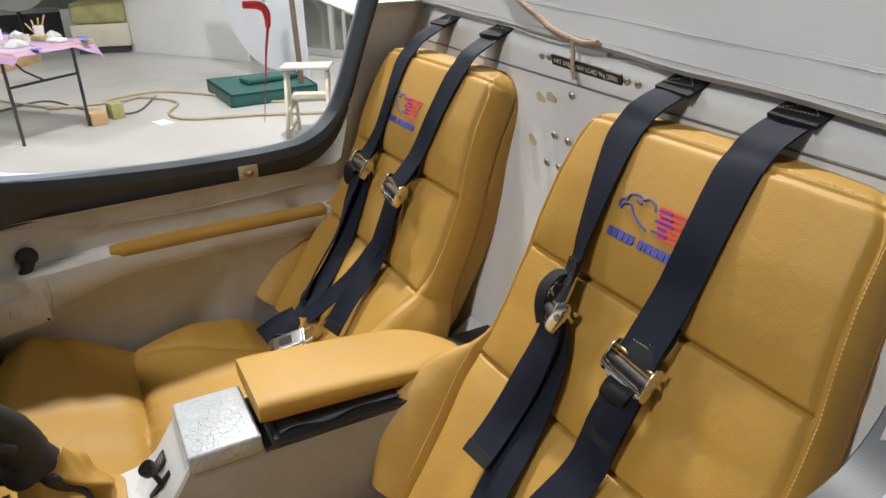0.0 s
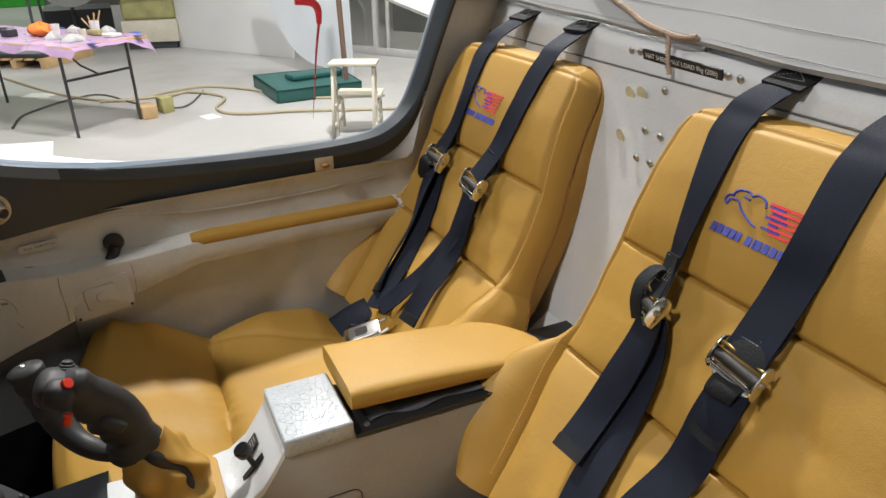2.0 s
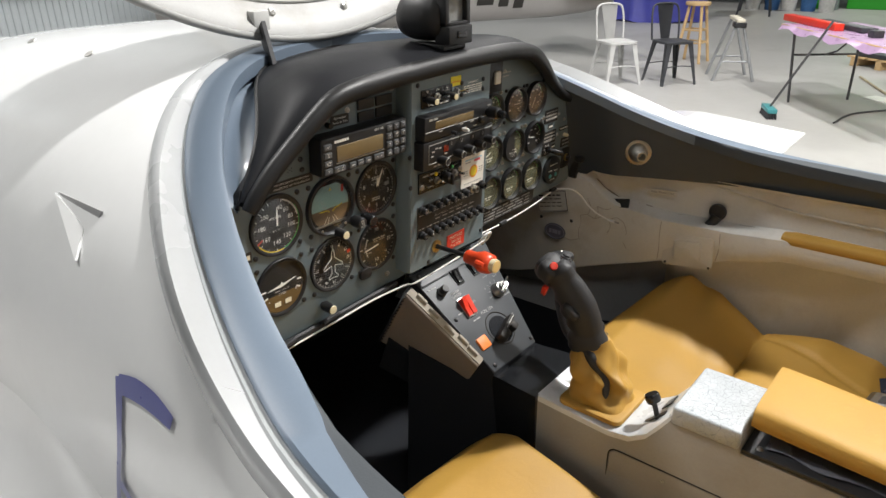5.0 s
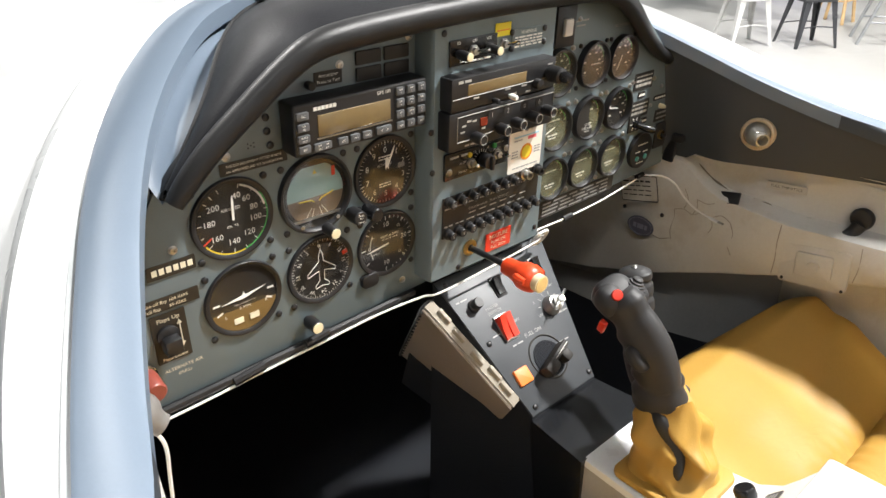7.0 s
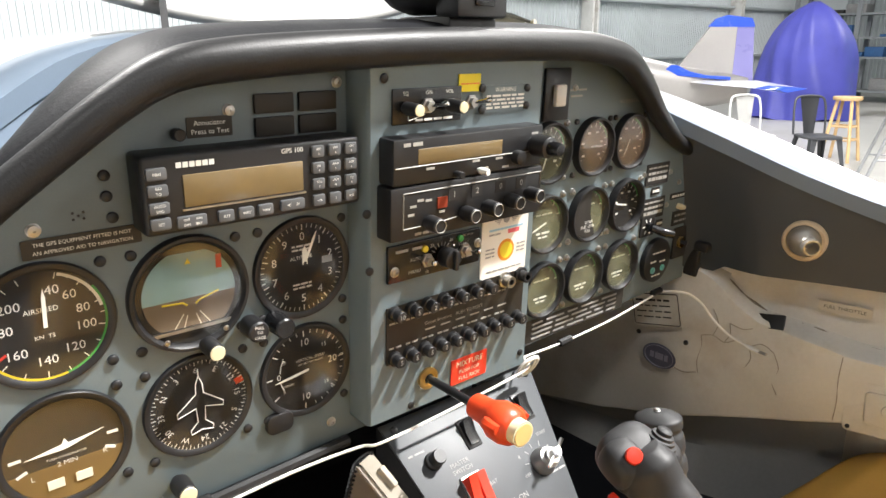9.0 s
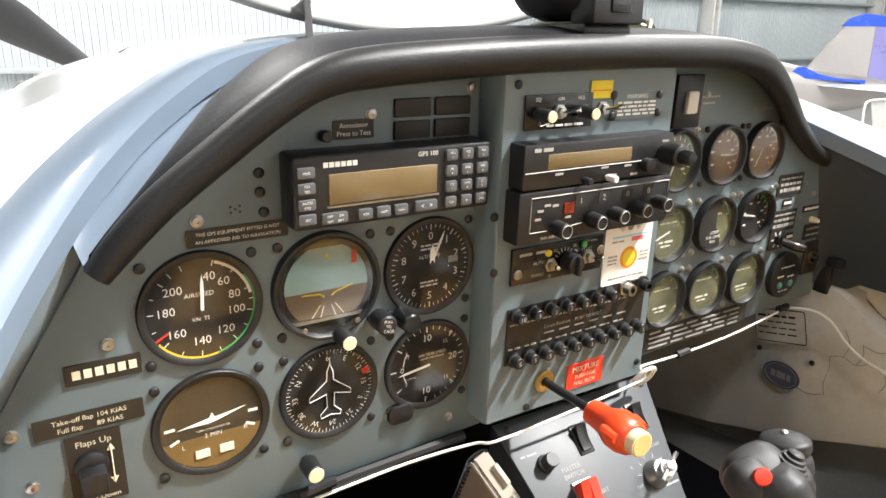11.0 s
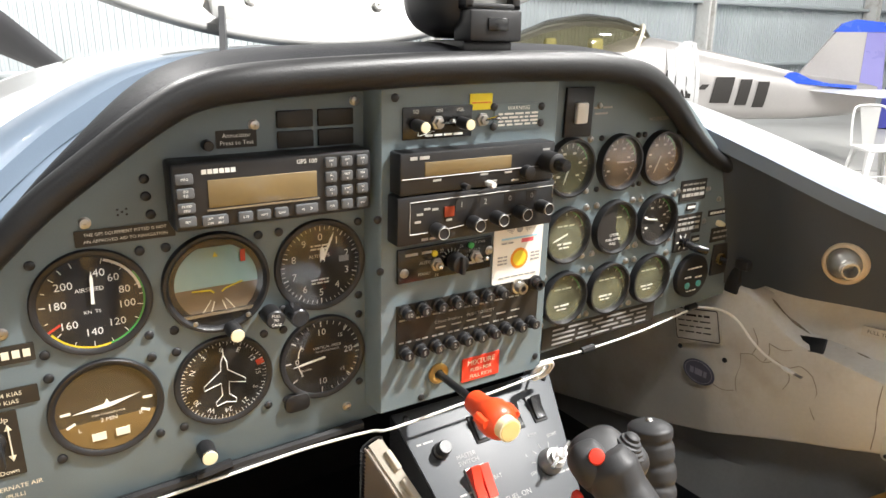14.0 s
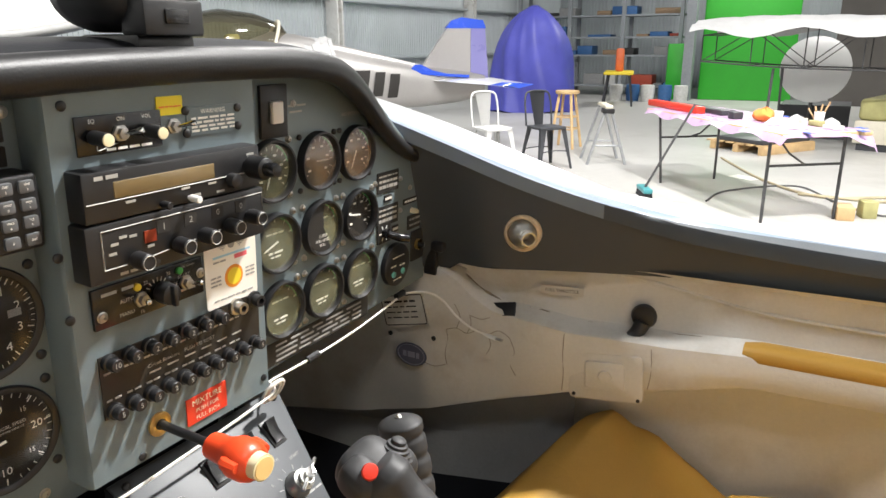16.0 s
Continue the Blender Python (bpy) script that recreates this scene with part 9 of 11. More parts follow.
# ---- bulkhead fittings ----
def bulkhead_fittings():
    def on(x, z):
        y = float(np.interp(z, [0.70, 1.0, 1.30, 1.40, 1.462, 1.478], [-0.77, -0.89, -0.985, -1.015, -1.033, -1.040]))
        return Matrix.Translation(skewed(x, y + 0.0022, z)) @ Matrix.Rotation(radians(180 - 2.9), 4, "Z") @ Matrix.Rotation(radians(90 + 16), 4, "X")

    q = on(-0.028, 1.4665) @ Matrix.Translation((0, 0, 0.0022)) @ Matrix.Rotation(radians(-1.4), 4, "Z")
    b = bm_new()
    box(b, -0.077, -0.0072, -0.002, 0.077, 0.0072, 0.0014, 0.0004, m=q)
    ob = solo("load_placard", b, BLACK_FACE, "black engraved shelf load placard on the white bulkhead", "placard", smooth=0)
    t = bm_new()
    letters(t, "HAT SHELF MAX LOAD 9kg (20lb)", 0.0096, q @ Matrix.Translation((0, 0, 0.0018)))
    part("lettering", t, WHITE_INK, ob, smooth=0)
    b = bm_new()
    lathe(b, [(0.0058, 0.0), (0.0053, 0.0018), (0.0034, 0.0034), (0.0, 0.004)], 16)
    rivet = finish(b, "rivet", STEEL)
    for x, z in ((0.079, 1.4655), (0.060, 1.467), (-0.113, 1.4666), (-0.133, 1.4667), (-0.015, 1.429), (-0.002, 1.373), (-0.035, 1.373), (-0.003, 1.3355), (-0.033, 1.3365), (0.05, 1.02), (0.055, 0.96)):
        piece("rivet", rivet, BULK, on(x, z))
    # seams of the shelf's lip and bracing ribs behind the straps; seam shadow is a dark tube
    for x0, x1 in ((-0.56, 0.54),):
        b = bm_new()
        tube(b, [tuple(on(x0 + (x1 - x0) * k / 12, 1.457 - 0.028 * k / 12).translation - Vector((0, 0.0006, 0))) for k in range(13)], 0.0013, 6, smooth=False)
        part("lip_seam_shadow", b, material("seam_shadow_grey", (0.16, 0.16, 0.16), rough=0.8, bump=0), BULK)
    glue = material("old_glue_stain", (0.58, 0.54, 0.36), rough=0.6, vary=0.2, scale=60, bump=0.1)
    for x, z, w, h in ((0.0525, 1.410, 0.010, 0.012), (0.028, 1.415, 0.011, 0.012), (0.0435, 1.352, 0.009, 0.013)):
        b = bm_new()
        prism(b, [(w * math.cos(a) * (1 + 0.06 * math.sin(3 * a)), h * math.sin(a) * (1 + 0.05 * math.cos(5 * a))) for a in np.linspace(0, 2 * math.pi, 24, endpoint=False)], 0.0, 0.0004, m=on(x, z))
        part("glue_mark", b, glue, BULK, "yellowed patch of old glue", smooth=0)
    b = bm_new()
    strip(b, [(-0.052, -1.046, 1.492), (-0.052, -1.034, 1.470), (-0.052, -1.022, 1.44), (-0.052, -1.010, 1.40), (-0.052, -0.985, 1.30), (-0.052, -0.95, 1.20)], 0.010, (1, 0, 0), 0.0012)
    solo("hanging_strap", b, material("grey_ribbon", (0.28, 0.28, 0.27), rough=0.8, bump=0.1), "thin grey ribbon hanging down the white bulkhead", "ribbon")
    # rope
    th = thing("tie_rope", label="frayed hemp rope end draped over the shelf's edge", category="rope")
    b = bm_new()
    main = [(0.34, -1.086, 1.602), (0.25, -1.066, 1.566), (0.173, -1.044, 1.534), (0.105, -1.034, 1.515), (0.052, -1.025, 1.501), (0.0, -1.020, 1.494), (-0.025, -1.019, 1.492), (-0.048, -1.021, 1.495)]
    sp = smooth_path(main, 10)
    for ph in (0, 2.09, 4.19):
        tube(b, [p + Vector((0.0030 * math.cos(0.9 * i + ph), 0.0030 * math.sin(0.9 * i + ph), 0.0024 * math.sin(0.9 * i + ph))) for i, p in enumerate(sp)], 0.0034, 7, smooth=False)
    part("rope", b, ROPE, th)
    b = bm_new()
    sp = smooth_path([(-0.002, -1.018, 1.492), (-0.009, -1.014, 1.473), (-0.015, -1.010, 1.460), (-0.023, -1.008, 1.448)], 8)
    for ph in (0, 3.1):
        tube(b, [p + Vector((0.0022 * math.cos(1.2 * i + ph), 0.0015, 0.0022 * math.sin(1.2 * i + ph))) for i, p in enumerate(sp)], 0.0026, 6, smooth=False)
    part("loose_end", b, ROPE, th)
    # lower bracket between the seats
    b = bm_new()
    loft(b, [[(0.045, -0.905, 1.03), (0.085, -0.905, 1.03), (0.085, -0.915, 1.06), (0.045, -0.915, 1.06)], [(0.048, -0.868, 1.022), (0.082, -0.868, 1.022), (0.082, -0.870, 1.030), (0.048, -0.870, 1.030)]])
    solo("seat_bracket", b, BULKHEAD, "small grey painted bracket on the bulkhead between the seats", "bracket")


bulkhead_fittings()


# ---- compass and canopy ----
def compass():
    th = thing("magnetic_compass", Matrix.Translation((0.002, 0.020, 1.486)) @ Matrix.Scale(0.88, 4), "black magnetic compass on a base atop the glareshield", "compass")
    b = bm_new()
    box(b, -0.030, -0.050, -0.004, 0.030, 0.030, 0.012, 0.004)
    part("base", b, BLACK, th)
    b = bm_new()
    lathe(b, [(0.0, -0.046), (0.022, -0.046), (0.034, -0.038), (0.0385, -0.020), (0.0390, 0.010), (0.036, 0.030), (0.026, 0.042), (0.0, 0.046)], 32, Matrix.Translation((-0.014, 0.0, 0.052)) @ Matrix.Rotation(radians(90), 4, "X"))
    part("body", b, GRIP_GREY, th, smooth=60)
    b = bm_new()
    box(b, -0.030, -0.062, 0.010, 0.032, -0.030, 0.040, 0.003)
    ob = part("corrector_box", b, BLACK, th)
    b = bm_new()
    box(b, -0.010, -0.064, 0.020, 0.014, -0.0615, 0.032, 0.001)
    part("corrector_slot", b, BLACK_GLOSS, ob)
    b = bm_new()
    for x0, z0, x1, z1 in ((-0.032, 0.040, -0.022, 0.086), (0.024, 0.040, 0.034, 0.086), (-0.032, 0.080, 0.034, 0.088), (-0.032, 0.040, 0.034, 0.046)):
        box(b, x0, -0.056, z0, x1, -0.034, z1, 0.002)
    part("window_frame", b, BLACK, th)
    b = bm_new()
    box(b, -0.022, -0.046, 0.046, 0.024, -0.040, 0.080)
    part("compass_card", b, material("compass_window_grey", (0.22, 0.22, 0.21), rough=0.2, vary=0.3, scale=60, bump=0), th, "grey compass window")


compass()


def canopy():
    """The open canopy's front bow, tipped forward on its arm."""
    th = thing("canopy", label="raised white canopy frame tipped forward over the cowling", category="canopy")
    edge = []
    for k in range(33):
        x = -0.62 + 1.16 * k / 32
        z = 1.490 + 0.80 * (x + 0.05) ** 2
        edge.append(Vector((x, 0.215 - 0.10 * (x + 0.05) ** 2, z)))
    prof = [(0.0, 0.0), (-0.006, 0.006), (-0.004, 0.016), (0.006, 0.028), (0.028, 0.060), (0.034, 0.075), (0.06, 0.115), (0.16, 0.20), (0.165, 0.19), (0.07, 0.10), (0.045, 0.06), (0.012, 0.010)]
    b = bm_new()
    loft(b, [[p + Vector((0, a, c)) for a, c in prof] for p in edge])
    part("front_bow", b, BOW_GREY, th, "off-white moulded front bow")
    b = bm_new()
    tube(b, [p + Vector((0, -0.004, 0.004)) for p in edge[::2]], 0.0055, 10, 3)
    part("rubber_seal", b, material("grey_seal", (0.30, 0.30, 0.29), rough=0.6, bump=0.05), th)
    b = bm_new()
    rows = []
    for j in range(9):
        f = j / 8
        rows.append([p + Vector((0, 0.16 + 0.55 * f, 0.20 + 0.55 * f * (1.0 - 0.3 * f))) for p in edge])
    loft(b, rows, closed=False)
    g = part("bubble", b, PERSPEX, th, "clear acrylic bubble")
    g.visible_shadow = False
    for dy, dz, r in ((0.026, 0.058, 0.004), (0.058, 0.113, 0.0035)):
        b = bm_new()
        tube(b, [p + Vector((0, dy, dz)) for p in edge[::2]], r, 8, 3)
        part("moulded_rib", b, BOW_GREY, th)
    b = bm_new()
    loft(b, [[p + Vector((0, a, c)) for a, c in ((0.0145, 0.0115), (0.046, 0.0585), (0.048, 0.0560), (0.0165, 0.0095))] for p in edge])
    part("under_liner", b, material("bow_grey_liner", (0.34, 0.34, 0.33), rough=0.6, vary=0.12, scale=12, bump=0.15), th, "grey liner under the bow")
    for x in (-0.36, -0.27, -0.13, 0.02, 0.17, 0.30):
        z = 1.490 + 0.80 * (x + 0.05) ** 2
        piece("screw", SILVER, th, Matrix.Translation((x, 0.215 - 0.10 * (x + 0.05) ** 2 + 0.014, z + 0.042)) @ Matrix.Rotation(radians(62), 4, "X") @ Matrix.Scale(1.5, 4))
    # arm to the rail
    b = bm_new()
    a0, a1 = Vector((-0.186, 0.150, 1.424)), Vector((-0.166, 0.208, 1.522))
    d = (a1 - a0).normalized()
    q = Matrix.Translation(a0) @ d.to_track_quat("Z", "X").to_matrix().to_4x4()
    ln = (a1 - a0).length
    loft(b, [[q @ Vector((x * w, y, z)) for x, y in ((-0.009, -0.003), (0.009, -0.003), (0.009, 0.003), (-0.009, 0.003))] for z, w in ((0, 0.9), (ln * 0.5, 1.15), (ln, 1.5))])
    part("arm", b, DARK_STEEL, th, "dark steel canopy arm")
    b = bm_new()
    box(b, -0.014, -0.010, -0.012, 0.014, 0.010, 0.020, 0.002, m=Matrix.Translation(a1 + Vector((0.004, 0.012, 0.0))))
    br = part("arm_bracket", b, OFF_WHITE, th)
    b = bm_new()
    prism(b, [(-0.030, -0.012), (0.022, -0.008), (0.016, 0.012), (-0.026, 0.010)], -0.002, 0.002, m=Matrix.Translation(a0 + Vector((-0.004, 0.006, -0.006))))
    part("slot_plate", b, BLACK, th)


canopy()


def cowl_fittings():
    # small white scoop
    sk = lambda y, z, lift: hull_point(hull_angle(skin_x(hull_at(y)[0], hull_at(y)[1], z), y, z), y, -1) + Vector((-lift, 0, lift * 0.6))
    tipf, tipr, foot, fold = sk(0.189, 1.358, 0.0015), sk(0.072, 1.361, 0.002), sk(0.072, 1.315, 0.002), sk(0.075, 1.341, 0.0)
    for nm, tri_pts, mat, lb in (("scoop_lip", (tipf, fold + Vector((0.004, 0.02, 0.0)), foot), WHITE_PAINT, "white scoop lip"), ("scoop_throat", (tipf + Vector((0.004, 0, 0)), tipr, fold + Vector((0.012, 0.012, -0.004))), VINYL_COVER, "grey scoop throat")):
        b = bm_new()
        out = Vector((-0.0025, 0, 0.0015))
        loft(b, [[p for p in tri_pts], [p + out for p in tri_pts]])
        part(nm, b, mat, AIRCRAFT, lb, smooth=0)
    # blue stripe lines along the flank
    def stripe(mid, widths):
        sp = smooth_path([(0, y, z) for y, z in mid], 8)
        b = bm_new()
        rows = []
        for i, p in enumerate(sp):
            f = i / (len(sp) - 1)
            w = float(np.interp(f, [k / (len(widths) - 1) for k in range(len(widths))], widths))
            d = sp[min(i + 1, len(sp) - 1)] - sp[max(i - 1, 0)]
            n = Vector((0, -d.z, d.y)).normalized() * w / 2
            row = []
            for k in (-1, 0, 1):
                y, z = p.y + n.y * k, p.z + n.z * k
                half, top, bot = hull_at(y)
                row.append((CX - skin_x(half, top, z) - 0.0022, y, z))
            rows.append(row)
        loft(b, rows, closed=False)
        part("flank_stripe", b, PURPLE, AIRCRAFT, "indigo painted flank stripe")

    stripe([(-0.074, 1.243), (-0.105, 1.249), (-0.140, 1.250), (-0.175, 1.246)], [0.018, 0.020, 0.018, 0.012])
    stripe([(-0.074, 1.250), (-0.084, 1.215), (-0.088, 1.18), (-0.082, 1.125), (-0.07, 1.04), (-0.05, 0.95)], [0.016, 0.011, 0.009, 0.009, 0.008, 0.005])
    stripe([(-0.088, 1.145), (-0.13, 1.13), (-0.18, 1.105), (-0.24, 1.06)], [0.010, 0.010, 0.009, 0.006])
    # camlocs along the cowling split
    b = bm_new()
    lathe(b, [(0.009, 0.0), (0.008, 0.0016), (0.0, 0.002)], 14)
    fast = finish(b, "fastener", STEEL)
    for side in (-1, 1):
        for y, a in ((0.50, 0.35), (0.62, 0.60), (0.66, 0.85), (0.80, 0.30), (0.95, 0.55), (1.15, 0.35)):
            p = hull_point(a, y, side)
            n = (p - Vector((CX, y, 1.0))).normalized()
            piece("fastener", fast, AIRCRAFT, Matrix.Translation(p + n * 0.001) @ n.to_track_quat("Z", "Y").to_matrix().to_4x4())
    # propeller blade
    for ang in (35, 215):
        b = bm_new()
        rings = []
        for f, w, t, tw in ((0.0, 0.05, 0.045, 60), (0.15, 0.07, 0.03, 50), (0.4, 0.15, 0.022, 54), (0.7, 0.17, 0.014, 50), (0.95, 0.12, 0.008, 46), (1.0, 0.05, 0.005, 46)):
            r = 0.10 + 0.82 * f
            q = Matrix.Translation((CX, 2.04, 1.29)) @ Matrix.Rotation(radians(ang), 4, "Y") @ Matrix.Translation((r, 0, 0)) @ Matrix.Rotation(radians(tw), 4, "X")
            rings.append([q @ Vector((0, w / 2 * math.cos(a), t / 2 * math.sin(a))) for a in np.linspace(0, 2 * math.pi, 14, endpoint=False)])
        loft(b, rings)
        part("propeller_blade", b, material("propeller_grey", (0.06, 0.06, 0.065), rough=0.4, vary=0.1, bump=0.05), AIRCRAFT, "dark grey propeller blade")


cowl_fittings()


# ---- things on the hangar floor ----
def flat(x, y, z=0.0, turn=0.0):
    return pose(x, y, z, 0, 0, turn)


CHAIR_WHITE = material("white_painted_metal", (0.52, 0.52, 0.51), rough=0.4, vary=0.06, scale=6, bump=0.04)
CHAIR_DARK = material("charcoal_painted_metal", (0.035, 0.037, 0.042), rough=0.45, vary=0.1, scale=6, bump=0.04)
PINE = material("pale_pine", (0.50, 0.34, 0.17), rough=0.55, vary=0.2, scale=8, fine=60, bump=0.1)
BLUE_PAINT = material("blue_gloss_paint", (0.02, 0.07, 0.50), rough=0.25, vary=0.08, scale=3, bump=0.02, coat=0.4)
SILVER_SKIN = material("silver_aircraft_skin", (0.40, 0.385, 0.375), rough=0.34, metal=0.6, vary=0.08, scale=2, fine=30, bump=0.03)
TARP = material("violet_blue_tarpaulin", (0.065, 0.07, 0.37), rough=0.5, vary=0.15, scale=3, fine=40, bump=0.1, dist=0.02)
SHEET = material("pink_plastic_sheet", (0.42, 0.28, 0.44), rough=0.3, vary=0.12, scale=10, fine=60, bump=0.15, dist=0.006)
GREEN_PAINT = material("vivid_green_paint", (0.035, 0.42, 0.030), rough=0.45, vary=0.1, scale=2, fine=20, bump=0.03)
TEAL_FOAM = material("teal_vinyl_mat", (0.020, 0.095, 0.085), rough=0.5, vary=0.15, scale=6, bump=0.1)
CREAM_PAINT = material("cream_painted_wood", (0.58, 0.54, 0.44), rough=0.5, vary=0.1, scale=10, bump=0.06)
GREY_FABRIC = material("grey_white_fabric", (0.42, 0.42, 0.42), rough=0.8, vary=0.12, scale=5, fine=60, bump=0.2, dist=0.01)
KHAKI = material("khaki_canvas", (0.34, 0.32, 0.14), rough=0.8, vary=0.3, scale=6, bump=0.2)
CABLE = material("yellow_brown_cable", (0.36, 0.31, 0.20), rough=0.6, vary=0.15, scale=10, bump=0)
DARK_CABLE = material("dark_cable", (0.08, 0.08, 0.08), rough=0.6, vary=0.1, bump=0)


def work_table():
    A, B, C = Vector((5.93, 0.03, 0)), Vector((6.42, -0.49, 0)), Vector((7.88, 0.74, 0))
    u = (C - B).normalized()
    w = (A - B).normalized()
    turn = math.degrees(math.atan2(u.y, u.x))
    m = Matrix.Translation(B) @ Matrix.Rotation(radians(turn), 4, "Z") @ Matrix.Diagonal((1, 1, 1.06, 1))
    th = thing("folding_table", m, "folding trestle table on thin dark steel legs", "table")
    L, W = (C - B).length, 0.70
    b = bm_new()
    box(b, -0.22, -0.06, 0.705, L + 0.24, W + 0.06, 0.740, 0.006)
    part("tabletop", b, PINE, th)
    for x in (0, L):
        for y in (0.0, W):
            b = bm_new()
            lean = 0.10 if (x > 0 and y > 0.1) else 0.0
            tube(b, [(x - lean, y, 0.0), (x + lean * 0.4, y, 0.71)], 0.014, 10, smooth=False)
            part("leg", b, DARK_STEEL, th)
        b = bm_new()
        tube(b, [(x, 0, 0.46), (x, W, 0.46)], 0.011, 8, smooth=False)
        part("crossbar", b, DARK_STEEL, th)
        b = bm_new()
        s = 1 if x == 0 else -1
        tube(b, [(x, W * 0.5, 0.46), (x + s * 0.22, W * 0.5, 0.52), (x + s * 0.50, W * 0.5, 0.70)], 0.009, 8, smooth=False)
        part("brace", b, DARK_STEEL, th)
    # plastic sheet with taped edges
    b = bm_new()
    rows = []
    for i in range(33):
        row = []
        x = -0.27 + (L + 0.48) * i / 32
        for j in range(19):
            f = j / 18
            y = -0.10 + (W + 0.20) * f
            drop = 0.055 * (ease(0.06, 0.0, f) + ease(0.94, 1.0, f)) * (1 + 0.4 * math.sin(0.8 * i)) + 0.03 * ease(0.03, 0, i / 32) + 0.10 * ease(0.02, 0, i / 32) * ease(0.4, 0, f)
            row.append((x, y, 0.7445 - drop + 0.003 * math.sin(2.1 * i + 1.3 * j)))
        rows.append(row)
    loft(b, rows, closed=False)
    sh = solo("plastic_sheet", b, SHEET, "thin pink plastic sheet taped over the work table", "plastic sheet")
    sh.matrix_basis = m
    tape = material("blue_masking_tape", (0.03, 0.10, 0.50), rough=0.6, bump=0)
    for k, (x, y) in enumerate(((-0.24, 0.05), (-0.05, -0.09), (0.30, -0.09), (0.95, -0.09), (-0.25, 0.55))):
        b = bm_new()
        box(b, x - 0.045, y - 0.03, 0.7455, x + 0.045, y + 0.03, 0.7475)
        part("tape_patch", b, tape, sh, "blue masking tape")
    # what lies on it
    def cup(x, y, r, h, mat, label):
        b = bm_new()
        lathe(b, [(0.0, 0.0), (r * 0.8, 0.0), (r, h), (r * 0.94, h), (r * 0.75, 0.004), (0, 0.004)], 18, m @ Matrix.Translation((x, y, 0.7485)))
        solo("paint_cup", b, mat, label, "cup")

    cup(0.28, 0.06, 0.045, 0.10, WHITE_PLASTIC, "white plastic mixing cup on the taped sheet")
    cup(0.50, 0.30, 0.040, 0.09, WHITE_PLASTIC, "white plastic mixing cup on the taped sheet")
    cup(0.10, 0.35, 0.035, 0.07, CREAM_PAINT, "small cream tub on the taped sheet")
    b = bm_new()
    for k in range(4):
        tube(b, [m @ Vector((0.28 + 0.01 * k, 0.06, 0.76)), m @ Vector((0.22 + 0.05 * k, 0.02 + 0.03 * k, 0.93 - 0.02 * k))], 0.007, 6, smooth=False)
    solo("brush_handle", b, PINE, "wooden paint brush handles standing in the cup", "brush")
    b = bm_new()
    rings = []
    for k in range(10):
        f = k / 9
        rings.append([m @ Vector((0.62 + 0.115 * math.sin(math.pi * (0.15 + 0.85 * f)) * math.cos(a) * (1 + 0.2 * math.sin(3 * a)), 0.35 + 0.10 * math.sin(math.pi * (0.15 + 0.85 * f)) * math.sin(a), 0.747 + 0.11 * f + 0.012 * math.sin(5 * a + 6 * f))) for a in np.linspace(0, 6.28, 18, endpoint=False)])
    loft(b, rings)
    solo("orange_rag", b, material("orange_cloth", (0.80, 0.22, 0.04), rough=0.8, bump=0.2), "crumpled orange cloth on the work table", "rag")
    for k, (x, y, sx, sy, sz, mat, lb) in enumerate(((0.42, 0.16, 0.08, 0.05, 0.05, OFF_WHITE, "small white carton on the work table"), (0.75, 0.20, 0.12, 0.08, 0.05, CREAM_PAINT, "flat cream carton on the work table"), (0.15, 0.18, 0.14, 0.06, 0.045, KHAKI, "brown paper packet on the work table"), (0.85, 0.50, 0.10, 0.10, 0.06, CHAIR_DARK, "black tool case on the work table"), (-0.08, 0.20, 0.14, 0.10, 0.03, WHITE_PLASTIC, "folded white cloth on the work table"))):
        b = bm_new()
        box(b, x - sx / 2, y - sy / 2, 0.747, x + sx / 2, y + sy / 2, 0.747 + sz, 0.008, m=m)
        solo("carton" if k != 3 else "tool_case", b, mat, lb, "box")
    rnd = random.Random(11)
    for x, y, r in ((0.05, 0.50, 0.09), (0.34, 0.46, 0.07), (0.18, 0.02, 0.06), (0.52, 0.10, 0.055)):
        b = bm_new()
        rings = []
        ph = [rnd.uniform(0, 6) for _ in range(3)]
        for k in range(9):
            f = k / 8
            rings.append([m @ Vector((x + r * math.cos(f * 1.5) * (1 + 0.25 * math.sin(3 * a + ph[0]) + 0.12 * math.sin(7 * a + ph[1])) * math.cos(a), y + r * math.cos(f * 1.5) * (1 + 0.25 * math.sin(3 * a + ph[0]) + 0.12 * math.sin(7 * a + ph[1])) * math.sin(a), 0.747 + 0.06 * f * (1 + 0.35 * math.sin(5 * a + ph[2]) * (1 - f)))) for a in np.linspace(0, 2 * math.pi, 26, endpoint=False)])
        loft(b, rings)
        solo("crumpled_rag", b, GREY_FABRIC, "crumpled white cleaning rag on the work table", "rag", group="rags on the table")
    b = bm_new()
    box(b, 1.35, 0.52, 0.747, 2.42, 0.62, 0.81, 0.006, m=m)
    lv = solo("spirit_level", b, RED_PLASTIC, "long red spirit level lying on the work table", "spirit level")
    b = bm_new()
    box(b, 1.15, 0.30, 0.747, 2.05, 0.46, 0.790, 0.006, m=m)
    solo("black_tray", b, CHAIR_DARK, "long black tool tray on the work table", "tray")
    b = bm_new()
    box(b, -0.11, -0.07, 0, 0.11, 0.07, 0.12, 0.008, m=flat(6.48, -0.56, 0, 12))
    solo("wood_block", b, PINE, "pale timber block on the concrete floor", "timber block")
    b = bm_new()
    box(b, -0.07, -0.06, 0, 0.07, 0.06, 0.15, 0.008, m=flat(6.62, -0.74, 0, 20))
    solo("small_box", b, KHAKI, "small yellow-green carton on the concrete floor", "box")
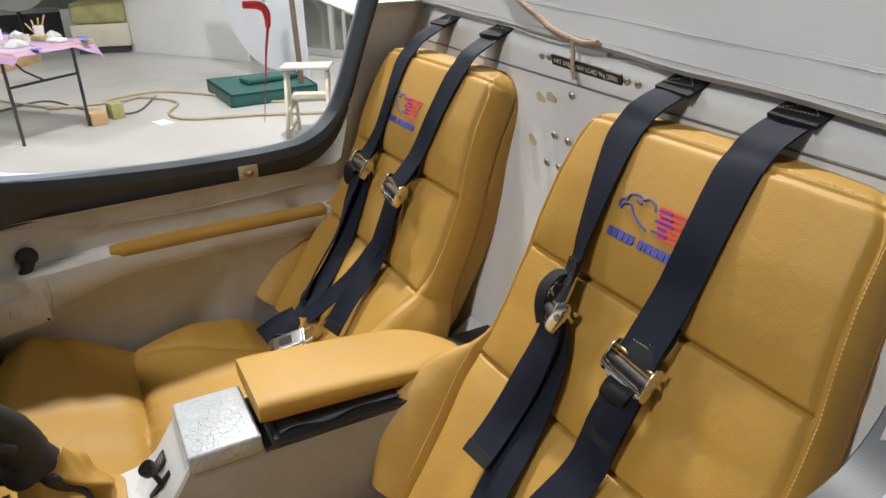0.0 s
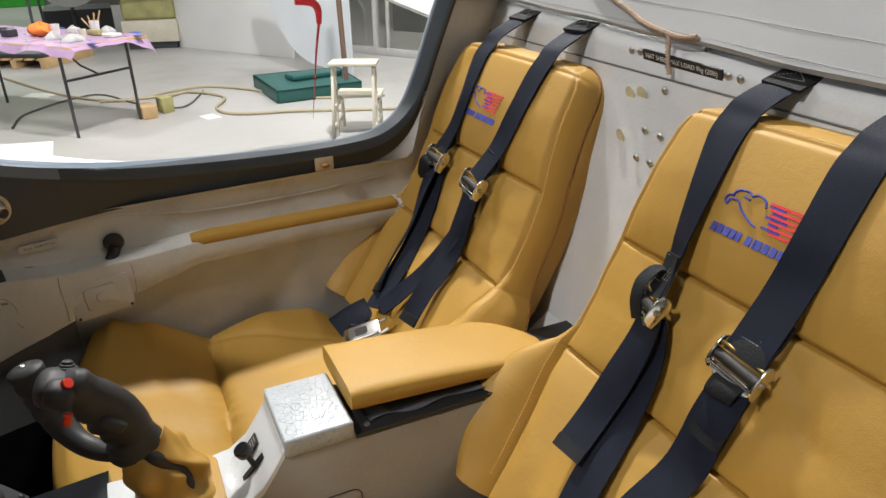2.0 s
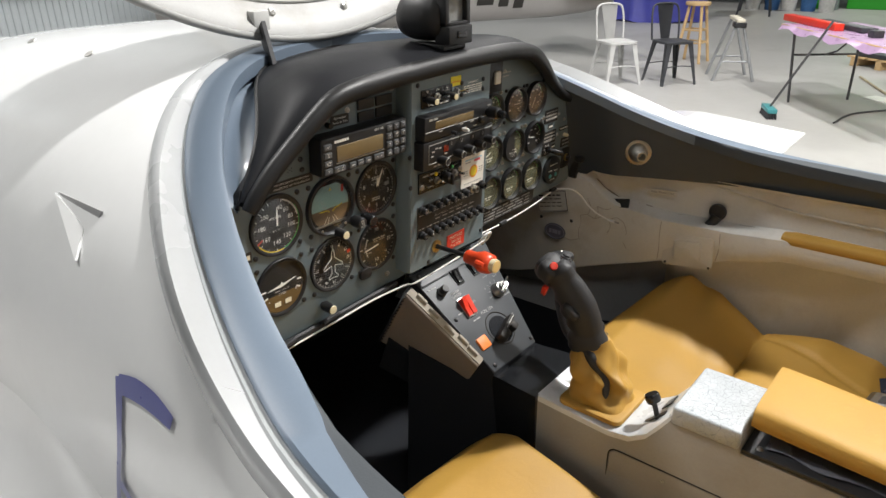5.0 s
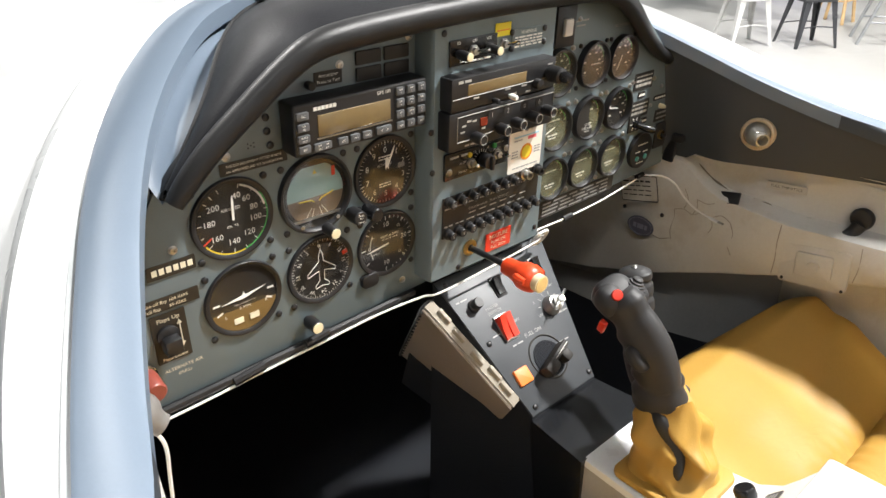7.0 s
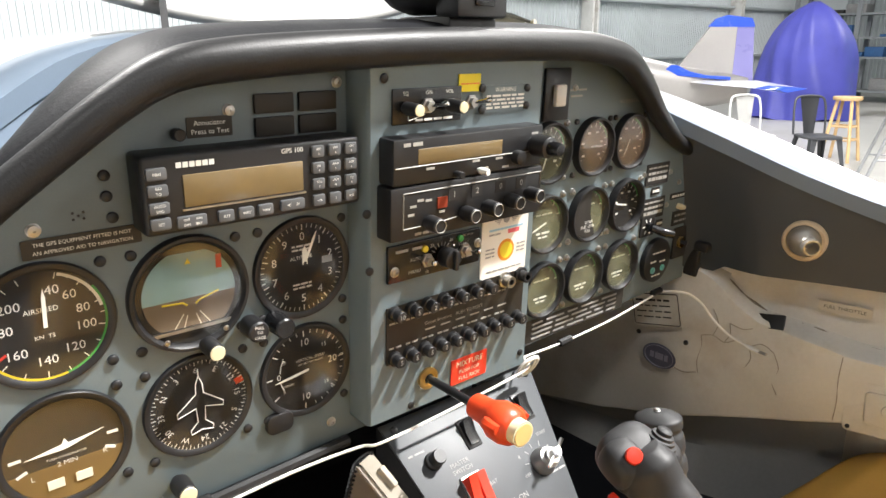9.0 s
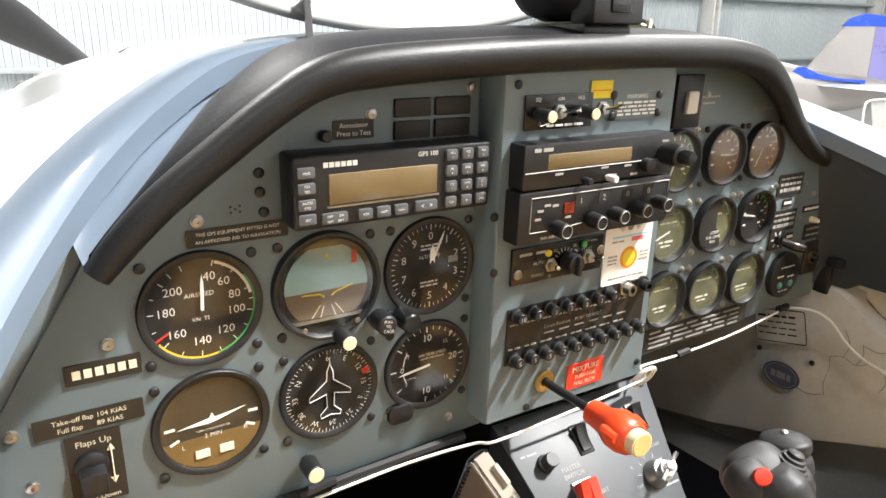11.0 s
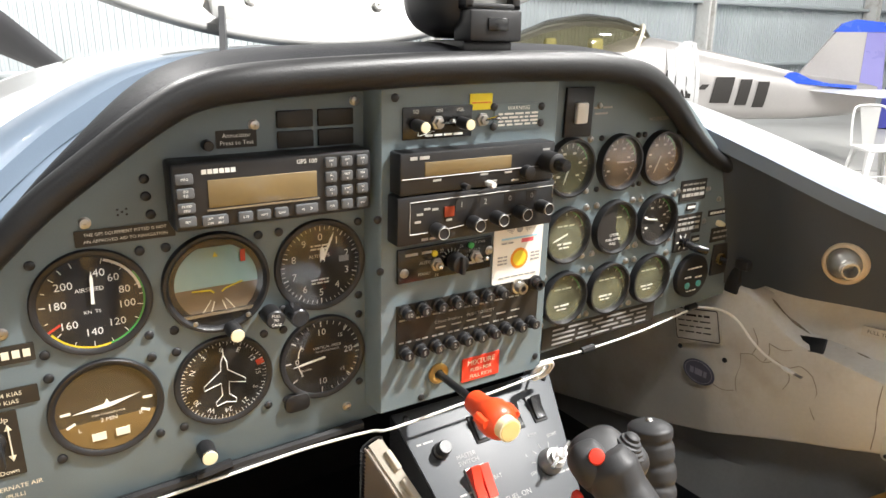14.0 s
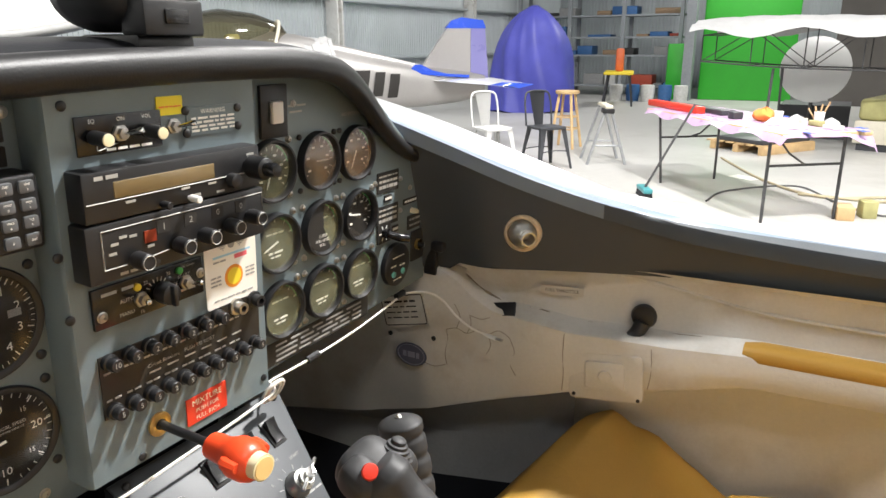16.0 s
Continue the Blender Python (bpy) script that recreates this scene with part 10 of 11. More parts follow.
    broom = thing("push_broom", label="teal-headed broom with a dark pole leaning on the work table", category="broom")
    q = flat(6.56, 1.19, 0, 28)
    b = bm_new()
    box(b, -0.16, -0.045, 0.055, 0.16, 0.045, 0.100, 0.012, m=q)
    part("head", b, material("teal_plastic", (0.05, 0.25, 0.27), rough=0.4, bump=0.05), broom, "teal plastic broom head")
    b = bm_new()
    for i in range(15):
        for k in range(4):
            tube(b, [q @ Vector((-0.147 + 0.021 * i, -0.033 + 0.022 * k, 0.056)), q @ Vector((-0.155 + 0.022 * i, -0.040 + 0.027 * k, 0.0))], 0.008, 5, smooth=False)
    part("bristles", b, CHAIR_DARK, broom, "dark bristles")
    b = bm_new()
    tube(b, [(6.56, 1.19, 0.085), (6.88, 0.84, 0.90)], 0.012, 8, smooth=False)
    part("pole", b, DARK_STEEL, broom)


work_table()


def cafe_chair(m, mat, label):
    """Pressed steel chair: dished seat with an apron, splayed folded legs, hooped back with one broad slat."""
    th = thing("cafe_chair", m, label, "chair", "metal cafe chairs")
    s = 1.06
    b = bm_new()
    rings = []
    for k, z in ((0.90, 0.448), (1.0, 0.452), (1.0, 0.474), (0.96, 0.480), (0.80, 0.474), (0.30, 0.469)):
        rings.append([(x * k * s, y * k * s, z * s) for x, y in round_rect(-0.18, -0.18, 0.18, 0.18, 0.055, 6)])
    loft(b, rings)
    part("seat", b, mat, th)
    for x in (-1, 1):
        for y in (-1, 1):
            b = bm_new()
            rings = []
            for f in (0, 0.35, 1.0):
                cx, cy, z, w = x * (0.162 + 0.063 * f) * s, y * (0.162 + 0.063 * f) * s, 0.462 * s * (1 - f), (0.062 - 0.034 * f) * s
                rings.append([(cx, cy - y * w, z), (cx - x * 0.006, cy - y * w, z), (cx - x * 0.010, cy - y * 0.010, z), (cx - x * w, cy - y * 0.006, z), (cx - x * w, cy, z), (cx, cy, z)])
            loft(b, rings)
            part("leg", b, mat, th, smooth=20)
    b = bm_new()
    tube(b, [(-0.172 * s, -0.165 * s, 0.47 * s), (-0.176 * s, -0.185 * s, 0.62 * s), (-0.170 * s, -0.212 * s, 0.77 * s), (-0.135 * s, -0.228 * s, 0.850 * s), (0, -0.236 * s, 0.868 * s), (0.135 * s, -0.228 * s, 0.850 * s), (0.170 * s, -0.212 * s, 0.77 * s), (0.176 * s, -0.185 * s, 0.62 * s), (0.172 * s, -0.165 * s, 0.47 * s)], 0.0125, 10, 5)
    part("back_hoop", b, mat, th)
    b = bm_new()
    rows = []
    for k in range(9):
        f = k / 8
        w = (0.055 + 0.050 * f) * s
        rows.append([((-1 + 2 * i / 8) * w, (-0.168 - 0.066 * f) * s - 0.012 * (1 - (-1 + 2 * i / 8) ** 2), (0.470 + 0.392 * f) * s) for i in range(9)])
    loft(b, rows, closed=False)
    bmesh.ops.solidify(b, geom=b.faces[:], thickness=0.004)
    part("back_slat", b, mat, th)
    for y in (-1, 1):
        b = bm_new()
        tube(b, [(-0.190 * s, y * 0.190 * s, 0.20 * s), (0, y * 0.185 * s, 0.215 * s), (0.190 * s, y * 0.190 * s, 0.20 * s)], 0.007, 6, 4)
        part("stretcher", b, mat, th)
    return th


cafe_chair(flat(7.32, 3.26, 0, 146), CHAIR_WHITE, "white painted pressed steel cafe chair with one broad back slat")
cafe_chair(flat(7.72, 2.72, 0, 144), CHAIR_DARK, "charcoal pressed steel cafe chair beside a white one")


def bar_stool():
    th = thing("bar_stool", flat(9.45, 3.10), "round-topped pale pine bar stool", "stool")
    b = bm_new()
    lathe(b, [(0, 0.78), (0.165, 0.78), (0.175, 0.80), (0.170, 0.825), (0.0, 0.83)], 24)
    part("seat", b, PINE, th)
    for k in range(4):
        a = math.pi / 4 + k * math.pi / 2
        b = bm_new()
        tube(b, [(0.12 * math.cos(a), 0.12 * math.sin(a), 0.79), (0.25 * math.cos(a), 0.25 * math.sin(a), 0.0)], 0.022, 8, smooth=False)
        part("leg", b, PINE, th)
        for z, r in ((0.28, 0.205), (0.45, 0.18)):
            c = a + math.pi / 2
            b = bm_new()
            tube(b, [(r * math.cos(a), r * math.sin(a), z), (r * math.cos(c), r * math.sin(c), z)], 0.013, 6, smooth=False)
            part("rung", b, PINE, th)


bar_stool()


def saw_horse():
    th = thing("saw_horse", flat(8.45, 2.22, 0, 208), "grey steel folding saw horse with a padded top", "saw horse")
    b = bm_new()
    box(b, -0.27, -0.05, 0.70, 0.27, 0.05, 0.745, 0.012)
    part("top_beam", b, CREAM_PAINT, th)
    b = bm_new()
    box(b, 0.10, -0.07, 0.64, 0.27, 0.07, 0.70, 0.01)
    part("black_end", b, BLACK, th)
    grey = material("galvanised_grey", (0.30, 0.31, 0.32), rough=0.5, metal=0.4, vary=0.15, bump=0.05)
    for x in (-0.22, 0.22):
        for y in (-1, 1):
            b = bm_new()
            tube(b, [(x, y * 0.03, 0.70), (x * 1.15, y * 0.24, 0.0)], 0.019, 6, smooth=False)
            part("leg", b, grey, th)
        b = bm_new()
        tube(b, [(x * 1.08, -0.17, 0.24), (x * 1.08, 0.17, 0.24)], 0.012, 6, smooth=False)
        part("spreader", b, grey, th)


saw_horse()


def step_stool():
    m = flat(4.98, -2.20, 0, -28)
    th = thing("step_stool", m, "cream painted two-step wooden step stool", "step stool")
    W = 0.34
    for y in (-W / 2, W / 2):
        for x0, x1, z in ((0.20, 0.17, 0.30), (-0.12, -0.05, 0.60), (-0.30, -0.14, 0.58)):
            b = bm_new()
            box(b, -0.02, -0.012, 0, 0.02, 0.012, z, 0.003, m=Matrix.Translation((x0, y, 0)) @ Matrix(((1, 0, (x1 - x0) / z, 0), (0, 1, 0, 0), (0, 0, 1, 0), (0, 0, 0, 1))))
            part("upright", b, CREAM_PAINT, th)
        for z, xa, xb in ((0.10, -0.28, 0.20), (0.26, -0.24, 0.20)):
            b = bm_new()
            box(b, xa, y - 0.010, z - 0.016, xb, y + 0.010, z + 0.016, 0.003)
            part("side_rail", b, CREAM_PAINT, th)
    for x0, x1, z in ((-0.02, 0.26, 0.305), (-0.20, 0.04, 0.600)):
        b = bm_new()
        box(b, x0, -W / 2 - 0.03, z, x1, W / 2 + 0.03, z + 0.026, 0.006)
        part("tread", b, CREAM_PAINT, th)


step_stool()


def mats_and_cables():
    b = bm_new()
    loft(b, [[(x, y, z) for x, y in ((7.42, -1.76), (6.40, -1.80), (6.45, -2.74), (7.40, -2.78))] for z in (0.0, 0.02, 0.11, 0.13)])
    bmesh.ops.bevel(b, geom=b.edges[:], offset=0.02, segments=2, affect="EDGES")
    solo("foam_mat", b, TEAL_FOAM, "dark teal vinyl foam mat on the concrete floor", "mat")
    b = bm_new()
    box(b, -0.3, -0.12, 0.135, 0.3, 0.12, 0.19, 0.02, m=flat(6.95, -2.35, 0, -80))
    solo("mat_roll", b, TEAL_FOAM, "folded teal pad lying on the foam mat", "mat")
    for nm, mat, pts, r in (("extension_cable", CABLE, [(9.4, 0.9), (8.0, 0.25), (7.3, -0.35), (7.55, -0.9), (7.6, -1.3), (7.1, -1.75), (6.5, -2.1), (6.2, -2.9)], 0.014),
                            ("air_hose", CABLE, [(7.35, -0.15), (7.3, -0.8), (7.4, -1.05), (6.95, -1.35), (6.45, -1.20), (6.12, -1.35), (5.95, -1.90), (5.75, -2.35), (5.4, -3.2)], 0.015),
                            ("dark_cable", DARK_CABLE, [(6.6, 0.6), (7.2, 0.5), (7.8, -0.1), (7.1, -0.5), (6.7, -0.9), (7.4, -1.2)], 0.010)):
        b = bm_new()
        tube(b, [(x, y, r) for x, y in pts], r, 7, 8)
        solo(nm, b, mat, "long loose cable snaking over the concrete floor", "cable")
    for x, y, a, s in ((6.18, -1.10, 20, 0.10), (8.1, 0.45, 60, 0.16)):
        b = bm_new()
        box(b, -s, -s * 0.7, 0.0, s, s * 0.7, 0.004, m=flat(x, y, 0.001, a))
        solo("paper_sheet", b, WHITE_PLASTIC, "loose white paper sheet on the floor", "paper", smooth=0)

    def pallet(m, label):
        th = thing("pallet", m, label, "pallet")
        for k in range(6):
            b = bm_new()
            box(b, -0.55, -0.45 + 0.17 * k, 0.11, 0.55, -0.34 + 0.17 * k, 0.13, 0.003)
            part("board", b, PINE, th)
        for y in (-0.42, 0.0, 0.40):
            b = bm_new()
            box(b, -0.55, y - 0.04, 0.0, 0.55, y + 0.04, 0.11, 0.004)
            part("bearer", b, PINE, th)
        b = bm_new()
        box(b, -0.5, -0.4, 0.131, 0.5, 0.38, 0.19, 0.01, m=m)
        solo("slate_board", b, CHAIR_DARK, "dark board lying on the low wooden pallet", "board")

    pallet(flat(10.6, 0.55, 0, -32), "low pine pallet carrying a dark board")


mats_and_cables()


def leaning_panels():
    b = bm_new()
    p0, p1 = Vector((11.0, -1.35, 0)), Vector((9.05, -2.62, 0))
    d = (p1 - p0).normalized()
    n = Vector((-d.y, d.x, 0))
    pts = [p0, p1, p1 + Vector((0, 0, 0.5)), p1.lerp(p0, 0.25) + Vector((0, 0, 1.15)), p0 + Vector((0, 0, 1.45))]
    loft(b, [[p + n * t for p in pts] for t in (0, 0.05)])
    solo("wing_skin_panel", b, WHITE_PAINT, "large white composite wing panel standing on edge", "panel", smooth=30)
    b = bm_new()
    p0, p1 = Vector((8.6, -2.15, 0)), Vector((7.25, -2.90, 0))
    pts = []
    for k in range(13):
        a = math.pi / 2 * k / 12
        pts.append(p0.lerp(p1, 0.05 + 0.62 * (1 - math.cos(a))) + Vector((0, 0, 1.45 - 1.35 * math.sin(a))))
    pts = [p0.lerp(p1, 0.05) + Vector((0, 0, 1.46))] + pts + [p1, p1 + Vector((0, 0, 1.46))]
    d = (p1 - p0).normalized()
    n = Vector((-d.y, d.x, 0))
    loft(b, [[p + n * t for p in pts] for t in (0, 0.02)])
    solo("grey_board", b, material("pale_grey_board", (0.66, 0.69, 0.73), rough=0.4, vary=0.06, scale=3, bump=0.03), "pale grey board with a curved cut edge, standing upright", "panel", smooth=30)
    b = bm_new()
    tube(b, [(6.62, -2.62, 0.0), (6.68, -2.60, 1.6)], 0.03, 8, smooth=False)
    solo("timber_post", b, material("brown_timber", (0.16, 0.10, 0.07), rough=0.7, vary=0.25, bump=0.1), "thin brown timber post standing on the floor", "post")
    # khaki crate
    th = thing("canvas_crate", flat(11.7, -1.15, 0, -15), "low khaki canvas-topped crate", "crate")
    b = bm_new()
    box(b, -0.75, -0.4, 0.10, 0.75, 0.4, 0.42, 0.02)
    part("crate_body", b, CREAM_PAINT, th)
    b = bm_new()
    box(b, -0.72, -0.38, 0.42, 0.72, 0.38, 0.72, 0.06, 3)
    part("canvas_top", b, KHAKI, th, "khaki canvas bundle")
    for x in (-0.65, 0.65):
        b = bm_new()
        box(b, x - 0.05, -0.35, 0.0, x + 0.05, 0.35, 0.10)
        part("skid", b, CHAIR_DARK, th)


leaning_panels()


def glazed_wall():
    """Aluminium sliding doors in a partition beyond the wing."""
    p0, p1 = Vector((9.6, -3.25, 0)), Vector((4.2, -6.6, 0))
    d = (p1 - p0).normalized()
    m = Matrix.Translation(p0) @ Matrix.Rotation(math.atan2(d.y, d.x), 4, "Z")
    L = (p1 - p0).length
    th = thing("door_sliding", m, "aluminium framed sliding glass doors in the partition", "sliding door", kind="structure")
    alu = material("anodised_aluminium", (0.60, 0.60, 0.59), rough=0.4, metal=0.2, vary=0.1, bump=0.02)
    k = 0
    x = 0.0
    while x < L:
        b = bm_new()
        box(b, x, -0.04, 0.0, x + 0.06, 0.04, 2.35, 0.004)
        part("stile", b, alu, th)
        if k % 3 == 1:
            b = bm_new()
            box(b, x + 0.22, -0.02, 0.0, x + 0.26, 0.02, 2.3, 0.004)
            part("stile", b, alu, th)
        b = bm_new()
        box(b, x + 0.06, -0.006, 0.10, min(L, x + 0.95), 0.006, 2.26)
        g = part("pane", b, PERSPEX, th, "clear glass pane")
        g.visible_shadow = False
        x += 0.95
        k += 1
    for z0, z1 in ((0.0, 0.10), (2.26, 2.36)):
        b = bm_new()
        box(b, 0, -0.03, z0, L, 0.03, z1, 0.004)
        part("rail", b, alu, th)
    b = bm_new()
    box(b, -0.5, -0.06, 2.36, L + 0.5, 0.06, 5.2, m=m)
    solo("wall_partition", b, OFF_WHITE, "plain white partition wall above the sliding doors", "wall", "structure", smooth=0)
    # added backing wall; the room's darkness is put into its near-black colour
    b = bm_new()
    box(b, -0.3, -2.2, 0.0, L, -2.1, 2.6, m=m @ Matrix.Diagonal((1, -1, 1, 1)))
    solo("wall_dark_backing", b, material("dark_room_backing", (0.05, 0.05, 0.055), rough=0.7, vary=0.3, scale=1.5, bump=0.02), "near-black backing wall added for the dark room behind the sliding doors", "wall", "structure", smooth=0)


glazed_wall()


def pitot_cover():
    th = thing("pitot_cover", Matrix.Translation((3.83, -1.60, 1.16)), "red pitot cover with a long hanging warning ribbon", "pitot cover")
    red = material("red_ribbon_cloth", (0.52, 0.018, 0.022), rough=0.7, vary=0.15, bump=0.1)
    b = bm_new()
    tube(b, [(0, 0, -0.09), (0.0, 0.0, 0.0), (0.005, 0.04, 0.045), (0.005, 0.14, 0.055)], [0.016, 0.024, 0.026, 0.022], 10)
    part("sleeve", b, red, th)
    b = bm_new()
    path = smooth_path([(0, 0, -0.08), (0.012, 0.030, -0.25), (0.010, 0.055, -0.42), (0.030, 0.090, -0.70)], 6)
    loft(b, [[p + Vector((-0.034 * (0.15 + 0.85 * (i / 18) ** 1.3), 0.010, 0)), p + Vector((0.034 * (0.15 + 0.85 * (i / 18) ** 1.3), -0.010, 0)), p + Vector((0.034 * (0.15 + 0.85 * (i / 18) ** 1.3), -0.012, 0)), p + Vector((-0.034 * (0.15 + 0.85 * (i / 18) ** 1.3), 0.008, 0))] for i, p in enumerate(path)])
    part("ribbon", b, red, th, "hanging red ribbon")
    b = bm_new()
    tube(b, [(0.005, 0.02, 0.05), (0.005, -0.04, 0.20), (0.005, -0.06, 0.36)], 0.012, 8)
    part("mast", b, WHITE_PAINT, th)


pitot_cover()


def other_aircraft():
    turn = math.degrees(math.atan2(0.6, -0.8))
    m = flat(9.5, 4.6, 0.885, turn) @ Matrix.Scale(1.12, 4)
    th = thing("parked_aircraft", m, "silver low-wing light aircraft with a blue fin tip and bubble canopy", "aircraft")
    body = ((-0.10, 0.04, 0.13, -0.16), (0.3, 0.10, 0.19, -0.24), (0.8, 0.17, 0.26, -0.28), (1.3, 0.235, 0.38, -0.29), (1.9, 0.31, 0.52, -0.30), (2.5, 0.39, 0.66, -0.33), (2.8, 0.42, 0.69, -0.36), (3.1, 0.44, 0.58, -0.38), (3.6, 0.47, 0.50, -0.41), (4.4, 0.46, 0.40, -0.42), (5.0, 0.42, 0.34, -0.37), (5.5, 0.34, 0.24, -0.28), (5.8, 0.20, 0.12, -0.18))

    def flank(x, z):
        """Half width of the body at x along it and z up."""
        c = [float(np.interp(x, [q[0] for q in body], [q[k] for q in body])) for k in (1, 2, 3)]
        zc, hz = (c[1] + c[2]) / 2, (c[1] - c[2]) / 2
        return c[0] * max(0.0, 1 - abs((z - zc) / hz) ** 2.5) ** 0.4

    b = bm_new()
    rings = []
    for x, hw, zt, zb in body:
        ring = []
        for k in range(32):
            a = 2 * math.pi * k / 32
            s, c = math.sin(a), math.cos(a)
            ring.append((x, hw * math.copysign(abs(s) ** 0.8, s), (zt + zb) / 2 + (zt - zb) / 2 * math.copysign(abs(c) ** 0.8, c)))
        rings.append(ring)
    loft(b, rings)
    part("fuselage", b, SILVER_SKIN, th)
    up = Matrix.Rotation(radians(90), 4, "X")
    b = bm_new()
    prism(b, [(0.12, 0.10), (0.86, 0.20), (0.46, 0.74), (0.12, 0.74)], -0.03, 0.03, 0.01, m=up)
    part("fin", b, SILVER_SKIN, th)
    b = bm_new()
    prism(b, [(-0.16, 0.06), (0.115, 0.08), (0.115, 0.74), (-0.10, 0.74)], -0.026, 0.026, 0.01, m=up)
    part("rudder", b, material("rudder_violet_blue", (0.17, 0.16, 0.36), rough=0.3, vary=0.08, scale=3, bump=0.02, coat=0.3), th, "violet-blue rudder")
    b = bm_new()
    prism(b, [(-0.11, 0.735), (0.49, 0.735), (0.40, 0.83), (0.26, 0.875), (-0.06, 0.84)], -0.036, 0.036, 0.014, m=up)
    part("fin_tip", b, BLUE_PAINT, th, "blue painted fin tip")
    b = bm_new()
    prism(b, [(0.20, 0.09), (1.04, 0.16), (1.06, 0.21), (0.98, 0.275), (0.90, 0.275), (0.74, 0.20), (0.52, 0.15), (0.20, 0.13)], -0.165, 0.165, 0.03, m=up)
    part("fin_fairing", b, BLUE_PAINT, th, "blue painted fin fairing")
    for y in (-1, 1):
        b = bm_new()
        loft(b, [[(x0, y * yy, 0.07 - dz), (x1, y * yy, 0.09 - dz), (x2, y * yy, 0.08 - dz), (x1, y * yy, 0.05 - dz)] for yy, x0, x1, x2, dz in ((0.05, 0.78, 0.5, -0.2, 0.0), (0.62, 0.50, 0.30, -0.2, 0.02), (1.0, 0.30, 0.15, -0.2, 0.03))])
        part("tailplane", b, WHITE_PAINT, th)
        b = bm_new()
        loft(b, [[(x0, y * yy, 0.07 - dz), (x1, y * yy, 0.10 - dz), (x2, y * yy, 0.08 - dz), (x1, y * yy, 0.04 - dz)] for yy, x0, x1, x2, dz in ((1.002, 0.31, 0.15, -0.22, 0.03), (1.14, 0.24, 0.1, -0.24, 0.035), (1.18, 0.1, 0.0, -0.22, 0.04))])
        part("tailplane_tip", b, BLUE_PAINT, th, "blue painted tailplane tip")
    b = bm_new()
    rings = []
    for x, hw, h in ((2.72, 0.20, 0.18), (2.80, 0.32, 0.29), (3.1, 0.39, 0.40), (3.5, 0.42, 0.45), (3.95, 0.40, 0.38), (4.35, 0.30, 0.22), (4.65, 0.10, 0.05)):
        rings.append([(x - 0.12 * math.sin(a), hw * math.cos(a), 0.50 + h * math.sin(a)) for a in np.linspace(0, math.pi, 17)])
    loft(b, rings, closed=False)
    g = part("bubble_canopy", b, glass_material("tinted_canopy", (0.62, 0.58, 0.45), 0.8), th, "smoke-tinted bubble canopy")
    g.visible_shadow = False
    for x in (3.25, 3.8):
        b = bm_new()
        box(b, x - 0.07, -0.24, 0.28, x + 0.07, 0.24, 0.66, 0.04)
        part("headrest", b, KHAKI, th, "tan seat headrest")
    b = bm_new()
    tube(b, [(2.82 - 0.12 * math.sin(a), 0.33 * math.cos(a), 0.50 + 0.31 * math.sin(a)) for a in np.linspace(0, math.pi, 11)], 0.022, 6, 2)
    part("canopy_frame", b, CREAM_PAINT, th)
    for side, span in ((-1, 1.2), (1, 3.4)):
        b = bm_new()
        rings = []
        for f in (0, 0.5, 1.0):
            y = side * (0.35 + span * f)
            c = 1.35 - 0.35 * f
            rings.append([(4.6 - q * c, y, -0.34 + 0.12 * f + h * c) for q, h in ((0, 0), (0.05, 0.045), (0.3, 0.075), (0.7, 0.04), (1, 0.004), (1, -0.004), (0.5, -0.03), (0.1, -0.03))])
        loft(b, rings)
        part("wing", b, WHITE_PAINT, th)
    # registration as plain bars following the flanks
    for side in (-1, 1):
        for x0, x1 in ((1.26, 1.40), (1.47, 1.61), (1.68, 1.91), (1.98, 2.07), (2.15, 2.28), (2.36, 2.50)):
            z0 = -0.13 + 0.12 * (x0 - 1.26)
            z1 = z0 + 0.30
            if x1 - x0 < 0.1:
                z0, z1 = z0 + 0.12, z0 + 0.18
            b = bm_new()
            rows = []
            for i in range(4):
                rows.append([(x0 + (x1 - x0) * i / 3 - 0.05 * j / 4, side * (flank(x0 + (x1 - x0) * i / 3 - 0.05 * j / 4, z0 + (z1 - z0) * j / 4) + 0.012), z0 + (z1 - z0) * j / 4) for j in range(5)])
            loft(b, rows, closed=False)
            part("registration_bar", b, BLACK_FACE, th, "plain dark registration bar")
    for x, y in ((3.0, -0.9), (3.0, 0.9), (5.2, 0.0)):
        b = bm_new()
        tube(b, [(x, y * 0.5, -0.3), (x, y, -0.65)], 0.03, 8, smooth=False)
        leg = part("gear_leg", b, DARK_STEEL, th)
        b = bm_new()
        lathe(b, [(0.0, -0.05), (0.12, -0.05), (0.145, 0.0), (0.12, 0.05), (0.0, 0.05)], 18, Matrix.Translation((x, y, -0.645)) @ Matrix.Rotation(radians(90), 4, "X"))
        part("tyre", b, BLACK, leg, "black tyre")
    # dust cloth over the spine, its hem hanging unevenly
    b = bm_new()
    rows = []
    for i in range(13):
        x = 2.04 + 0.030 * i + 0.02 * math.sin(1.7 * i)
        row = []
        for j in range(25):
            a = math.pi * j / 24
            z = 0.12 + 0.47 * math.sin(a) - (0.26 + 0.08 * math.sin(3.1 * i)) * ease(0.25, 0.0, min(a, math.pi - a)) + 0.012 * math.sin(7 * a + i)
            hw = max(flank(x, min(z, 0.52)) + 0.020 + 0.008 * math.sin(2.3 * i), 0.02)
            row.append((x + 0.04 * math.sin(2 * a), math.copysign(hw, math.cos(a)) * min(1.0, abs(math.cos(a)) * 1.5 + 0.02), z + 0.03))
        rows.append(row)
    loft(b, rows, closed=False)
    part("dust_cloth", b, GREY_FABRIC, th, "white dust cloth draped over the spine")


other_aircraft()


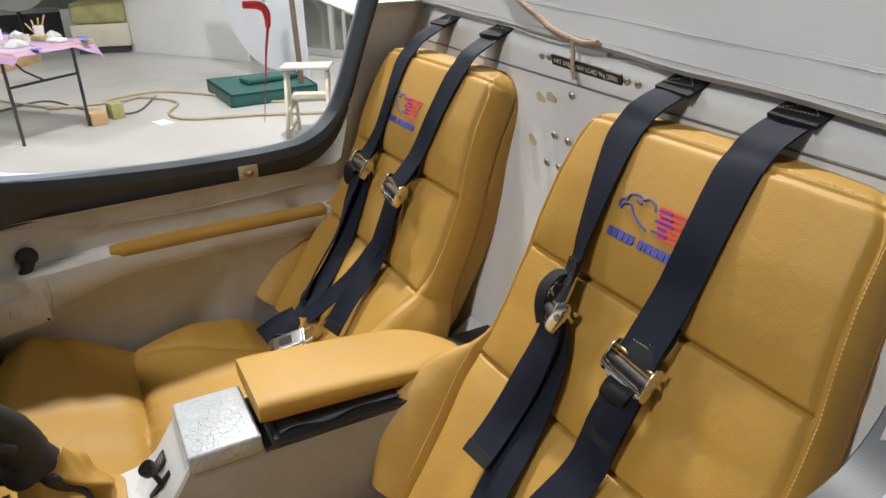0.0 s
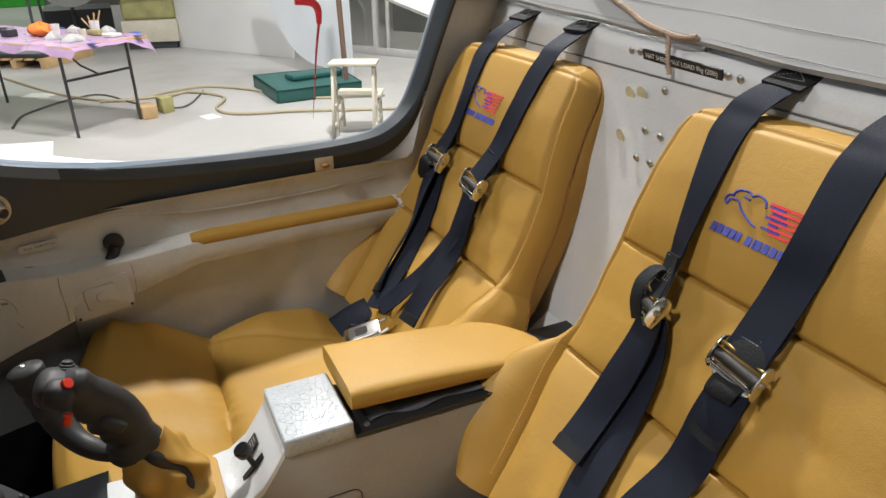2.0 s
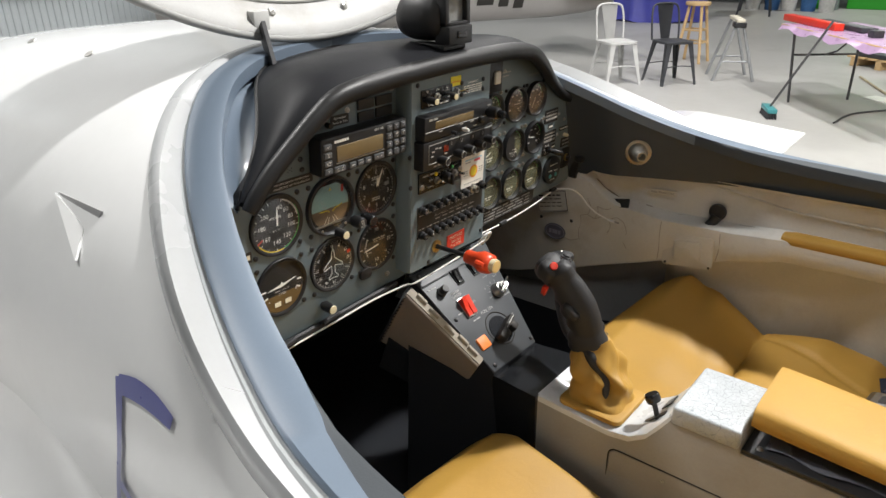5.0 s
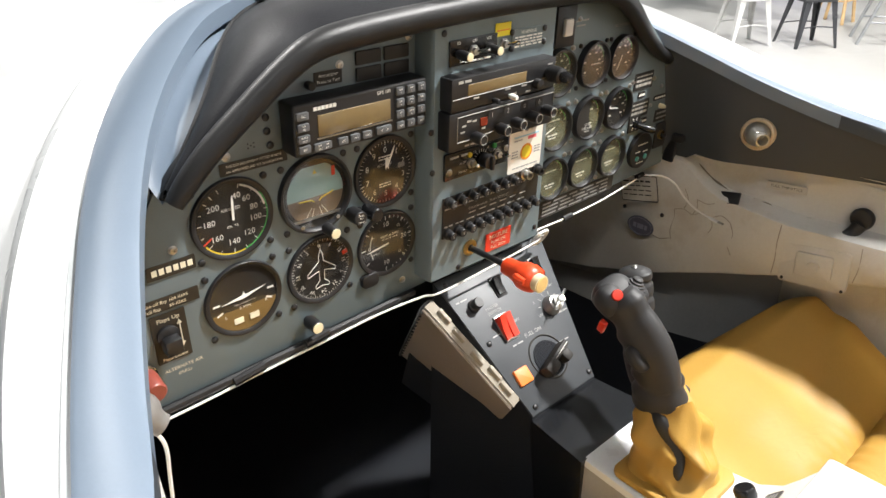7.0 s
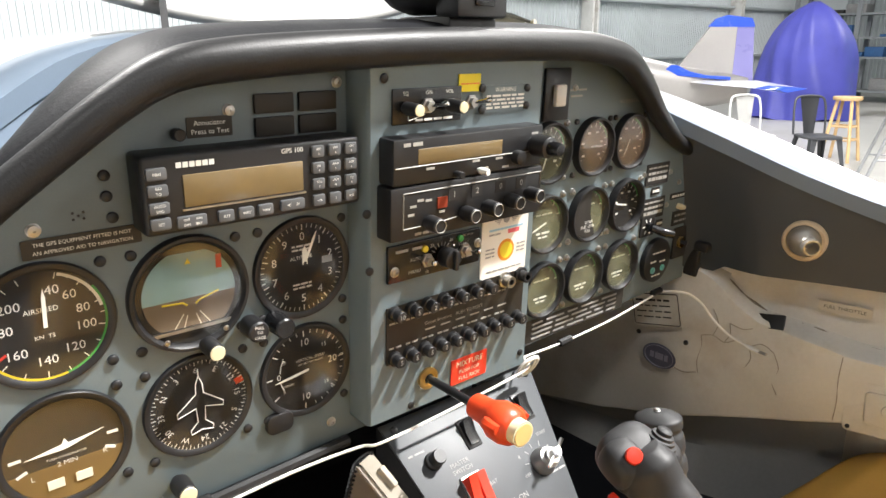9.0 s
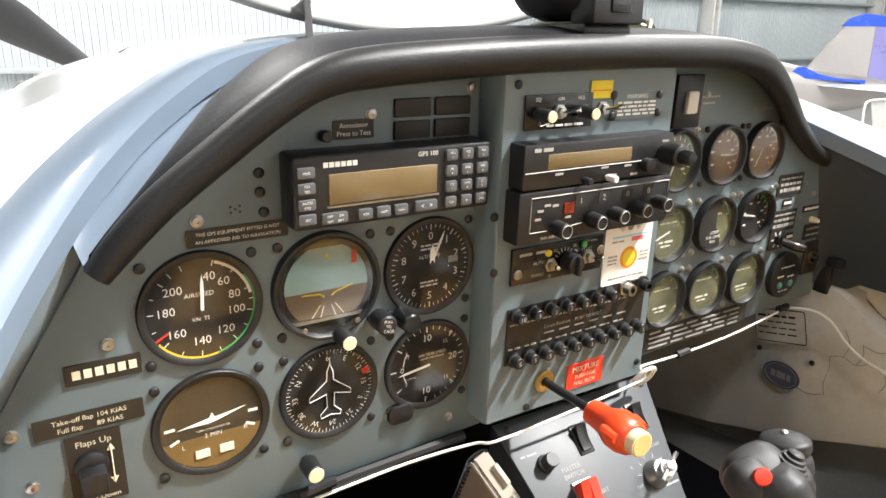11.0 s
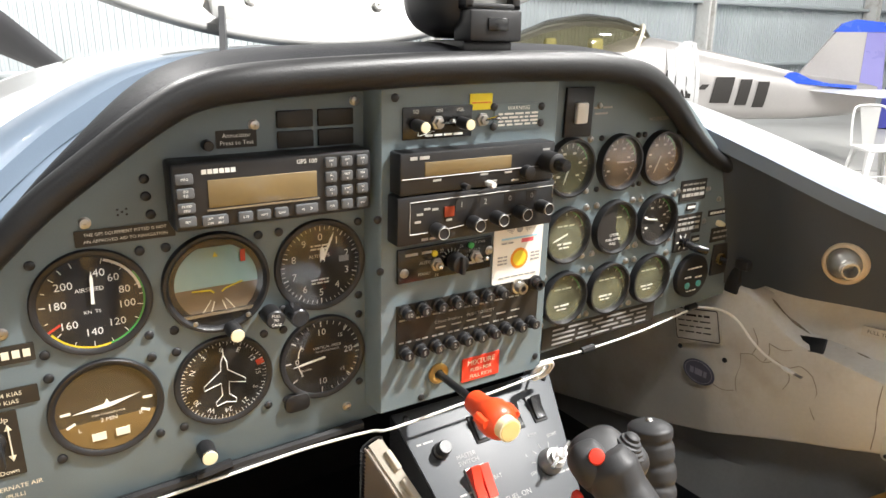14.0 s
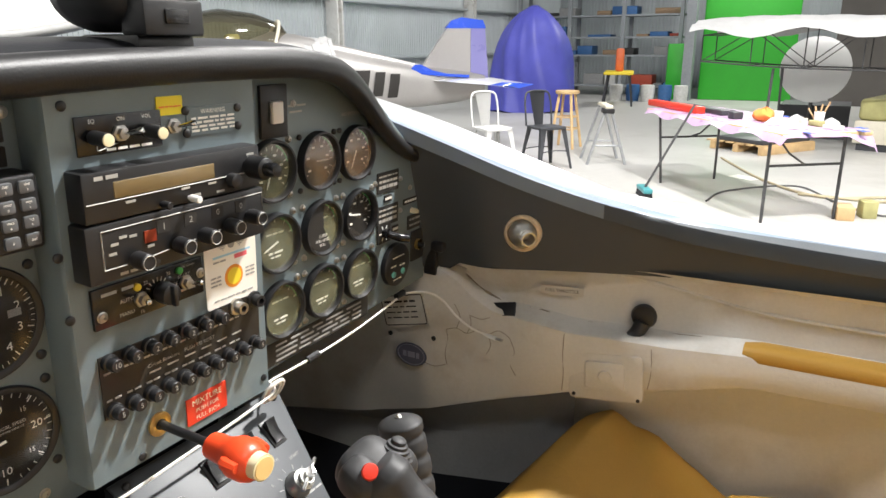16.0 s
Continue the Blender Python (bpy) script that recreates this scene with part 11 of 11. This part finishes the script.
def tarp_heap():
    """Something tall under a violet-blue tarpaulin."""
    b = bm_new()
    rings = []
    for k in range(17):
        f = k / 16
        r = 1.04 * (1 - 0.05 * f) * max(0.02, 1 - f ** 2.9) ** 0.62
        ring = []
        for i in range(120):
            a = 2 * math.pi * i / 120
            fold = 1 + (0.05 * math.sin(3 * a + 2.5 * f) + 0.05 * math.sin(7 * a + 3 * f) * math.sin(2 * a + 1) + 0.030 * (1 - 2 * abs(math.sin(4 * a + 1 + 2 * math.sin(2 * a) + 3 * f)))) * (1 - 0.5 * f) + 0.05 * math.sin(2 * a) + 0.03 * math.sin(3 * a + 9 * f)
            ring.append((14.95 + 0.10 * f + max(r, 0.05) * fold * math.cos(a), 6.0 + max(r, 0.05) * fold * math.sin(a), 2.30 * f + 0.05 * math.sin(5 * a) * (1 - f)))
        rings.append(ring)
    loft(b, rings)
    solo("tarpaulin_cover", b, TARP, "tall shape under a violet-blue tarpaulin with hanging folds", "tarpaulin")


tarp_heap()


def far_side():
    # pallet racking against the right wall
    th = thing("storage_rack", flat(20.5, 6.2, 0, 90), "tall steel storage rack with boxes and pipes", "rack")
    grey = material("rack_grey", (0.30, 0.32, 0.34), rough=0.5, metal=0.3, vary=0.15, bump=0.03)
    for x in (-2.4, -0.8, 0.8, 2.4):
        for y in (-0.4, 0.4):
            b = bm_new()
            box(b, x - 0.05, y - 0.05, 0, x + 0.05, y + 0.05, 3.6)
            part("post", b, grey, th)
    for z in (0.25, 1.1, 1.6, 2.2, 2.9):
        b = bm_new()
        box(b, -2.4, -0.4, z, 2.4, 0.4, z + 0.05)
        part("shelf", b, grey, th)
    rnd = random.Random(4)
    cols = [material("carton_%s" % n, c, rough=0.6, vary=0.2, bump=0.05) for n, c in (("brown", (0.30, 0.20, 0.12)), ("blue", (0.04, 0.13, 0.32)), ("grey", (0.3, 0.3, 0.3)), ("black", (0.03, 0.03, 0.03)), ("red", (0.4, 0.06, 0.03)), ("white", (0.6, 0.6, 0.58)))]
    for z in (0.30, 1.15, 1.65, 2.25, 2.95):
        x = -2.3
        while x < 2.1:
            w, h = rnd.uniform(0.18, 0.7), rnd.uniform(0.06, 0.36)
            if rnd.random() < 0.72:
                b = bm_new()
                box(b, x, -0.3, z, x + w, 0.25, z + h, 0.01, m=flat(20.5, 6.2, 0, 90))
                solo("storage_box", b, rnd.choice(cols), "plain box stored on the steel rack", "box", group="boxes on the rack")
            x += w + 0.05
    b = bm_new()
    box(b, -0.7, -0.35, 0.74, 0.7, 0.35, 0.80, 0.01, m=flat(17.2, 4.6, 0, 15))
    tb = solo("trestle_bench", b, YELLOW_INK, "yellow-topped trestle bench by the racks", "bench")
    for x in (-0.6, 0.6):
        for y in (-0.25, 0.25):
            b = bm_new()
            tube(b, [flat(17.2, 4.6, 0, 15) @ Vector((x, y, 0.75)), flat(17.2, 4.6, 0, 15) @ Vector((x * 1.15, y * 1.4, 0))], 0.025, 6, smooth=False)
            part("leg", b, CHAIR_DARK, tb)
    b = bm_new()
    box(b, -0.12, -0.10, 0.80, 0.12, 0.10, 1.35, 0.05, m=flat(17.2, 4.6, 0, 15))
    solo("orange_drill_stand", b, material("machine_orange", (0.62, 0.13, 0.04), rough=0.5, bump=0.03), "orange bench drill on the trestle bench", "drill")
    for k in range(5):
        b = bm_new()
        lathe(b, [(0.0, 0.0), (0.16, 0.0), (0.18, 0.25), (0.17, 0.42), (0.0, 0.43)], 16, flat(18.4 + 0.1 * (k % 2), 5.0 - 0.42 * k))
        solo("drum", b, cols[1] if k % 2 else cols[5], "small round drum standing before the rack", "drum", group="drums by the rack")
    # green plant: cabinet and a tall machine
    b = bm_new()
    box(b, -0.9, -1.16, 0, 0.9, 1.10, 4.2, 0.03, m=flat(20.6, 2.12, 0, 6))
    mc = solo("green_machine", b, GREEN_PAINT, "tall vivid green machine housing", "machine")
    b = bm_new()
    box(b, -0.5, -0.26, 0, 0.5, 0.26, 1.45, 0.03, m=flat(19.8, 3.72, 0, 6))
    solo("green_cabinet", b, GREEN_PAINT, "vivid green steel cabinet", "cabinet")
    b = bm_new()
    box(b, -0.12, -0.12, 0, 0.12, 0.12, 7.2, m=flat(19.15, 3.35))
    solo("steel_column", b, grey, "grey steel roof column", "column", "structure")
    # far inner wall: a dark brown base colour carries its dimness
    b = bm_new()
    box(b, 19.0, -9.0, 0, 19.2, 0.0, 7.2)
    solo("wall_inner", b, material("inner_wall_painted_dim", (0.11, 0.10, 0.09), rough=0.7, vary=0.3, scale=1.0, bump=0.02), "inner hangar wall far behind the workbench, its dimness put into the colour", "wall", "structure", smooth=0)


far_side()


def ultralight_frame():
    """Bare tube airframe on trestles, with a sagging fabric cover over its top."""
    m = flat(10.9, -0.80, 0, 84)
    th = thing("tube_airframe", m, "black steel tube airframe of an ultralight under a grey fabric sheet", "airframe")
    rnd = random.Random(7)
    top, low = 1.72, 1.12
    xs = [-2.6, -1.9, -1.2, -0.5, 0.2, 0.9, 1.6, 2.3]
    for y in (-0.45, 0.45):
        for z in (top, low):
            b = bm_new()
            tube(b, [(x, y * (0.5 + 0.5 * math.cos(x / 2.6)), z - (0.18 * (x / 2.6) ** 2 if z == top else -0.12 * (x / 2.6) ** 2)) for x in xs], 0.012, 7, 3)
            part("longeron", b, DARK_STEEL, th)
        for i, x in enumerate(xs):
            yy = y * (0.5 + 0.5 * math.cos(x / 2.6))
            zt, zl = top - 0.18 * (x / 2.6) ** 2, low + 0.12 * (x / 2.6) ** 2
            b = bm_new()
            tube(b, [(x, yy, zl), (x, yy, zt)], 0.009, 6, smooth=False)
            part("upright", b, DARK_STEEL, th)
            if i < len(xs) - 1:
                x2 = xs[i + 1]
                y2 = y * (0.5 + 0.5 * math.cos(x2 / 2.6))
                b = bm_new()
                tube(b, [(x, yy, zl if i % 2 else zt), (x2, y2, (top - 0.18 * (x2 / 2.6) ** 2) if i % 2 else (low + 0.12 * (x2 / 2.6) ** 2))], 0.008, 6, smooth=False)
                part("diagonal", b, DARK_STEEL, th)
    for x in xs:
        yy = 0.45 * (0.5 + 0.5 * math.cos(x / 2.6))
        for z in (top - 0.18 * (x / 2.6) ** 2, low + 0.12 * (x / 2.6) ** 2):
            b = bm_new()
            tube(b, [(x, -yy, z), (x, yy, z)], 0.008, 6, smooth=False)
            part("cross_tube", b, DARK_STEEL, th)
    for x in (-1.6, 1.3):
        for y in (-0.4, 0.4):
            b = bm_new()
            tube(b, [(x, y * 0.8, low), (x, y * 1.2, 0)], 0.02, 7, smooth=False)
            part("trestle_leg", b, DARK_STEEL, th)
    b = bm_new()
    rows = []
    for i in range(25):
        x = -2.7 + 5.1 * i / 24
        rows.append([(x, -0.75 + 1.5 * j / 12, 1.83 - 0.10 * ((x - 1.3) / 2.0) ** 2 - 0.10 * (abs(-0.75 + 1.5 * j / 12) / 0.75) ** 2 + 0.025 * math.sin(4 * x + 2 * j) - (0.12 + 0.05 * math.sin(5 * x) if j in (0, 12) else 0)) for j in range(13)])
    loft(b, rows, closed=False)
    sh = solo("fabric_sheet", b, GREY_FABRIC, "creased grey-white fabric sheet lying over the tube airframe", "fabric sheet")
    sh.matrix_basis = m
    b = bm_new()
    tube(b, [(12.13, 0.06, 0.0), (12.13, 0.06, 1.0)], 0.03, 8, smooth=False)
    solo("panel_stand", b, DARK_STEEL, "dark steel stand holding the round white panel", "stand")
    b = bm_new()
    prism(b, disc_outline(0.50, 32), -0.02, 0.02, 0.01, m=flat(12.1, 0.06, 1.07, 0) @ Matrix.Rotation(radians(90), 4, "Y"))
    solo("round_panel", b, WHITE_PAINT, "round white panel leaning among the airframe tubes", "panel")
    b = bm_new()
    box(b, -0.5, -0.5, 0, 0.5, 0.5, 0.52, m=flat(12.7, 0.0))
    solo("work_stand", b, CHAIR_DARK, "low dark work stand under the white panel", "stand")


ultralight_frame()
